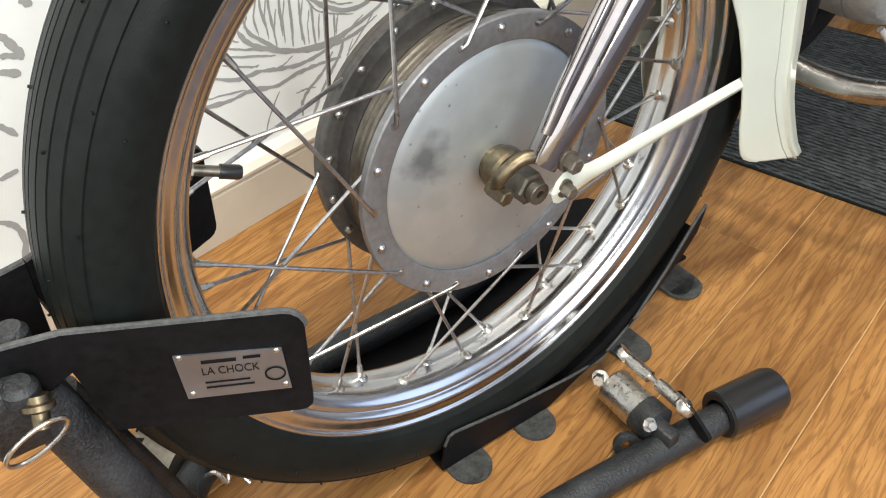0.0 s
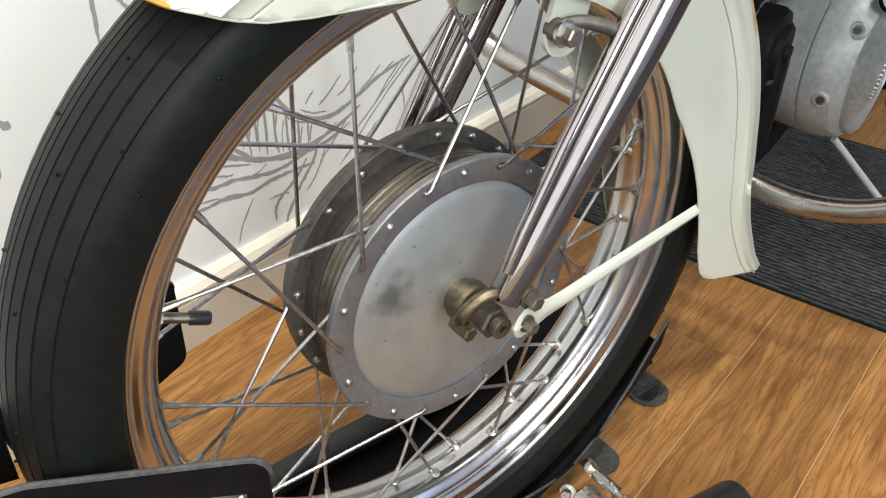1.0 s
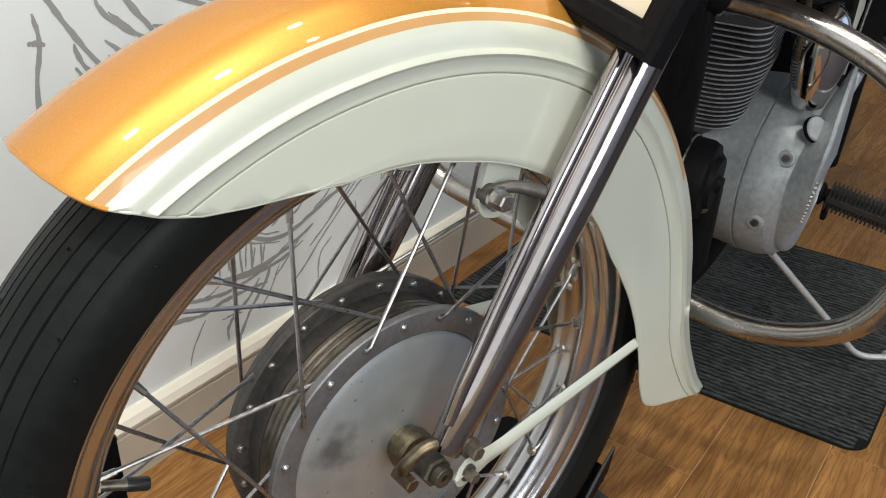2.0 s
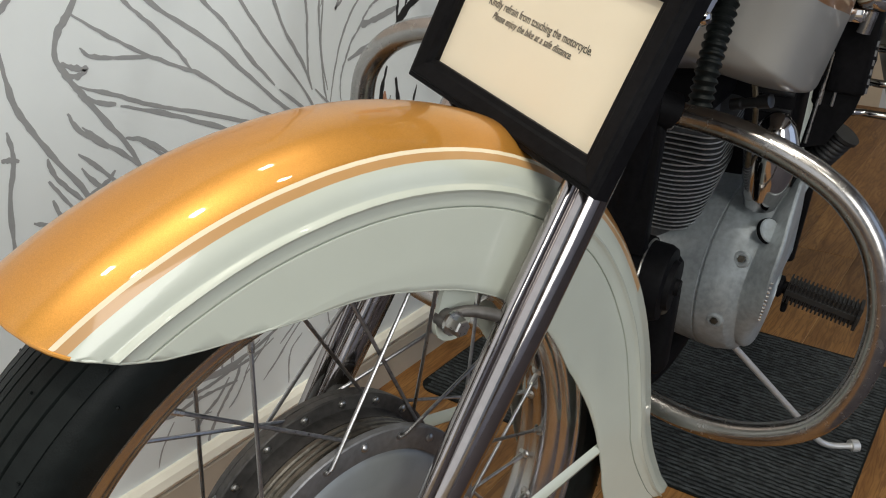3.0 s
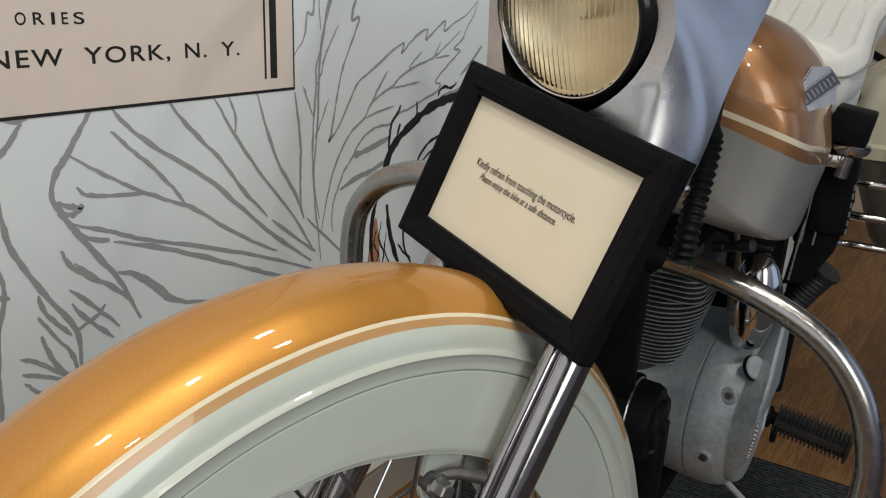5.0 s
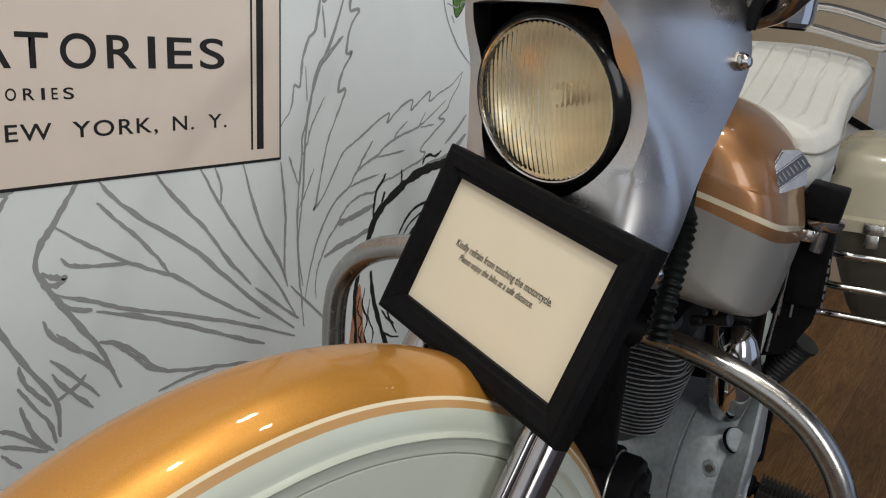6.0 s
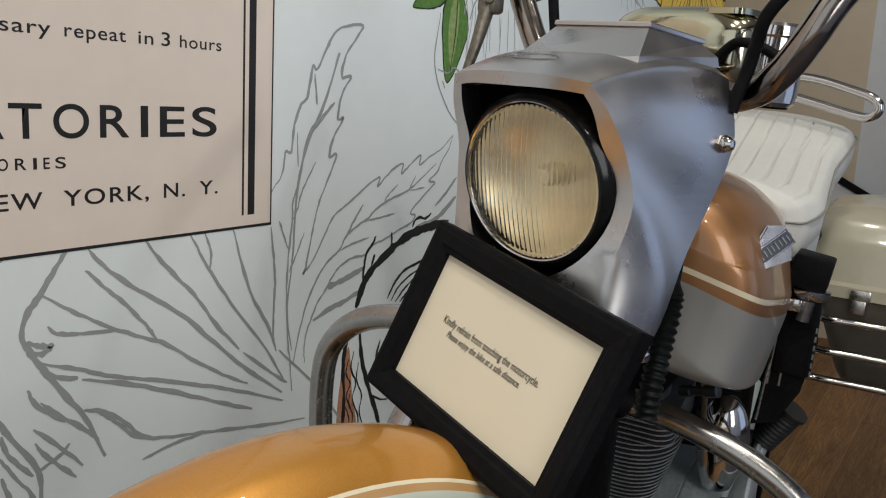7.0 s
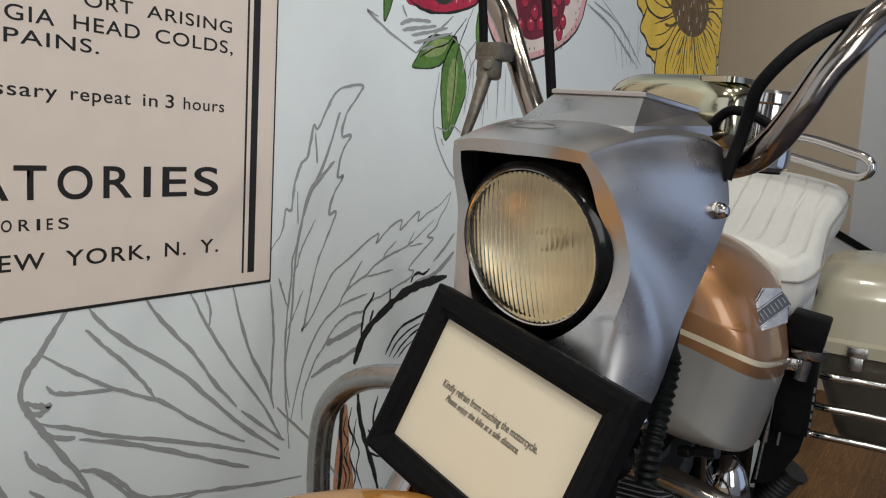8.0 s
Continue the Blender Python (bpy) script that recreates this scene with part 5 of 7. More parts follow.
    tube(bm, smooth_path([(0.22, 0.05, 0.545), (0.16, 0.07, 0.52), (0.13, 0.09, 0.42), (0.16, 0.10, 0.26), (0.30, 0.12, 0.20), (0.9, 0.14, 0.22)], 6), 0.019, 16)
    part("exhaust_pipe", bm, M_CHROME, bike, "chrome exhaust pipe", m=BIKE)
    # foot peg with ribbed rubber
    bm = bmesh.new()
    rod(bm, (0.50, -0.060, 0.254), (0.50, -0.112, 0.250), 0.010, seg=14)
    lathe(bm, [(0, 0), (0.014, 0), (0.017, 0.004), (0.017, 0.011), (0.012, 0.014), (0, 0.014)], 20, align((0.50, -0.084, 0.252), (0.50, -0.12, 0.249)))
    box(bm, (0.50, -0.104, 0.236), (0.018, 0.009, 0.046), bevel=0.004)
    peg = part("foot_peg", bm, M_BLACK, bike, "black foot peg with ribbed rubber", m=BIKE)
    PEG = align((0.50, -0.100, 0.2520), (0.50, -0.218, 0.2345)) @ Matrix.Diagonal((1, 1, 0.88, 1))
    bm = bmesh.new()
    prof = [(-0.013, 0.013), (0.013, 0.013), (0.013, 0.005), (0.019, 0.004), (0.019, -0.004), (0.013, -0.005), (0.013, -0.013), (-0.013, -0.013)]
    rows = []
    for k in range(17):
        for dz, f in ((0.0, 1.0), (0.0008, 1.32), (0.0034, 1.32), (0.0042, 1.0)):
            rows.append([PEG @ Vector((-(x if abs(x) > 0.015 else x * f), y * (f if abs(y) > 0.006 else 1), 0.003 + 0.0067 * k + dz)) for x, y in prof])
    for dz, f in ((0.117, 1.0), (0.118, 1.42), (0.123, 1.42), (0.124, 1.2)):
        rows.append([PEG @ Vector((-x * f, y * f, dz)) for x, y in prof])
    loft(bm, rows, close_rows=True, caps=True)
    part("rubber", bm, M_PEG, peg, "ribbed black rubber sleeve with a smooth strip", sharp=30, m=BIKE)
    # kick pedal
    bm = bmesh.new()
    tube(bm, smooth_path([(0.355, -0.080, 0.395), (0.392, -0.096, 0.436), (0.410, -0.106, 0.480)], 5), 0.009, 12)
    kick = part("kick_lever", bm, M_CASE, bike, "grey kick lever with rubber pedal", m=BIKE)
    bm = bmesh.new()
    prof = [(0, 0)]
    for k in range(9):
        prof += [(0.0155, 0.0075 * k), (0.0180, 0.0075 * k + 0.0015), (0.0180, 0.0075 * k + 0.0050), (0.0155, 0.0075 * k + 0.0068)]
    prof += [(0.021, 0.0690), (0.021, 0.0745), (0, 0.076)]
    lathe(bm, prof, 24, align((0.405, -0.103, 0.468), (0.394, -0.138, 0.526)) @ Matrix.Diagonal((0.95, 0.95, 0.86, 1)))
    part("pedal_rubber", bm, M_PEG, kick, "ribbed black rubber pedal sleeve", sharp=60, m=BIKE)
    # black side case with chrome cap
    bm = bmesh.new()
    box(bm, (0.378, -0.126, 0.650), (0.050, 0.044, 0.145), bevel=0.006)
    side = part("battery_case", bm, M_BLACK, bike, "glossy black case below the saddle", m=BIKE)
    bm = bmesh.new()
    lathe(bm, [(0, 0.0), (0.012, 0.001), (0.019, 0.005), (0.0215, 0.010), (0.0215, 0.015), (0.018, 0.017), (0, 0.018)], 32, align((0.344, -0.136, 0.677), (0.344, -0.136, 0.72)))
    part("chrome_cap", bm, M_CHROME, side, "round chrome cap", m=BIKE)
    bm = bmesh.new()
    box(bm, (0.352, -0.132, 0.713), (0.052, 0.044, 0.040), Matrix.Translation((0.352, -0.132, 0.713)) @ pose(0, 0, 0, 8, 0, 0) @ Matrix.Translation((-0.352, 0.132, -0.713)), bevel=0.003)
    part("cap_body", bm, M_BLACK, side, "black box over the chrome cap", m=BIKE)
    bm = bmesh.new()
    rod(bm, (0.346, -0.134, 0.682), (0.346, -0.130, 0.652), 0.0085, seg=20)
    part("cap_neck", bm, M_SATIN, side, "pale grey neck below the cap", m=BIKE)
    bm = bmesh.new()
    box(bm, (0.338, -0.118, 0.672), (0.018, 0.020, 0.016), bevel=0.003)
    part("clip", bm, M_CHROME, side, m=BIKE)
    bm = bmesh.new()
    box(bm, (0.390, -0.106, 0.632), (0.048, 0.034, 0.150), bevel=0.005)
    part("lower_case", bm, M_BLACK, side, m=BIKE)
    for y, z1 in ((-0.118, 0.650), (-0.104, 0.625)):
        bm = bmesh.new()
        rod(bm, (0.358, y, z1), (0.362, y + 0.004, 0.560), 0.0019, seg=10)
        part("linkage_rod", bm, M_STEEL, side, m=BIKE)
    bm = bmesh.new()
    for k in range(6):
        box(bm, (0.3465, -0.1485, 0.642 - 0.011 * k), (0.0016, 0.0022, 0.0065))
    part("vent_row", bm, M_FLANGE, side, smooth=False, m=BIKE)
    # slanting black plate from the case down to the kick lever
    bm = bmesh.new()
    rows = []
    for x in (0.362, 0.385):
        rows.append([(x, y, z) for y, z in ((-0.100, 0.628), (-0.148, 0.632), (-0.150, 0.618), (-0.140, 0.557), (-0.117, 0.512), (-0.088, 0.502), (-0.093, 0.548))])
    loft(bm, rows, close_rows=True, caps=True)
    part("guard_plate", bm, M_BLACK, side, "slanting black guard plate", smooth=False, m=BIKE)
    bm = bmesh.new()
    tube(bm, smooth_path([(0.3605, -0.106, 0.622), (0.3605, -0.099, 0.575), (0.3605, -0.094, 0.510)], 5), 0.0022, 8)
    part("guard_edge", bm, M_STEEL, side, "worn bright edge", m=BIKE)
    # air box filling the frame behind the cylinder
    bm = bmesh.new()
    box(bm, (0.43, 0.0, 0.535), (0.13, 0.150, 0.240), bevel=0.012)
    air = part("air_box", bm, M_BLACK, bike, "black air box below the tank", m=BIKE)
    for k in range(4):
        bm = bmesh.new()
        box(bm, (0.3635, -0.045, 0.50 + 0.022 * k), (0.005, 0.050, 0.007), bevel=0.0015)
        part("louvre", bm, M_PLASTIC, air, m=BIKE)


engine()


def crash_bars():
    bm = bmesh.new()
    left = [(0.0, -0.500, 0.588), (0.0, -0.573, 0.579), (0.0, -0.635, 0.560), (0.0, -0.683, 0.534), (0.0, -0.717, 0.495), (0.0, -0.735, 0.447), (0.0, -0.740, 0.400), (0.0, -0.731, 0.340), (0.0, -0.703, 0.285), (0.0, -0.652, 0.252), (0.0, -0.590, 0.239), (0.0, -0.520, 0.247), (0.0, -0.46, 0.27)]
    tube(bm, smooth_path(left, 6), 0.0132, 20)
    a = part("crash_bar", bm, M_SATIN, bike, "dulled chrome tubular crash bar loop", m=IDENT)
    bm = bmesh.new()
    right = [(-0.11, -0.40, 0.665), (-0.12, -0.310, 0.665), (-0.12, -0.250, 0.650), (-0.12, -0.213, 0.618), (-0.12, -0.200, 0.575), (-0.12, -0.200, 0.50), (-0.11, -0.205, 0.42), (-0.10, -0.235, 0.368), (-0.095, -0.30, 0.345), (-0.09, -0.38, 0.325)]
    tube(bm, smooth_path(right, 6), 0.0132, 20)
    part("crash_bar", bm, M_SATIN, bike, "dulled chrome tubular crash bar loop", m=IDENT)
    bm = bmesh.new()
    lathe(bm, [(0.0132, 0), (0.018, 0), (0.018, 0.010), (0.0132, 0.010)], 24, align((0.0, -0.503, 0.5875), (0.0, -0.573, 0.579)), closed=True)
    part("clamp_ring", bm, M_STEEL, a, m=IDENT)
    bm = bmesh.new()
    tube(bm, [(0.0, -0.51, 0.588), (-0.02, -0.49, 0.60), (0.0, -0.44, 0.60)], 0.02, 14)
    part("bar_bracket", bm, M_BLACK, a, m=IDENT)


crash_bars()


def saddlebag():
    bm = bmesh.new()
    ol = rounded(1.0, 1.0, 0.18, 6)
    rows = []
    y0, y1, x0, x1 = -0.118, -0.345, 0.70, 1.08
    for z, g in ((0.462, 0.070), (0.468, 0.056), (0.485, 0.046), (0.55, 0.022), (0.612, -0.002), (0.620, -0.004)):
        rows.append([((x0 + x1) / 2 + a * (x1 - x0 - 2 * g), (y0 + y1) / 2 + b * (y0 - y1 - 2 * g), z) for a, b in ol])
    loft(bm, rows, close_rows=True, caps=True)
    bag = part("saddlebag", bm, M_BAGBODY, bike, "taupe plastic saddlebag with ivory lid and chrome guard rails", sharp=50, m=BIKE)
    bm = bmesh.new()
    rows = []
    lid_y = -0.076
    for z, g in ((0.622, -0.010), (0.640, -0.010), (0.645, 0.0), (0.700, 0.008), (0.738, 0.024), (0.756, 0.050), (0.764, 0.090)):
        rows.append([((x0 + x1) / 2 + a * (x1 - x0 - 2 * g), (lid_y + y1) / 2 + b * (lid_y - y1 - 2 * g), z) for a, b in ol])
    loft(bm, rows, close_rows=True, caps=True)
    part("lid", bm, M_IVORY, bag, "domed ivory lid with a rim", sharp=50, m=BIKE)
    bm = bmesh.new()
    box(bm, (x0 - 0.012, -0.185, 0.630), (0.012, 0.030, 0.018), bevel=0.003)
    box(bm, (x0 - 0.012, -0.185, 0.612), (0.014, 0.020, 0.022), bevel=0.003)
    part("latch", bm, M_STEEL, bag, "metal latch", m=BIKE)
    for z in (0.585, 0.530, 0.478):
        bm = bmesh.new()
        o = 0.016 - lerp_table([(0.478, 0.040), (0.530, 0.022), (0.585, 0.006)], z)
        tube(bm, smooth_path([(1.0, y0 + 0.01, z), (0.74, y0 + 0.006, z), (x0 - o, y0 - 0.02, z), (x0 - o, -0.20, z), (x0 - o, -0.32, z), (0.74, y1 - 0.012, z), (1.05, y1 - 0.012, z)], 6), 0.0062, 12)
        part("guard_rail", bm, M_CHROME, bag, "chrome guard rail", m=BIKE)
    return bag


saddlebag()


def rear_end():
    """Rear wheel and fender, mostly hidden behind the machine."""
    W2 = BIKE @ Matrix.Translation((1.02, 0.02, 0.318))
    bm = bmesh.new()
    lathe(bm, [(0.245, 0.03), (0.27, 0.045), (0.295, 0.04), (0.312, 0.02), (0.315, 0), (0.312, -0.02), (0.295, -0.04), (0.27, -0.045), (0.245, -0.03)], 64, AXLE, closed=True)
    w = part("rear_wheel", bm, M_RUBBER, bike, "black rear tyre and wheel", m=W2)
    bm = bmesh.new()
    lathe(bm, [(0.255, 0.031), (0.235, 0.02), (0.235, -0.02), (0.255, -0.031), (0.245, -0.02), (0.245, 0.02)], 64, AXLE, closed=True)
    part("rim", bm, M_CHROME, w, m=W2)
    bm = bmesh.new()
    lathe(bm, [(0, 0.04), (0.10, 0.04), (0.10, -0.04), (0, -0.04)], 48, AXLE)
    part("hub", bm, M_HUBCORE, w, m=W2)
    bm = bmesh.new()
    rows = []
    for k in range(30):
        a = radians(170 - 6 * k)
        rows.append([((0.365 - 0.04 * (abs(u) ** 2)) * math.cos(a), 0.085 * u, (0.365 - 0.04 * (abs(u) ** 2)) * math.sin(a)) for u in [-1 + j / 6 for j in range(13)]])
    loft(bm, rows)
    f = part("rear_fender", bm, M_PALE, bike, "pale cream rear fender", m=W2)
    thicken(f, 0.002)


rear_end()

# ---- framed sign ----


def framed_sign():
    tl, tr = FRONT @ Vector((0.185, 0.055, 0.445)), FRONT @ Vector((0.167, -0.119, 0.417))
    br, bl = FRONT @ Vector((0.134, -0.097, 0.318)), FRONT @ Vector((0.151, 0.077, 0.347))
    u = ((tr - tl) + (br - bl)).normalized()
    v0 = ((tl - bl) + (tr - br))
    v = (v0 - u * v0.dot(u)).normalized()
    nrm = u.cross(v)
    w, h = ((tr - tl).length + (br - bl).length) / 2, ((tl - bl).length + (tr - br).length) / 2
    c = (tl + tr + br + bl) / 4
    S = Matrix(((u.x, v.x, nrm.x, c.x), (u.y, v.y, nrm.y, c.y), (u.z, v.z, nrm.z, c.z), (0, 0, 0, 1)))
    base = empty("framed_sign", S, "black framed notice with cream paper leaning on the fork", "sign")
    # moulding profile: (outward, height)
    prof = [(0.0, -0.004), (0.0, 0.001), (0.004, 0.002), (0.006, 0.0045), (0.015, 0.0060), (0.0165, 0.0058), (0.0175, 0.0040), (0.0205, 0.0034), (0.0218, 0.001), (0.0218, -0.013), (0.003, -0.013)]
    corners = [(-w / 2, h / 2), (w / 2, h / 2), (w / 2, -h / 2), (-w / 2, -h / 2)]
    for k in range(4):
        (ax, ay), (bx, by) = corners[k], corners[(k + 1) % 4]
        bm = bmesh.new()
        rows = []
        for x, y in ((ax, ay), (bx, by)):
            sx, sy = (1 if x > 0 else -1), (1 if y > 0 else -1)
            rows.append([(x + sx * o, y + sy * o, z) for o, z in prof])
        loft(bm, rows, close_rows=True, caps=True)
        part("frame_bar", bm, M_BLACK, base, "black moulded frame bar", smooth=False, m=S)
    bm = bmesh.new()
    plate(bm, [(-w / 2 - 0.002, -h / 2 - 0.002), (w / 2 + 0.002, -h / 2 - 0.002), (w / 2 + 0.002, h / 2 + 0.002), (-w / 2 - 0.002, h / 2 + 0.002)], 0.0012, Matrix.Translation((0, 0, -0.0052)))
    part("paper", bm, M_PAPER, base, "cream printed paper", smooth=False, m=S)
    bm = bmesh.new()
    plate(bm, rounded(w + 0.036, h + 0.036, 0.002, 2), 0.004, Matrix.Translation((0, 0, -0.0125)))
    part("backing", bm, M_BLACK, base, smooth=False, m=S)
    for text, x0, x1, yb, hh, shear in (("Kindly refrain from touching the motorcycle.", 0.15, 0.785, 0.465, 0.0062, 0), ("Please enjoy the bike at a safe distance.", 0.205, 0.70, 0.545, 0.0054, 0.25)):
        lettering(text, S @ Matrix.Translation((0, 0, -0.0036)), -w / 2 + x0 * w, -w / 2 + x1 * w, h / 2 - yb * h, hh, M_TEXT, base, "printed_line", shear, weight=0.009)
    return base


def lettering(text, m, x0, x1, y, height, material, parent, name, shear=0.0, spacing=1.0, weight=0.0):
    """Flat letters in the plane of m, set between x0 and x1 on the base line y."""
    cu = bpy.data.curves.new(name, "FONT")
    cu.body, cu.space_character, cu.shear, cu.offset = text, spacing, shear, weight
    cu.size, cu.extrude = 1.0, 0.0
    tmp = bpy.data.objects.new(name, cu)
    me = bpy.data.meshes.new_from_object(tmp)
    bpy.data.objects.remove(tmp)
    co = np.zeros(len(me.vertices) * 3)
    me.vertices.foreach_get("co", co)
    co = co.reshape(-1, 3)
    lo, hi = co[:, 0].min(), co[:, 0].max()
    co[:, 0] = x0 + (co[:, 0] - lo) / (hi - lo) * (x1 - x0)
    co[:, 1] = y + co[:, 1] * height / 0.70
    me.vertices.foreach_set("co", co.ravel())
    me.materials.append(material)
    ob = new(name, me)
    ob.parent = parent
    ob.matrix_parent_inverse = parent.matrix_basis.inverted()
    ob.matrix_basis = m
    return ob


framed_sign()

# ---- wheel chock ----


def wheel_chock():
    base = empty("wheel_chock", FRONT @ Matrix.Translation((0, 0, -0.31)), "black steel motorcycle wheel chock clamped round the front tyre", "wheel chock")
    zt, zb = 0.0125, -0.070
    for sgn in (-1, 1):
        # cradle side plate, flared towards the back, with rounded ends
        p0, p1 = Vector((-0.313, sgn * 0.037, 0)), (Vector((-0.200, -0.096, 0)) if sgn < 0 else Vector((-0.176, 0.100, -0.012)))
        d = (p1 - p0)
        L = d.length + 0.005
        d.normalize()
        M = Matrix(((d.x, 0, d.y, p0.x), (d.y, 0, -d.x, p0.y), (0, 1, 0, 0), (0, 0, 0, 1)))
        ol = [(0.013, zb), (0.0, -0.016), (0, zt)] + [(L - 0.012 + 0.012 * math.cos(radians(a)), zt - 0.012 + 0.012 * math.sin(radians(a))) for a in (90, 65, 40, 15, 0)] + [(L - 0.008 + 0.008 * math.cos(radians(a)), zb + 0.008 + 0.008 * math.sin(radians(a))) for a in (0, -30, -60, -90)]
        bm = bmesh.new()
        plate(bm, ol, 0.005, M)
        side = part("side_plate", bm, M_BLACK, base, "flat black painted steel side plate", smooth=False, m=FRONT)
        bm = bmesh.new()
        tube(bm, [M @ Vector((x, z, 0.0026)) for x, z in ol[2:8]], 0.0023, 8)
        part("worn_edge", bm, M_WORN, side, "worn grey top edge", m=FRONT)
        # arm running forwards
        q = p0 + Vector((-0.13, sgn * -0.030, 0))
        bm = bmesh.new()
        e = (p0 - q).normalized()
        LL = (p0 - q).length
        M2 = Matrix(((e.x, 0, e.y, q.x), (e.y, 0, -e.x, q.y), (0, 1, 0, 0), (0, 0, 0, 1)))
        plate(bm, [(0, -0.040), (0, zt), (LL, zt), (LL, -0.016 if sgn < 0 else zb + 0.020), (LL * 0.75, -0.036)], 0.005, M2)
        arm = part("arm", bm, M_BLACK, base, "black coated forward arm", smooth=False, m=FRONT)
        bm = bmesh.new()
        tube(bm, [M2 @ Vector((0, zt, 0.0026)), M2 @ Vector((LL, zt, 0.0026))], 0.0023, 8)
        part("worn_edge", bm, M_WORN, arm, "worn grey top edge", m=FRONT)
        if sgn < 0:
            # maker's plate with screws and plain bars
            P = M @ Matrix.Translation((0.003, 0.002, 0.0052))
            c = [(0.0533, -0.0132), (0.1148, -0.0152), (0.1175, -0.0497), (0.0562, -0.0497)]
            P0, P = P, P @ Matrix.Translation((0.0062, 0.0052, 0)) @ Matrix.Diagonal((1, 0.93, 1, 1))
            bm = bmesh.new()
            plate(bm, c, 0.0012, P0)
            tag = part("nameplate", bm, M_NAMEPLATE, base, "etched metal maker's plate with four screws", smooth=False, m=FRONT)
            for x, y in ((0.0505, -0.0215), (0.1055, -0.0235), (0.1082, -0.0545), (0.0535, -0.0545)):
                bm = bmesh.new()
                lathe(bm, [(0, 0.0022), (0.0012, 0.002), (0.0020, 0.0012), (0, 0.0012)], 12, P @ Matrix.Translation((x, y, 0)))
                part("screw", bm, M_STEEL, tag, m=FRONT)
            bars = [(0.062, 0.082, -0.0270, 0.0026), (0.086, 0.096, -0.0262, 0.0022), (0.062, 0.088, -0.0455, 0.0011), (0.062, 0.090, -0.0500, 0.0013)]
            for xa, xb, yy, hh in bars:
                bm = bmesh.new()
                box(bm, ((xa + xb) / 2, yy, 0.0014), (xb - xa, hh, 0.0006), P)
                part("etched_bar", bm, M_BLACK, tag, smooth=False, m=FRONT)
            lettering("LA CHOCK", FRONT @ P @ Matrix.Translation((0, 0, 0.0015)), 0.0615, 0.0945, -0.0385, 0.0068, M_BLACK, tag, "etched_line")
            bm = bmesh.new()
            lathe(bm, [(0.0052, 0.0013), (0.0062, 0.0013), (0.0062, 0.0018), (0.0052, 0.0018)], 28, P @ Matrix.Translation((0.1030, -0.0435, 0)), closed=True)
            part("etched_ring", bm, M_BLACK, tag, smooth=False, m=FRONT)
    # bolts on the yoke
    for x, y, z in ((-0.343, -0.047, -0.008), (-0.336, -0.020, 0.008)):
        bm = bmesh.new()
        lathe(bm, [(0, 0), (0.010, 0), (0.010, 0.008), (0.007, 0.012), (0, 0.012)], 24, align((x, y, z - 0.006), (x, y, z + 0.05)))
        part("bolt_head", bm, M_BLACKTEX, base, "black domed bolt head", m=FRONT)
    # post, floor tube and caps
    bm = bmesh.new()
    rod(bm, (-0.336, -0.030, -0.030), (-0.274, -0.075, -0.240), 0.0160, seg=24)
    part("post", bm, M_BLACKTEX, base, "textured black tubular post", m=FRONT)
    bm = bmesh.new()
    tube(bm, smooth_path([(-0.276, -0.073, -0.232), (-0.255, -0.108, -0.285), (-0.18, -0.145, -0.297), (0.0, -0.143, -0.300), (0.225, -0.168, -0.294)], 6), 0.0150, 20)
    part("floor_tube", bm, M_BLACKTEX, base, "worn textured black floor tube", m=FRONT)
    bm = bmesh.new()
    lathe(bm, [(0, 0.072), (0.017, 0.072), (0.0220, 0.069), (0.0238, 0.062), (0.0238, 0.0), (0.0220, -0.001), (0.0220, -0.002), (0.016, -0.002), (0.016, 0.02), (0, 0.02)], 36, align((0.190, -0.163, -0.291), (0.266, -0.174, -0.290)))
    part("end_cap", bm, M_PLASTIC, base, "smooth black plastic end cap", m=FRONT)
    # far floor tube and plain base sheet under the wheel
    bm = bmesh.new()
    tube(bm, smooth_path([(-0.258, 0.056, -0.298), (-0.22, 0.085, -0.301), (-0.10, 0.128, -0.299), (0.05, 0.134, -0.300), (0.225, 0.150, -0.296)], 6), 0.0165, 20)
    part("floor_tube", bm, M_BLACKTEX, base, "worn textured black floor tube", m=FRONT)
    bm = bmesh.new()
    plate(bm, [(-0.095, 0.0315), (0.372, 0.0315), (0.374, 0.165), (0.360, 0.190), (0.330, 0.200), (0.262, 0.188), (0.160, 0.142), (-0.075, 0.1365), (-0.095, 0.115)], 0.004, Matrix.Translation((0, 0, -0.3175)))
    part("base_sheet", bm, M_BLACK, base, "flat black base sheet", smooth=False, m=FRONT)
    # slim brace behind the post
    bm = bmesh.new()
    rod(bm, (-0.321, -0.020, -0.045), (-0.249, 0.010, -0.302), 0.0085, seg=20)
    part("brace", bm, M_BLACKTEX, base, "slim black brace", m=FRONT)
    bm = bmesh.new()
    box(bm, (-0.352, -0.034, -0.030), (0.030, 0.030, 0.048), bevel=0.003)
    part("yoke_block", bm, M_BLACKTEX, base, "black steel yoke block", m=FRONT)
    # pull pin with ring
    bm = bmesh.new()
    lathe(bm, [(0, 0), (0.0065, 0), (0.0065, 0.004), (0.009, 0.005), (0.009, 0.008), (0.005, 0.010), (0.005, 0.019), (0, 0.020)], 20, align((-0.337, -0.053, -0.010), (-0.342, -0.066, -0.032)))
    pin = part("lock_pin", bm, M_BRASS, base, "brass lock pin", m=FRONT)
    bm = bmesh.new()
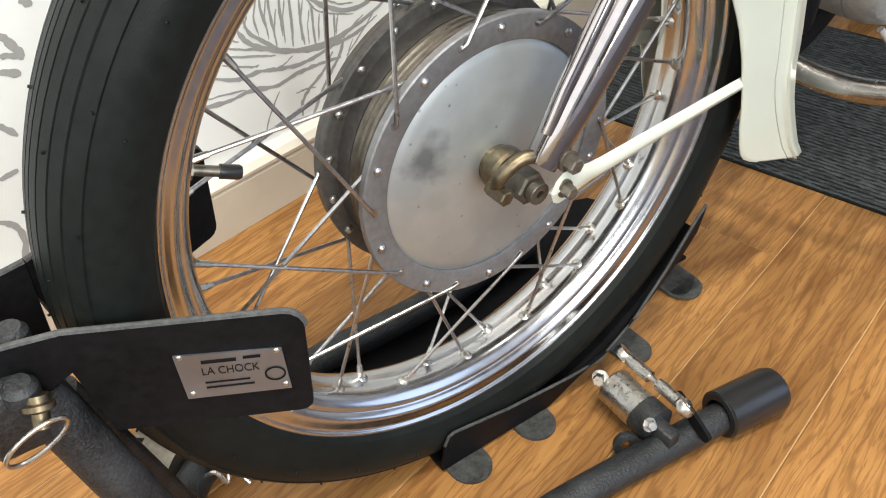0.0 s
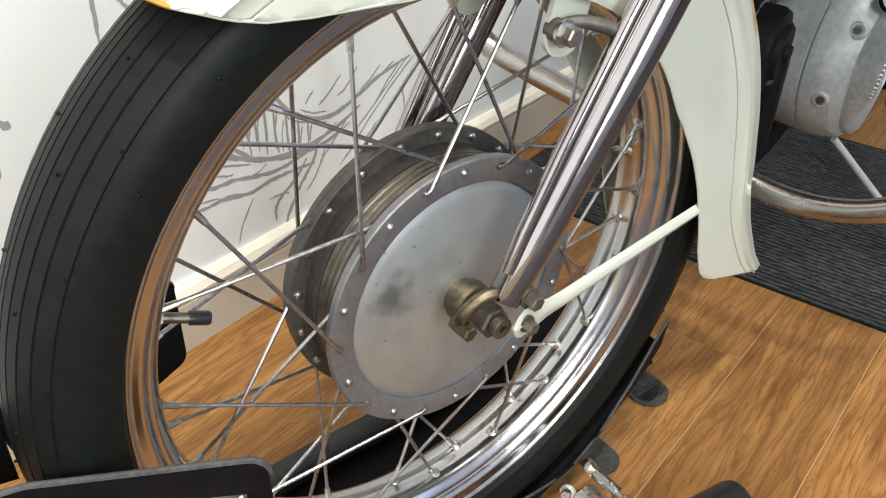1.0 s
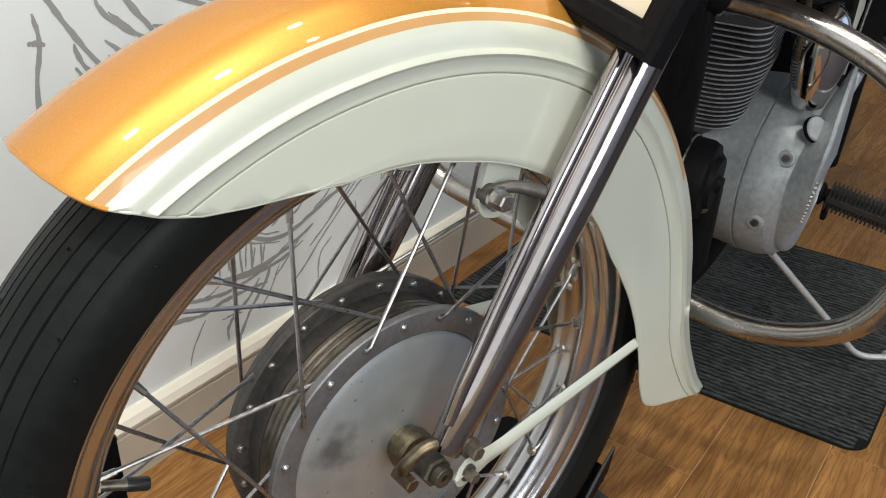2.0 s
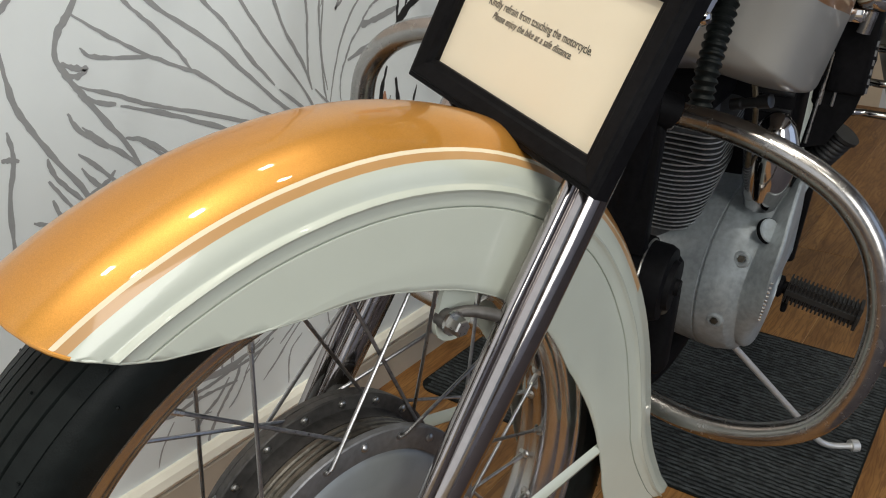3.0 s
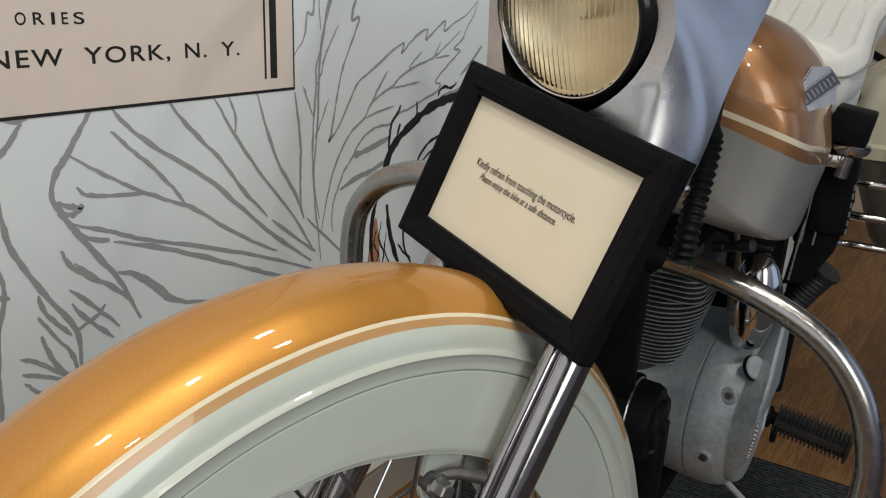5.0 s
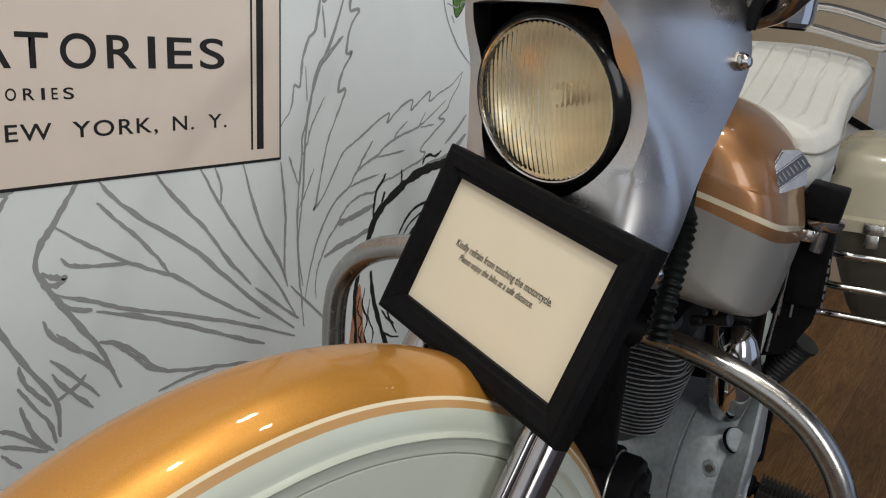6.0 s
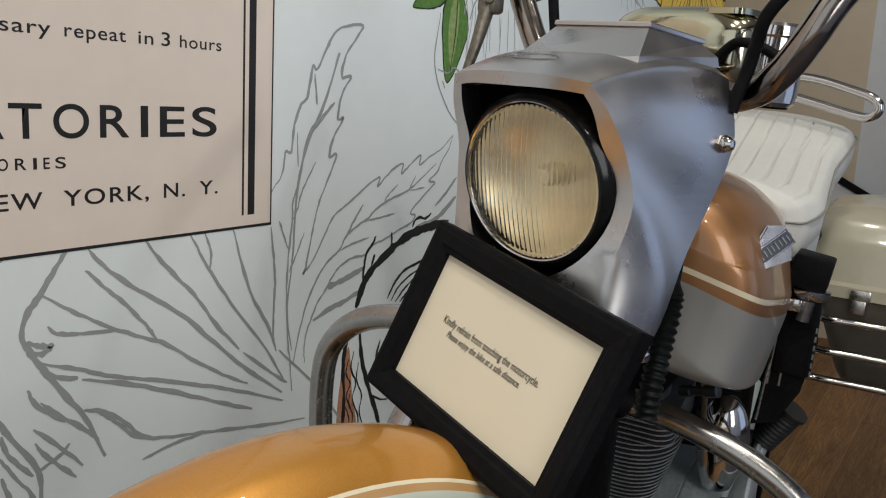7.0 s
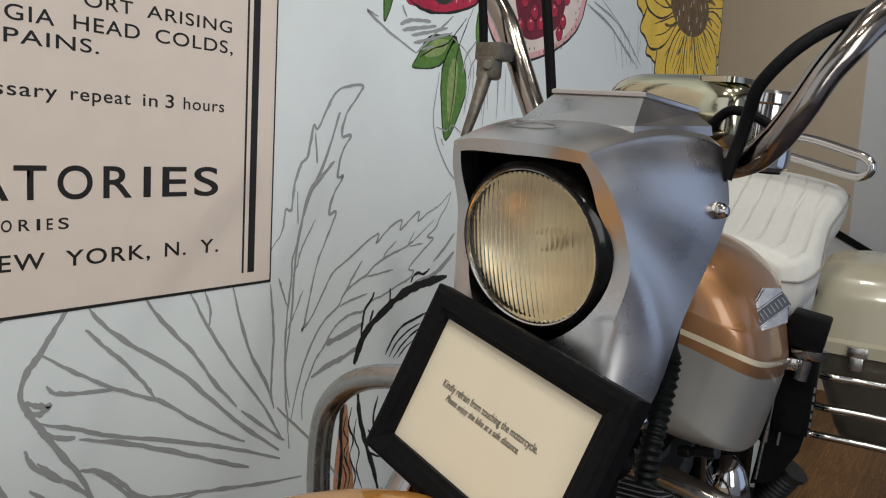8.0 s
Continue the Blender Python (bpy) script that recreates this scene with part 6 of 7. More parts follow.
    ring = [(-0.346 + 0.018 * math.cos(t), -0.066 - 0.003 * math.sin(t), -0.031 + 0.006 * math.cos(t) + 0.012 * math.sin(t)) for t in [2 * math.pi * k / 28 for k in range(28)]]
    tube(bm, ring, 0.0014, 8, closed=True)
    part("pin_ring", bm, M_STEEL, pin, "wire ring", m=FRONT)
    # clamp and strap under the tyre front
    bm = bmesh.new()
    rod(bm, (-0.270, 0.130, -0.294), (-0.247, 0.088, -0.294), 0.018, seg=24)
    part("spring_drum", bm, M_HUBCORE, base, "grey metal drum under the cradle", m=FRONT)
    bm = bmesh.new()
    tube(bm, [(-0.288, 0.128, -0.286), (-0.276, 0.122, -0.277), (-0.258, 0.118, -0.282)], 0.004, 8)
    part("drum_band", bm, M_BLACK, base, m=FRONT)
    bm = bmesh.new()
    tube(bm, smooth_path([(-0.236, 0.062, -0.292), (-0.228, 0.052, -0.282), (-0.222, 0.046, -0.296), (-0.215, 0.052, -0.284), (-0.205, 0.038, -0.300)], 5), 0.0022, 8)
    part("wire_clip", bm, M_STEEL, base, "bent wire clip", m=FRONT)
    # tray below the tyre with rounded gritty tabs
    bm = bmesh.new()
    rows = []
    TRAY_LIP = [(-0.052, -0.276), (-0.048, -0.266), (-0.042, -0.264), (0.022, -0.276), (0.10, -0.284), (0.142, -0.285), (0.184, -0.254), (0.221, -0.205), (0.252, -0.155), (0.262, -0.142)]
    for x in (-0.052, -0.048, -0.042, -0.02, 0.03, 0.08, 0.12, 0.155, 0.19, 0.22, 0.245, 0.262):
        zb2 = max(-0.3145, -math.sqrt(0.3145 ** 2 - x * x) - 0.004)
        zb2 = -0.3145 if x < 0.12 else zb2
        zt2 = lerp_table(TRAY_LIP, x)
        zb2 = min(zb2, zt2 - 0.004)
        rows.append([(x, -0.049, zt2), (x, -0.046, zt2), (x, -0.042, zb2 + 0.003), (x, 0.042, zb2 + 0.003), (x, 0.046, zt2), (x, 0.049, zt2), (x, 0.045, zb2), (x, -0.045, zb2)])
    loft(bm, rows, close_rows=True, caps=True)
    part("tray", bm, M_BLACK, base, "black steel tray under the tyre", smooth=False, m=FRONT)
    for sgn in (-1, 1):
        bm = bmesh.new()
        tube(bm, [(x, sgn * 0.0475, z + 0.0005) for x, z in TRAY_LIP], 0.0016, 8)
        part("worn_rim", bm, M_WORN, base, "worn grey edge of the tray", m=FRONT)
    for sgn in (-1, 1):
        for x, tip in ((-0.026, 0.074), (0.056, 0.072), (0.207, 0.058), (0.330, 0.022)):
            if sgn > 0 and tip < 0.05:
                tip = 0.06
            bm = bmesh.new()
            ol = [(-0.021, tip * 0.2)] + [(0.021 * math.cos(radians(a)), -tip + 0.021 + 0.021 * math.sin(radians(a))) for a in range(180, 361, 15)] + [(0.021, tip * 0.2)]
            if tip < 0.03:
                ol = [(-0.024, 0.05)] + [(0.024 * math.cos(radians(a)), -tip + 0.024 + 0.024 * math.sin(radians(a))) for a in range(180, 361, 15)] + [(0.024, 0.05)]
            plate(bm, ol, 0.003, Matrix.Translation((x, 0, -0.3185)) @ Matrix.Diagonal((1, 1 if sgn < 0 else -1, 1, 1)))
            part("grip_tab", bm, M_GRIT, base, "rounded tab with grit tape", smooth=False, m=FRONT)
    # steering damper-like adjuster between tray and tube
    bm = bmesh.new()
    lathe(bm, [(0, 0), (0.017, 0), (0.019, 0.002), (0.019, 0.040), (0.017, 0.042), (0, 0.042)], 32, align((0.130, -0.078, -0.285), (0.128, -0.130, -0.287)))
    part("adjuster_drum", bm, M_STEEL, base, "bare steel drum", m=FRONT)
    bm = bmesh.new()
    lathe(bm, [(0, 0), (0.0195, 0), (0.0195, 0.020), (0.012, 0.024), (0, 0.024)], 32, align((0.1285, -0.119, -0.2865), (0.128, -0.140, -0.287)))
    box(bm, (0.122, -0.150, -0.283), (0.014, 0.028, 0.022), bevel=0.002)
    part("adjuster_bracket", bm, M_BLACKTEX, base, m=FRONT)
    bm = bmesh.new()
    plate(bm, rounded(0.012, 0.052, 0.005, 4), 0.004, pose(0.148, -0.158, -0.270, 25, 0, -4) @ pose(0, 0, 0, 0, 90, 0))
    part("adjuster_tab", bm, M_BLACK, base, m=FRONT)
    for p, ax_, r, hh in (((0.146, -0.146, -0.266), (0.5, -0.6, 0.6), 0.007, 0.010), ((0.112, -0.140, -0.272), (-0.2, -0.7, 0.5), 0.005, 0.008), ((0.118, -0.072, -0.272), (-0.7, -0.4, 0.4), 0.006, 0.014)):
        bm = bmesh.new()
        hexbolt(bm, p, ax_, r, hh)
        part("adjuster_bolt", bm, M_STEEL, base, m=FRONT)
    bm = bmesh.new()
    rod(bm, (0.146, -0.078, -0.258), (0.145, -0.108, -0.258), 0.0062, seg=16)
    rod(bm, (0.145, -0.108, -0.258), (0.145, -0.118, -0.258), 0.003, seg=12)
    rod(bm, (0.145, -0.118, -0.258), (0.144, -0.145, -0.258), 0.0062, seg=16)
    link = part("link_rod", bm, M_STEEL, base, "threaded link rod with ball ends", m=FRONT)
    for p in ((0.147, -0.072, -0.258), (0.143, -0.152, -0.258)):
        bm = bmesh.new()
        lathe(bm, [(0.0045, -0.004), (0.0095, -0.004), (0.0105, 0), (0.0095, 0.004), (0.0045, 0.004)], 24, align(p, (p[0] + 0.7, p[1] - 0.3, p[2] + 0.7)), closed=True)
        part("ball_end", bm, M_STEEL, link, m=FRONT)
    bm = bmesh.new()
    lathe(bm, [(0.0055, 0), (0.0125, 0), (0.0125, 0.006), (0.0055, 0.006)], 24, align((0.100, -0.128, -0.302), (0.070, -0.175, -0.28)), closed=True)
    part("eye_lug", bm, M_BLACKTEX, base, m=FRONT)
    return base


wheel_chock()

# ---- floor mat ----


def floor_mat():
    x0, x1, y0, y1 = 0.178, 0.73, -0.735, -0.06
    base = empty("floor_mat", Matrix.Translation(((x0 + x1) / 2, (y0 + y1) / 2, 0)), "dark charcoal ribbed floor mat under the motorcycle", "mat")
    bm = bmesh.new()
    plate(bm, rounded(x1 - x0, y1 - y0, 0.03, 5, (x0 + x1) / 2, (y0 + y1) / 2), 0.0025)
    part("backing", bm, M_RUBBER, base, "black rubber backing", smooth=False)
    bm = bmesh.new()
    n = 56
    step = (x1 - x0 - 0.008) / n
    for k in range(n):
        x = x0 + 0.004 + step * k
        rows = []
        ins = 0.003 if 2 < k < n - 3 else 0.015
        for y in [y0 + ins + (y1 - y0 - 2 * ins) * q / 110 for q in range(111)]:
            j, sx = random.uniform(-0.0011, 0.0009), random.uniform(-0.0013, 0.0013)
            rows.append([(x + 0.0002 + sx, y, 0.0022), (x + step * 0.18 + sx, y, 0.0042 + j), (x + step * 0.48 + sx, y, 0.0042 + j), (x + step * 0.68 + sx, y, 0.0022)])
        loft(bm, rows)
    tagged(part("ribs", bm, M_MAT, base, "ribbed fibre pile"), kind="stuff")


floor_mat()

# ---- framed notice on the end wall ----


def hung_frame():
    """Black framed notice hung askew on the end wall."""
    u, v, n = Vector((0, 0.886, 0.464)), Vector((0, 0.464, -0.886)), Vector((-1, 0, 0))
    c = Vector((2.872, -0.454, 0.581))
    S = Matrix(((u.x, v.x, n.x, c.x), (u.y, v.y, n.y, c.y), (u.z, v.z, n.z, c.z), (0, 0, 0, 1)))
    w, h, b = 0.32, 0.245, 0.026
    base = empty("picture_frame", S, "black framed pale notice hung askew on the end wall", "picture frame")
    bm = bmesh.new()
    box(bm, (w / 2, h / 2, 0.002), (w - b, h - b, 0.004))
    part("paper", bm, M_GREYWALL, base, smooth=False, m=S)
    for bc, bs in (((w / 2, b / 2, 0.006), (w, b, 0.02)), ((w / 2, h - b / 2, 0.006), (w, b, 0.02)), ((b / 2, h / 2, 0.006), (b, h - 2 * b, 0.0195)), ((w - b / 2, h / 2, 0.006), (b, h - 2 * b, 0.0195))):
        bm = bmesh.new()
        box(bm, bc, bs, bevel=0.002)
        part("frame_bar", bm, M_BLACK, base, smooth=False, m=S)
    bm = bmesh.new()
    box(bm, (0.16, 0.08, -0.014), (0.10, 0.05, 0.026))
    part("hanger", bm, M_BLACK, base, smooth=False, m=S)


hung_frame()

# ---- mural ----


STROKES = []
PRINT = 0.3  # depth of the printed layers


def stroke(material, width, pts, lay=None):
    """One printed line of the mural, as a flat ribbon with an uneven edge."""
    P = smooth_path([(x, 0, z) for x, z in pts], 7)
    bm = bmesh.new()
    L, R = [], []
    STROKES.append(pts)
    lay = PRINT * (-0.0012 - 0.0000025 * len(STROKES) if lay is None else lay)
    cnt = len(P)
    seed = pts[0][0] * 37 + pts[-1][1] * 91
    for i, p in enumerate(P):
        a, b = P[max(0, i - 1)], P[min(cnt - 1, i + 1)]
        d = (b - a).normalized()
        s = Vector((-d.z, 0, d.x))
        taper = min(1, 0.45 + 4 * min(i, cnt - 1 - i) / cnt)
        wob = 0.8 + 0.45 * noise.noise(Vector((i * 0.42 + seed, seed * 1.7, 0)))
        w = width * (0.62 if material is M_LINE else 0.5) * taper * wob
        jit = s * (noise.noise(Vector((seed, i * 0.55, 3.1))) * 0.0012)
        L.append(bm.verts.new((p.x + s.x * w + jit.x, lay, p.z + s.z * w + jit.z)))
        R.append(bm.verts.new((p.x - s.x * w + jit.x, lay, p.z - s.z * w + jit.z)))
    for i in range(cnt - 1):
        bm.faces.new((L[i], L[i + 1], R[i + 1], R[i]))
    return part("printed_line", bm, material, wall_mural, smooth=False)


def blob(material, pts, y=-0.0008, outline=None, name="printed_patch", closed_n=6):
    P = smooth_path([(x, 0, z) for x, z in pts], closed_n, closed=True)
    bm = bmesh.new()
    bm.faces.new([bm.verts.new((p.x, y * PRINT, p.z)) for p in P])
    bmesh.ops.triangulate(bm, faces=bm.faces[:])
    ob = part(name, bm, material, wall_mural, smooth=False)
    if outline:
        stroke(M_INK, outline, list(pts) + [pts[0]], y - 0.00004)
    return ob


stroke(M_LINE, 0.0075, [(-0.298, 0.718), (-0.315, 0.696), (-0.332, 0.672), (-0.347, 0.654), (-0.353, 0.632), (-0.345, 0.614), (-0.333, 0.595), (-0.31, 0.562), (-0.282, 0.523), (-0.259, 0.472)])
stroke(M_LINE, 0.006, [(-0.348, 0.625), (-0.334, 0.618), (-0.321, 0.615), (-0.332, 0.609), (-0.343, 0.613)])
stroke(M_LINE, 0.0055, [(-0.276, 0.715), (-0.257, 0.693), (-0.219, 0.663), (-0.156, 0.622), (-0.105, 0.578), (-0.037, 0.519), (0.029, 0.471)])
stroke(M_LINE, 0.005, [(-0.202, 0.715), (-0.173, 0.681), (-0.129, 0.638), (-0.094, 0.594), (-0.054, 0.552)])
stroke(M_LINE, 0.004, [(-0.046, 0.546), (0.007, 0.505), (0.039, 0.482)])
stroke(M_LINE, 0.0042, [(-0.136, 0.715), (-0.108, 0.67), (-0.064, 0.611), (-0.003, 0.54), (0.035, 0.483)])
stroke(M_LINE, 0.0035, [(-0.112, 0.713), (-0.103, 0.687), (-0.105, 0.665)])
stroke(M_LINE, 0.0045, [(-0.066, 0.713), (-0.051, 0.668), (-0.032, 0.621), (-0.002, 0.575), (0.016, 0.534)])
stroke(M_LINE, 0.005, [(-0.279, 0.69), (-0.256, 0.668), (-0.228, 0.643), (-0.203, 0.616), (-0.183, 0.59)])
stroke(M_LINE, 0.005, [(-0.331, 0.672), (-0.294, 0.647), (-0.253, 0.623), (-0.216, 0.605), (-0.176, 0.587), (-0.134, 0.558), (-0.088, 0.528), (-0.038, 0.501)])
stroke(M_LINE, 0.0045, [(-0.325, 0.637), (-0.313, 0.627), (-0.282, 0.621), (-0.237, 0.616)])
stroke(M_LINE, 0.005, [(-0.333, 0.599), (-0.294, 0.584), (-0.251, 0.565), (-0.197, 0.547), (-0.118, 0.519), (-0.059, 0.497), (0.031, 0.458)])
stroke(M_LINE, 0.006, [(-0.334, 0.591), (-0.315, 0.58), (-0.291, 0.572)])
stroke(M_LINE, 0.0055, [(-0.286, 0.57), (-0.221, 0.547), (-0.155, 0.519), (-0.081, 0.485), (-0.029, 0.463)])
stroke(M_LINE, 0.005, [(-0.285, 0.534), (-0.264, 0.528), (-0.239, 0.511), (-0.211, 0.483), (-0.186, 0.47)])
stroke(M_LINE, 0.0055, [(-0.349, 0.574), (-0.338, 0.553), (-0.307, 0.528)])
stroke(M_LINE, 0.0055, [(-0.335, 0.557), (-0.314, 0.537), (-0.285, 0.513), (-0.266, 0.495)])
stroke(M_LINE, 0.005, [(-0.379, 0.533), (-0.371, 0.509), (-0.346, 0.479)])
stroke(M_LINE, 0.005, [(-0.381, 0.51), (-0.369, 0.49), (-0.349, 0.46), (-0.342, 0.435)])
stroke(M_LINE, 0.005, [(-0.38, 0.489), (-0.37, 0.458), (-0.352, 0.43)])
stroke(M_LINE, 0.005, [(-0.405, 0.471), (-0.389, 0.463), (-0.365, 0.443), (-0.346, 0.428)])
stroke(M_LINE, 0.0045, [(-0.405, 0.454), (-0.386, 0.446), (-0.353, 0.429)])
stroke(M_LINE, 0.004, [(-0.404, 0.444), (-0.394, 0.433), (-0.383, 0.422)])
stroke(M_LINE, 0.006, [(-0.409, 0.644), (-0.404, 0.596), (-0.389, 0.563), (-0.368, 0.527), (-0.34, 0.482), (-0.338, 0.44)])
stroke(M_LINE, 0.005, [(-0.34, 0.482), (-0.314, 0.492), (-0.303, 0.502)])
stroke(M_LINE, 0.005, [(-0.415, 0.569), (-0.414, 0.54), (-0.425, 0.498), (-0.429, 0.447), (-0.431, 0.404)])
stroke(M_LINE, 0.006, [(-0.426, 0.542), (-0.417, 0.541), (-0.408, 0.538)])
stroke(M_LINE, 0.005, [(-0.402, 0.716), (-0.38, 0.711), (-0.366, 0.718)])
stroke(M_LINE, 0.006, [(-0.377, 0.709), (-0.394, 0.688), (-0.407, 0.677)])
stroke(M_LINE, 0.005, [(-0.343, 0.514), (-0.328, 0.493), (-0.296, 0.46)])
stroke(M_LINE, 0.005, [(-0.344, 0.53), (-0.32, 0.507), (-0.287, 0.471)])
stroke(M_LINE, 0.0045, [(0.001, 0.757), (0.022, 0.78), (0.027, 0.809), (0.039, 0.809), (0.043, 0.841), (0.056, 0.872), (0.069, 0.884), (0.079, 0.924), (0.089, 0.922), (0.108, 0.953), (0.131, 0.979), (0.184, 0.99), (0.174, 0.972), (0.149, 0.944), (0.142, 0.914), (0.163, 0.915), (0.144, 0.892), (0.135, 0.855), (0.148, 0.855), (0.127, 0.828), (0.119, 0.801), (0.134, 0.802), (0.116, 0.767), (0.095, 0.727), (0.083, 0.687)])
stroke(M_LINE, 0.0038, [(0.136, 0.947), (0.1, 0.865), (0.072, 0.829), (0.052, 0.754), (0.045, 0.659), (0.036, 0.588), (0.047, 0.528)])
stroke(M_LINE, 0.003, [(0.083, 0.916), (0.09, 0.873)])
stroke(M_LINE, 0.003, [(0.128, 0.877), (0.083, 0.837)])
stroke(M_LINE, 0.004, [(0.022, 0.534), (0.11, 0.453), (0.167, 0.383)])
stroke(M_LINE, 0.004, [(0.216, 1.095), (0.19, 1.099), (0.249, 1.075), (0.321, 1.053)])
stroke(M_LINE, 0.0035, [(0.321, 1.053), (0.376, 1.092), (0.426, 1.127)])
stroke(M_LINE, 0.003, [(0.391, 1.029), (0.381, 0.943), (0.423, 0.877), (0.478, 0.837)])
stroke(M_LINE, 0.002, [(0.411, 1.097), (0.49, 1.058), (0.48, 0.968)])
stroke(M_LINE, 0.002, [(0.552, 1.055), (0.544, 0.941)])
stroke(M_LINE, 0.002, [(0.597, 1.039), (0.595, 0.959)])
stroke(M_LINE, 0.003, [(0.995, 1.233), (1.137, 1.203), (1.261, 1.157), (1.329, 1.129)])
stroke(M_LINE, 0.003, [(1.056, 1.262), (1.19, 1.217), (1.348, 1.138)])
stroke(M_LINE, 0.002, [(1.212, 1.206), (1.248, 1.128)])
stroke(M_LINE, 0.002, [(1.332, 1.209), (1.31, 1.12)])
stroke(M_LINE, 0.002, [(1.392, 1.231), (1.437, 1.136)])
stroke(M_LINE, 0.008, [(-0.577, 0.336), (-0.57, 0.325), (-0.562, 0.308)])
stroke(M_LINE, 0.006, [(-0.584, 0.317), (-0.571, 0.313), (-0.562, 0.307)])
stroke(M_LINE, 0.007, [(-0.589, 0.303), (-0.569, 0.294)])
stroke(M_LINE, 0.006, [(-0.605, 0.255), (-0.591, 0.237)])
stroke(M_LINE, 0.006, [(-0.623, 0.202), (-0.602, 0.203)])
stroke(M_LINE, 0.007, [(-0.637, 0.16), (-0.624, 0.147), (-0.62, 0.124), (-0.635, 0.095), (-0.649, 0.09)])
stroke(M_LINE, 0.007, [(-0.66, 0.093), (-0.651, 0.083), (-0.639, 0.077)])
stroke(M_LINE, 0.008, [(-0.55, 0.36), (-0.539, 0.352)])
stroke(M_INK, 0.01, [(0.182, 0.541), (0.168, 0.505), (0.164, 0.465), (0.169, 0.428), (0.167, 0.383), (0.163, 0.357)])
stroke(M_INK, 0.012, [(0.203, 0.520), (0.212, 0.472), (0.233, 0.420), (0.254, 0.375), (0.270, 0.334)])
stroke(M_INK, 0.004, [(0.177, 0.485), (0.172, 0.462), (0.183, 0.443), (0.175, 0.426), (0.184, 0.401)])
stroke(M_INK, 0.004, [(0.190, 0.495), (0.184, 0.468), (0.197, 0.441), (0.190, 0.417), (0.206, 0.380), (0.199, 0.352)])
stroke(M_INK, 0.0035, [(0.203, 0.474), (0.199, 0.447), (0.213, 0.416), (0.209, 0.389), (0.226, 0.350)])
stroke(M_INK, 0.0035, [(0.173, 0.409), (0.183, 0.383), (0.176, 0.362)])
stroke(M_INK, 0.003, [(0.186, 0.432), (0.181, 0.414), (0.192, 0.387), (0.187, 0.362)])
stroke(M_INK, 0.006, [(0.258, 0.499), (0.248, 0.468), (0.254, 0.433), (0.278, 0.398)])
stroke(M_INK, 0.004, [(0.234, 0.448), (0.251, 0.429), (0.270, 0.417)])
stroke(M_INK, 0.004, [(0.243, 0.407), (0.265, 0.395), (0.285, 0.390)])
stroke(M_LINE, 0.0052, [(-0.309, 0.27), (-0.301, 0.244), (-0.279, 0.223), (-0.255, 0.205), (-0.228, 0.194), (-0.194, 0.186), (-0.158, 0.182), (-0.12, 0.185), (-0.086, 0.195)])
stroke(M_LINE, 0.0052, [(-0.362, 0.208), (-0.33, 0.194), (-0.295, 0.191), (-0.264, 0.183), (-0.231, 0.177), (-0.202, 0.177), (-0.171, 0.182), (-0.145, 0.19), (-0.112, 0.204)])
stroke(M_LINE, 0.0052, [(-0.4, 0.185), (-0.369, 0.176), (-0.34, 0.172), (-0.309, 0.172), (-0.272, 0.163), (-0.244, 0.166), (-0.215, 0.166), (-0.185, 0.164), (-0.158, 0.16)])
stroke(M_LINE, 0.0052, [(-0.148, 0.188), (-0.161, 0.164), (-0.175, 0.15), (-0.196, 0.128), (-0.215, 0.101), (-0.214, 0.091)])
stroke(M_LINE, 0.0052, [(-0.172, 0.173), (-0.193, 0.152), (-0.219, 0.138), (-0.233, 0.124), (-0.235, 0.105)])
stroke(M_LINE, 0.0026, [(-0.344, 0.239), (-0.314, 0.227), (-0.275, 0.212), (-0.229, 0.192)])
stroke(M_LINE, 0.0026, [(-0.406, 0.2), (-0.381, 0.188), (-0.348, 0.182), (-0.318, 0.176)])
stroke(M_LINE, 0.0026, [(-0.339, 0.226), (-0.291, 0.21), (-0.266, 0.202)])
stroke(M_LINE, 0.0026, [(-0.346, 0.218), (-0.308, 0.202), (-0.293, 0.199)])
stroke(M_LINE, 0.0026, [(-0.284, 0.28), (-0.291, 0.257), (-0.287, 0.235)])
stroke(M_LINE, 0.0026, [(-0.27, 0.275), (-0.275, 0.252), (-0.273, 0.225)])
stroke(M_LINE, 0.0026, [(-0.257, 0.258), (-0.263, 0.235), (-0.262, 0.212)])
stroke(M_LINE, 0.0026, [(-0.242, 0.266), (-0.248, 0.242), (-0.249, 0.212)])
stroke(M_LINE, 0.0026, [(-0.233, 0.237), (-0.236, 0.22), (-0.237, 0.203)])
stroke(M_LINE, 0.0026, [(-0.214, 0.257), (-0.22, 0.232), (-0.222, 0.206)])
stroke(M_LINE, 0.0026, [(-0.205, 0.241), (-0.21, 0.22), (-0.211, 0.197)])
stroke(M_LINE, 0.0026, [(-0.189, 0.231), (-0.192, 0.214), (-0.194, 0.196)])
stroke(M_LINE, 0.0026, [(-0.175, 0.221), (-0.178, 0.209), (-0.181, 0.196)])
stroke(M_LINE, 0.0026, [(-0.157, 0.22), (-0.161, 0.207), (-0.163, 0.194)])
stroke(M_LINE, 0.0026, [(-0.208, 0.255), (-0.194, 0.237), (-0.166, 0.223), (-0.13, 0.211)])
stroke(M_LINE, 0.0026, [(-0.175, 0.244), (-0.153, 0.232), (-0.129, 0.226)])
stroke(M_LINE, 0.0026, [(-0.24, 0.192), (-0.255, 0.186), (-0.269, 0.185)])
stroke(M_LINE, 0.0026, [(-0.242, 0.141), (-0.225, 0.14), (-0.207, 0.136)])
stroke(M_LINE, 0.0026, [(-0.134, 0.178), (-0.157, 0.142), (-0.178, 0.126)])
stroke(M_LINE, 0.0026, [(-0.092, 0.202), (-0.121, 0.178), (-0.148, 0.159)])
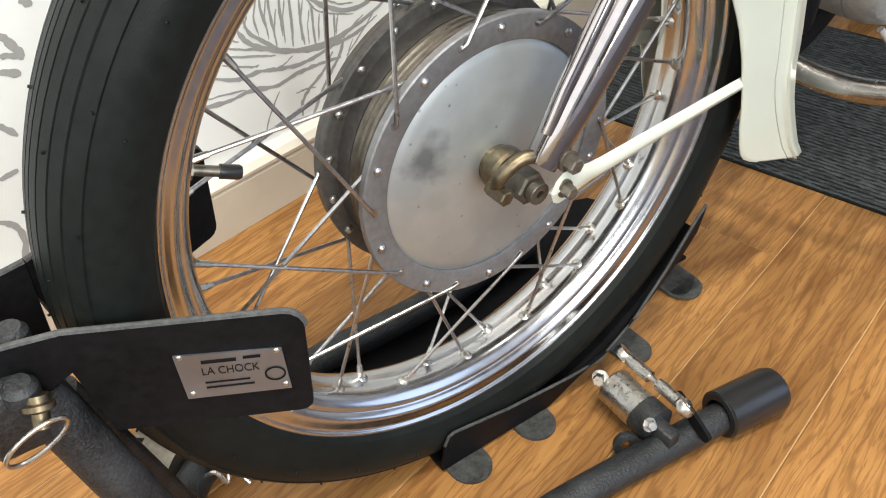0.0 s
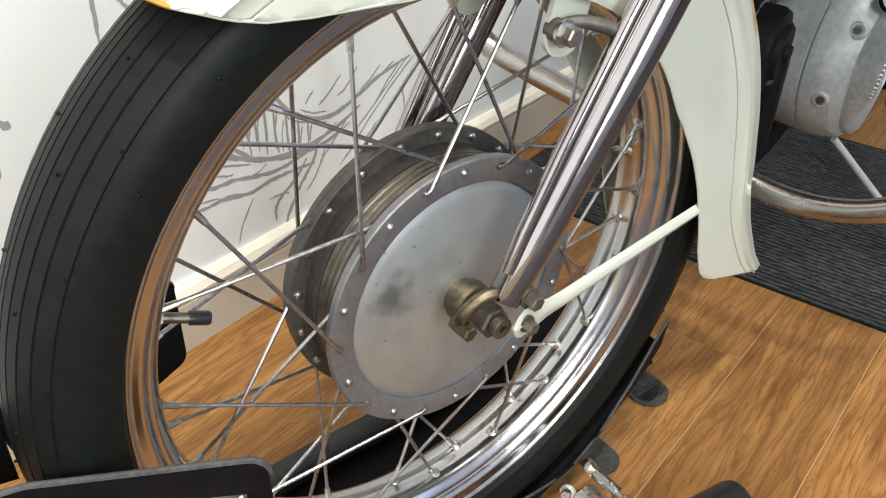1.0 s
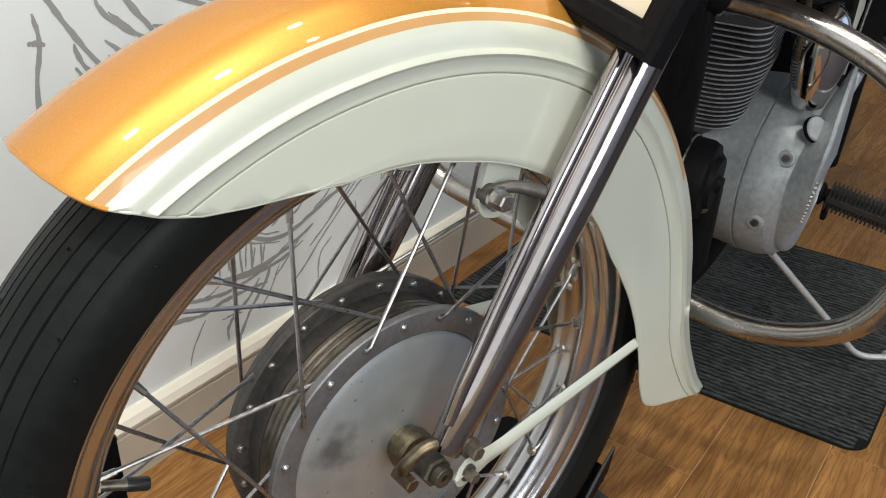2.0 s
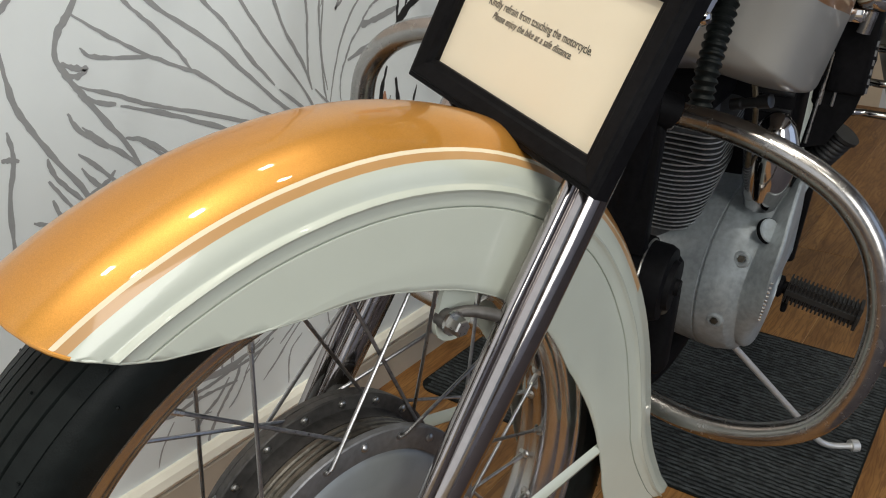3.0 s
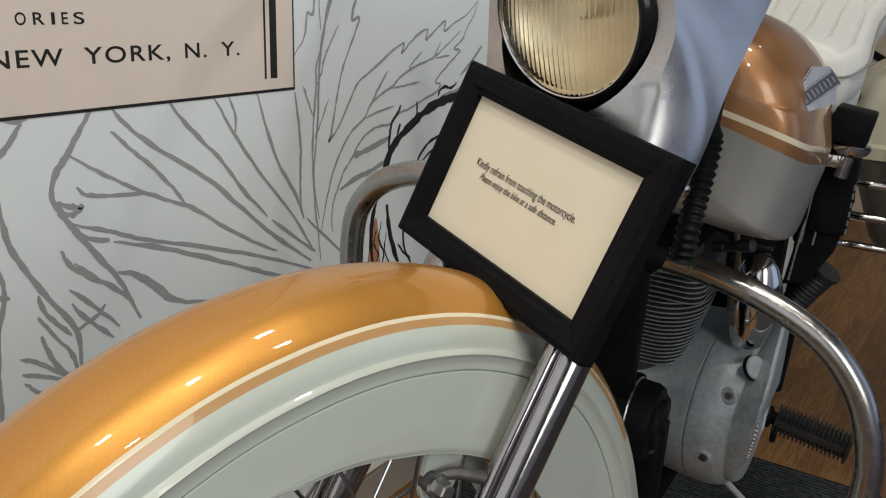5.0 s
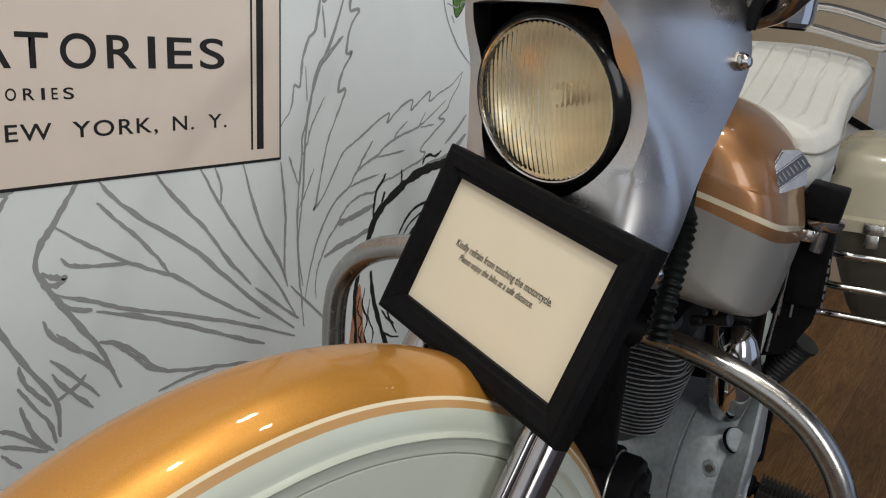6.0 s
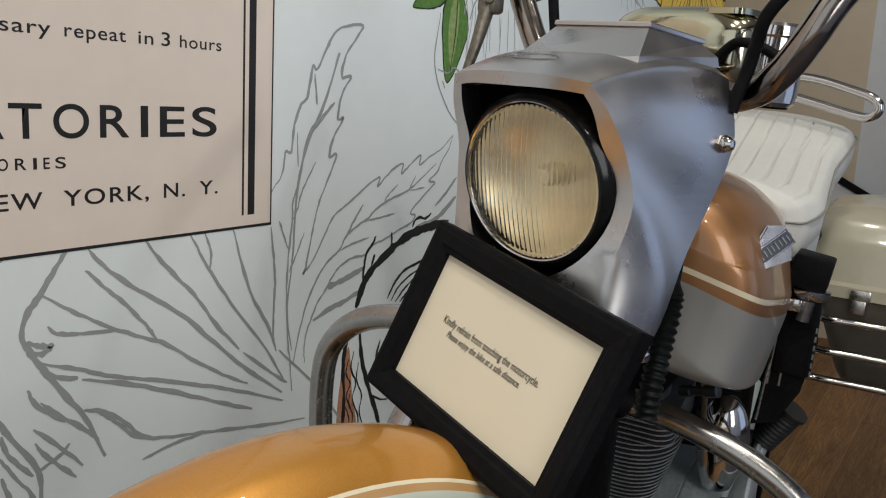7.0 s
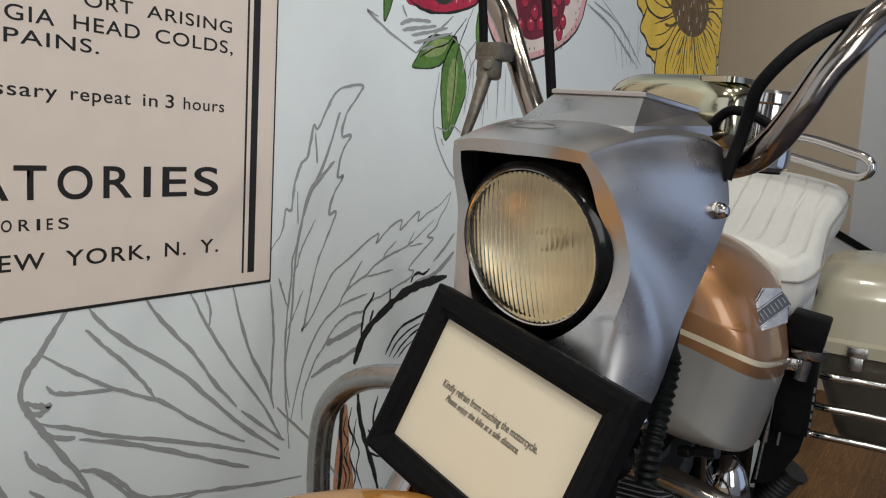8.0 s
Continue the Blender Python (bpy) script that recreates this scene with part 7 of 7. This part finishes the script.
stroke(M_LINE, 0.0026, [(-0.268, 0.154), (-0.29, 0.125), (-0.3, 0.1)])
stroke(M_LINE, 0.0026, [(-0.317, 0.237), (-0.335, 0.248), (-0.343, 0.257)])
stroke(M_LINE, 0.0026, [(-0.307, 0.25), (-0.302, 0.261), (-0.301, 0.273)])
stroke(M_LINE, 0.003, [(0.054, 0.251), (0.008, 0.224), (-0.038, 0.193), (-0.083, 0.157), (-0.111, 0.137)])
stroke(M_LINE, 0.003, [(0.039, 0.253), (-0.022, 0.213), (-0.074, 0.18)])
stroke(M_LINE, 0.003, [(0.028, 0.254), (-0.007, 0.229), (-0.037, 0.203)])
stroke(M_LINE, 0.003, [(0.009, 0.255), (-0.02, 0.244), (-0.049, 0.234)])
stroke(M_LINE, 0.003, [(0.026, 0.217), (0.03, 0.183), (0.035, 0.152)])
stroke(M_LINE, 0.003, [(-0.066, 0.269), (-0.088, 0.249), (-0.108, 0.241)])
stroke(M_LINE, 0.003, [(-0.099, 0.268), (-0.126, 0.248), (-0.143, 0.239)])
stroke(M_LINE, 0.003, [(-0.15, 0.262), (-0.159, 0.256), (-0.166, 0.248)])
stroke(M_LINE, 0.003, [(0.09, 0.245), (0.088, 0.228), (0.09, 0.214)])
stroke(M_LINE, 0.003, [(-0.028, 0.178), (-0.055, 0.156), (-0.062, 0.108)])
stroke(M_LINE, 0.003, [(-0.019, 0.26), (-0.041, 0.244), (-0.062, 0.236)])

stroke(M_LINE, 0.0036, [(0.133, 0.947), (0.116, 0.902), (0.096, 0.862), (0.077, 0.83), (0.063, 0.799), (0.056, 0.768), (0.044, 0.741), (0.043, 0.714), (0.038, 0.674), (0.035, 0.635), (0.036, 0.586), (0.039, 0.544), (0.044, 0.51), (0.049, 0.467)])
stroke(M_LINE, 0.0032, [(0.126, 0.877), (0.102, 0.858), (0.08, 0.833)])
stroke(M_LINE, 0.003, [(0.089, 0.794), (0.073, 0.771), (0.059, 0.748), (0.054, 0.732), (0.045, 0.716)])
stroke(M_LINE, 0.0026, [(0.083, 0.912), (0.088, 0.874)])
stroke(M_LINE, 0.0024, [(0.05, 0.835), (0.053, 0.788)])
stroke(M_LINE, 0.0036, [(0.099, 0.741), (0.09, 0.709), (0.081, 0.677), (0.073, 0.645), (0.068, 0.636), (0.09, 0.655), (0.114, 0.69), (0.132, 0.713), (0.153, 0.724), (0.183, 0.739), (0.217, 0.757), (0.241, 0.764), (0.236, 0.75), (0.268, 0.772), (0.301, 0.784), (0.299, 0.768), (0.322, 0.781), (0.351, 0.796), (0.35, 0.78), (0.38, 0.793), (0.414, 0.805), (0.449, 0.828)])
stroke(M_LINE, 0.003, [(0.018, 0.716), (0.027, 0.695), (0.037, 0.674)])
stroke(M_LINE, 0.003, [(0.068, 0.695), (0.054, 0.668), (0.038, 0.642)])
stroke(M_LINE, 0.0042, [(0.002, 0.71), (0.008, 0.67), (0.011, 0.638), (0.01, 0.599), (0.009, 0.559), (0.015, 0.535)])
stroke(M_LINE, 0.0038, [(0.051, 0.508), (0.061, 0.548), (0.075, 0.587), (0.093, 0.617), (0.116, 0.643), (0.147, 0.661), (0.162, 0.68), (0.193, 0.695), (0.214, 0.702), (0.234, 0.715), (0.271, 0.728), (0.318, 0.739), (0.349, 0.753), (0.399, 0.78)])
stroke(M_LINE, 0.0036, [(0.449, 0.828), (0.438, 0.806), (0.416, 0.782), (0.404, 0.766), (0.38, 0.751), (0.398, 0.747), (0.368, 0.729), (0.329, 0.703), (0.342, 0.696), (0.33, 0.684), (0.291, 0.674), (0.26, 0.665), (0.231, 0.659), (0.21, 0.646), (0.175, 0.644), (0.149, 0.635), (0.134, 0.624), (0.118, 0.605), (0.1, 0.587), (0.086, 0.564), (0.077, 0.545), (0.073, 0.524), (0.075, 0.503)])
stroke(M_LINE, 0.0028, [(0.29, 0.75), (0.263, 0.734), (0.256, 0.725)])
stroke(M_LINE, 0.0028, [(0.34, 0.763), (0.321, 0.739)])
stroke(M_LINE, 0.0028, [(0.367, 0.741), (0.326, 0.739)])
stroke(M_LINE, 0.0044, [(0.201, 0.725), (0.179, 0.701), (0.16, 0.676)])
stroke(M_LINE, 0.003, [(0.284, 0.704), (0.25, 0.701), (0.211, 0.699)])
stroke(M_LINE, 0.003, [(0.218, 0.672), (0.174, 0.666), (0.15, 0.66)])
stroke(M_LINE, 0.009, [(0.211, 0.626), (0.17, 0.616), (0.137, 0.61), (0.121, 0.608)])
stroke(M_LINE, 0.008, [(0.201, 0.59), (0.165, 0.58), (0.132, 0.575), (0.091, 0.563)])
stroke(M_LINE, 0.009, [(0.469, 0.719), (0.425, 0.692), (0.39, 0.68), (0.347, 0.676)])
stroke(M_LINE, 0.006, [(0.468, 0.753), (0.44, 0.731), (0.402, 0.707)])
stroke(M_INK, 0.0185, [(0.449, 0.676), (0.4, 0.673), (0.356, 0.669), (0.324, 0.663), (0.292, 0.652), (0.27, 0.641), (0.24, 0.626), (0.219, 0.611), (0.206, 0.595), (0.196, 0.574), (0.191, 0.564)])
stroke(M_INK, 0.0065, [(0.206, 0.6), (0.208, 0.626), (0.214, 0.648), (0.228, 0.66), (0.236, 0.672)])
stroke(M_INK, 0.006, [(0.222, 0.615), (0.23, 0.632), (0.235, 0.643)])
stroke(M_INK, 0.0055, [(0.279, 0.655), (0.278, 0.674)])
stroke(M_INK, 0.0055, [(0.336, 0.676), (0.343, 0.687), (0.358, 0.691), (0.375, 0.688), (0.392, 0.695)])
stroke(M_INK, 0.006, [(0.272, 0.565), (0.292, 0.588), (0.32, 0.606), (0.353, 0.612), (0.395, 0.62)])
stroke(M_INK, 0.0045, [(0.283, 0.559), (0.302, 0.579), (0.331, 0.593), (0.37, 0.603)])
stroke(M_INK, 0.0045, [(0.295, 0.555), (0.316, 0.571), (0.345, 0.586), (0.366, 0.593)])
stroke(M_INK, 0.004, [(0.309, 0.553), (0.326, 0.565), (0.349, 0.575)])
stroke(M_LINE, 0.0046, [(0.078, 0.418), (-0.005, 0.432), (-0.069, 0.446), (-0.117, 0.456), (-0.163, 0.465), (-0.212, 0.48), (-0.24, 0.504), (-0.262, 0.524), (-0.28, 0.532)])
stroke(M_LINE, 0.004, [(-0.117, 0.455), (-0.154, 0.456), (-0.185, 0.454), (-0.208, 0.45)])

stroke(M_LINE, 0.006, [(0.273, 1.092), (0.306, 1.103), (0.358, 1.108)])
stroke(M_LINE, 0.006, [(0.28, 1.084), (0.323, 1.093), (0.375, 1.103)])
stroke(M_LINE, 0.0055, [(0.305, 1.079), (0.348, 1.089), (0.41, 1.105)])
stroke(M_LINE, 0.005, [(0.312, 1.068), (0.36, 1.08), (0.425, 1.099)])
stroke(M_LINE, 0.004, [(0.334, 1.06), (0.371, 1.07)])
stroke(M_LINE, 0.004, [(0.29, 1.105), (0.277, 1.121)])
stroke(M_LINE, 0.002, [(0.47, 1.06), (0.48, 1.017), (0.477, 0.962)])
stroke(M_LINE, 0.002, [(0.502, 1.053), (0.503, 1.004)])
stroke(M_LINE, 0.0018, [(0.527, 1.041), (0.54, 0.966)])
stroke(M_LINE, 0.0018, [(0.555, 1.034), (0.56, 0.977)])
stroke(M_LINE, 0.0018, [(0.59, 1.047), (0.597, 0.99)])
stroke(M_LINE, 0.0018, [(0.622, 1.061), (0.627, 0.981)])
stroke(M_LINE, 0.0018, [(0.645, 1.069), (0.658, 0.972)])
stroke(M_LINE, 0.0018, [(0.675, 1.056), (0.687, 1.002)])
stroke(M_LINE, 0.004, [(0.511, 1.099), (0.475, 1.065), (0.465, 1.035)])
stroke(M_LINE, 0.0035, [(0.523, 1.081), (0.496, 1.053), (0.485, 1.027)])
stroke(M_LINE, 0.005, [(0.981, 1.237), (1.102, 1.215), (1.201, 1.178), (1.287, 1.141)])
stroke(M_LINE, 0.0045, [(1.018, 1.248), (1.154, 1.225), (1.257, 1.185), (1.299, 1.159)])
stroke(M_LINE, 0.002, [(1.188, 1.201), (1.22, 1.12)])
stroke(M_LINE, 0.002, [(1.239, 1.214), (1.274, 1.128)])
stroke(M_LINE, 0.002, [(1.305, 1.244), (1.314, 1.147)])
stroke(M_LINE, 0.002, [(1.138, 1.214), (1.181, 1.125)])
stroke(M_LINE, 0.003, [(0.391, 0.938), (0.423, 0.933), (0.441, 0.943), (0.47, 0.932)])
stroke(M_LINE, 0.003, [(0.406, 0.92), (0.415, 0.907)])

stroke(M_LINE, 0.004, [(-0.274, 0.3), (-0.28, 0.274), (-0.275, 0.24)])
stroke(M_LINE, 0.004, [(-0.259, 0.305), (-0.267, 0.27), (-0.264, 0.23)])
stroke(M_LINE, 0.004, [(-0.247, 0.295), (-0.251, 0.258), (-0.251, 0.222)])
stroke(M_LINE, 0.004, [(-0.233, 0.287), (-0.235, 0.256), (-0.236, 0.212)])
stroke(M_LINE, 0.004, [(-0.22, 0.261), (-0.221, 0.228), (-0.218, 0.199)])
stroke(M_LINE, 0.004, [(-0.201, 0.248), (-0.201, 0.214), (-0.2, 0.192)])
stroke(M_LINE, 0.004, [(-0.181, 0.234), (-0.182, 0.207), (-0.183, 0.182)])
stroke(M_LINE, 0.004, [(-0.164, 0.222), (-0.167, 0.18)])
stroke(M_LINE, 0.0062, [(-0.228, 0.302), (-0.217, 0.28), (-0.2, 0.254), (-0.172, 0.233), (-0.137, 0.219), (-0.103, 0.219), (-0.062, 0.231), (-0.02, 0.243), (0.045, 0.254)])
stroke(M_LINE, 0.0062, [(-0.319, 0.256), (-0.308, 0.236), (-0.28, 0.216), (-0.234, 0.197), (-0.173, 0.189), (-0.115, 0.197), (-0.064, 0.213)])

# pomegranate, leaves and sunflower in colour
blob(M_RED, [(0.282, 1.138), (0.323, 1.125), (0.381, 1.125), (0.452, 1.141), (0.508, 1.169), (0.50, 1.24), (0.40, 1.29), (0.30, 1.24)], outline=0.006)
blob(M_PINK, [(0.516, 1.19), (0.542, 1.135), (0.590, 1.095), (0.684, 1.080), (0.808, 1.111), (0.914, 1.160), (0.965, 1.222), (0.957, 1.30), (0.75, 1.38), (0.56, 1.30)], outline=0.006)
RIND = [(0.516, 1.19), (0.542, 1.135), (0.590, 1.095), (0.684, 1.080), (0.808, 1.111), (0.914, 1.160), (0.965, 1.222), (0.957, 1.30), (0.75, 1.38), (0.56, 1.30)]
blob(M_FLESH, [(0.73 + 0.90 * (x - 0.73), 1.215 + 0.88 * (z - 1.215)) for x, z in RIND], y=-0.0010)
blob(M_WINE, [(0.665, 1.15), (0.695, 1.125), (0.76, 1.135), (0.85, 1.18), (0.86, 1.28), (0.70, 1.30), (0.64, 1.22)], y=-0.0012)
for k in range(20):
    sx, sz = 0.668 + 0.044 * (k % 5) + 0.014 * (k // 5), 1.146 + 0.034 * (k // 5) + 0.009 * (k % 3)
    blob(M_RED, [(sx - 0.017, sz), (sx - 0.006, sz - 0.015), (sx + 0.012, sz - 0.010), (sx + 0.016, sz + 0.006), (sx, sz + 0.016)], y=-0.0015, outline=0.0022)
    stroke(M_PINK, 0.005, [(sx - 0.004, sz + 0.004), (sx + 0.003, sz + 0.008)], -0.0018)
for k in range(30):
    a = radians(180 + 6.3 * k)
    f = 0.93 - 0.10 * ((k * 7) % 5) / 5
    stroke(M_INK, 0.004, [(0.74 + 0.215 * f * math.cos(a), 1.225 + 0.135 * f * math.sin(a)), (0.742 + 0.215 * f * math.cos(a), 1.231 + 0.135 * f * math.sin(a))], -0.0016)
for k in range(9):
    x0 = 0.30 + 0.022 * k
    stroke(M_WINE if k % 2 else M_PINK, 0.006, [(x0, 1.150 + 0.004 * (k % 3)), (x0 + 0.012, 1.19), (x0 + 0.030, 1.235)], -0.0012)
blob(M_LEAF, [(0.311, 1.029), (0.329, 1.054), (0.351, 1.080), (0.385, 1.090), (0.440, 1.093), (0.422, 1.075), (0.401, 1.047), (0.364, 1.033)], outline=0.0035)
blob(M_LEAF, [(0.441, 1.091), (0.478, 1.027), (0.474, 0.988), (0.423, 0.916), (0.403, 0.973), (0.399, 1.029), (0.414, 1.064)], outline=0.0035)
blob(M_LEAF, [(0.510, 1.150), (0.504, 1.110), (0.522, 1.060), (0.543, 1.095), (0.541, 1.145)], outline=0.003)
blob(M_LEAF, [(0.228, 1.135), (0.255, 1.14), (0.233, 1.090)], outline=0.003)
blob(M_LEAF_PALE, [(0.345, 1.052), (0.372, 1.080), (0.415, 1.084), (0.392, 1.058)], y=-0.0009)
blob(M_LEAF_PALE, [(0.430, 0.945), (0.418, 1.000), (0.428, 1.052), (0.448, 1.050), (0.446, 0.990)], y=-0.0009)
stroke(M_INK, 0.003, [(0.330, 1.048), (0.370, 1.066), (0.415, 1.082), (0.470, 1.130)])
stroke(M_INK, 0.003, [(0.428, 0.930), (0.440, 1.000), (0.446, 1.070), (0.490, 1.150)])
for k in range(17):
    a = radians(150 + 14 * (k * 5 % 17))
    cx, cz = 1.72, 1.345
    grow = 1.0 + 0.16 * noise.noise(Vector((k * 3.7, 1.3, 0)))
    d = Vector((math.cos(a) * 1.42, math.sin(a) * 0.82)) * grow
    s = Vector((-d.y, d.x)).normalized() * (0.056 + 0.010 * (k % 3))
    at = lambda f, g=0.0: (min(MURAL_END - 0.006, cx + d.x * f + s.x * g), cz + d.y * f + s.y * g)
    lay = -0.0006 - 0.00009 * k
    blob(M_YELLOW, [at(0.08, 0.25), at(0.17, 0.9), at(0.25, 0.85), at(0.285, 0.35), at(0.31, 0.0), at(0.28, -0.45), at(0.24, -0.9), at(0.16, -0.85), at(0.08, -0.25)], y=lay, outline=0.0085)
    for g in (-0.45, 0.05, 0.5):
        stroke(M_INK, 0.0045, [at(0.10, g * 0.6), at(0.17, g), at(0.23, g * 0.9)], lay - 0.00005)
    stroke(M_BROWN, 0.012, [at(0.09, 0.3), at(0.13, 0.35), at(0.17, 0.2)], lay - 0.00003)
blob(M_BROWN, [(1.72 + 0.185 * math.cos(radians(a)), 1.355 + 0.090 * math.sin(radians(a))) for a in range(0, 360, 40)], y=-0.0021)
for k in range(60):
    a, f = radians(k * 137.5), 0.165 * math.sqrt(k / 60)
    sx, sz = 1.72 + 1.05 * f * math.cos(a), 1.355 + 0.52 * f * math.sin(a)
    stroke(M_INK if k % 3 else M_FLESH, 0.006, [(sx, sz - 0.008), (sx + 0.002, sz), (sx, sz + 0.008)], -0.00225 - 0.00001 * k)
blob(M_RUST, [(0.175, 0.504), (0.159, 0.453), (0.152, 0.385), (0.160, 0.33), (0.201, 0.33), (0.201, 0.376), (0.188, 0.427), (0.183, 0.475)])


def printed_label():
    """Old apothecary label printed on the mural."""
    def patch(name, x0, z0, x1, z1, y, material, label=""):
        y = y * PRINT
        bm = bmesh.new()
        bm.faces.new([bm.verts.new(p) for p in ((x0, y, z0), (x1, y, z0), (x1, y, z1), (x0, y, z1))])
        return part(name, bm, material, wall_mural, label, smooth=False)
    patch("printed_label", -1.15, 0.714, 0.0, 1.62, -0.0018, M_POSTER, "pale pink printed label with black lettering")
    patch("label_border", -1.15, 0.7130, 0.0018, 0.7165, -0.0022, M_INK)
    patch("label_border", -0.0008, 0.7165, 0.0018, 1.62, -0.0022, M_INK)
    patch("label_stripe", -0.0520, 0.7300, -0.0485, 1.60, -0.0022, M_INK)
    patch("label_stripe", -0.0418, 0.7300, -0.0298, 1.60, -0.0022, M_INK)
    M = Matrix(((1, 0, 0, 0), (0, 0, -1, -0.0026 * PRINT), (0, 1, 0, 0), (0, 0, 0, 1)))
    big = [("A", -0.405, -0.364), ("T", -0.359, -0.324), ("O", -0.312, -0.271), ("R", -0.258, -0.221), ("I", -0.206, -0.196), ("E", -0.180, -0.144), ("S", -0.133, -0.095)]
    small = [("O", -0.372, -0.361), ("R", -0.354, -0.342), ("I", -0.335, -0.331), ("E", -0.324, -0.317), ("S", -0.311, -0.299)]
    town = [("NEW", -0.402, -0.326), ("YORK,", -0.303, -0.196), ("N.", -0.175, -0.144), ("Y.", -0.122, -0.093)]
    lines = [(a, b, c, 0.832, 0.0345, 1.0, 0.010) for a, b, c in big] + [(a, b, c, 0.801, 0.0115, 1.0, 0.012) for a, b, c in small] + [(a, b, c, 0.7615, 0.0165, 1.15, 0.010) for a, b, c in town]
    lines += [("ssary", -0.378, -0.312, 0.9335, 0.0140, 1.1, 0.006), ("repeat", -0.297, -0.224, 0.9335, 0.0140, 1.1, 0.006), ("in", -0.208, -0.188, 0.9335, 0.0140, 1.1, 0.006), ("3", -0.177, -0.165, 0.9335, 0.0150, 1.1, 0.006),
              ("hours", -0.151, -0.088, 0.9335, 0.0140, 1.1, 0.006), ("GIA", -0.367, -0.315, 1.005, 0.0150, 1.1, 0.006), ("HEAD", -0.294, -0.213, 1.005, 0.0150, 1.1, 0.006), ("COLDS,", -0.192, -0.076, 1.005, 0.0150, 1.1, 0.006),
              ("ORT", -0.282, -0.222, 1.030, 0.0140, 1.1, 0.006), ("ARISING", -0.204, -0.078, 1.030, 0.0140, 1.1, 0.006), ("PAINS.", -0.368, -0.264, 0.9835, 0.0140, 1.1, 0.006)]
    for text, x0, x1, z, h, sp, wt in lines:
        lettering(text, M, x0, x1, z, h, M_INK, wall_mural, "label_lettering", 0, sp, wt)


printed_label()

# ---- floor planks ----


def planks():
    W, LN, x_min, x_max = 0.130, 1.22, -2.6, 2.9
    cache = {}
    for r in range(18):
        ya = -0.045 - W * r
        yb = ya - W
        ya = 0.0 if r == 0 else ya
        off = (0.53 * r + 0.06 + 0.62) % LN
        x = x_min - off
        while x < x_max:
            xa, xb = max(x, x_min), min(x + LN, x_max)
            x += LN
            if xb - xa < 0.05:
                continue
            key = (round(xb - xa, 3), round(ya - yb, 3))
            if key not in cache:
                bm = bmesh.new()
                lx, ly, g = (xb - xa) / 2, (ya - yb) / 2, 0.0007
                top = [(-lx + g, -ly + g), (lx - g, -ly + g), (lx - g, ly - g), (-lx + g, ly - g)]
                b = 0.0009
                rows_ = [[(px, py, -0.004) for px, py in top], [(px, py, -0.0007) for px, py in top], [(px - b * (1 if px > 0 else -1), py - b * (1 if py > 0 else -1), 0) for px, py in top]]
                loft(bm, rows_, close_rows=True)
                bm.faces.new([v for v in list(bm.verts)[8:12]])
                cache[key] = mesh_of(bm, "plank", M_WOOD, False)
            ob = new("plank", cache[key])
            ob.parent = floor
            ob.matrix_parent_inverse = floor.matrix_basis.inverted()
            ob.location = ((xa + xb) / 2, (ya + yb) / 2, 0)


planks()
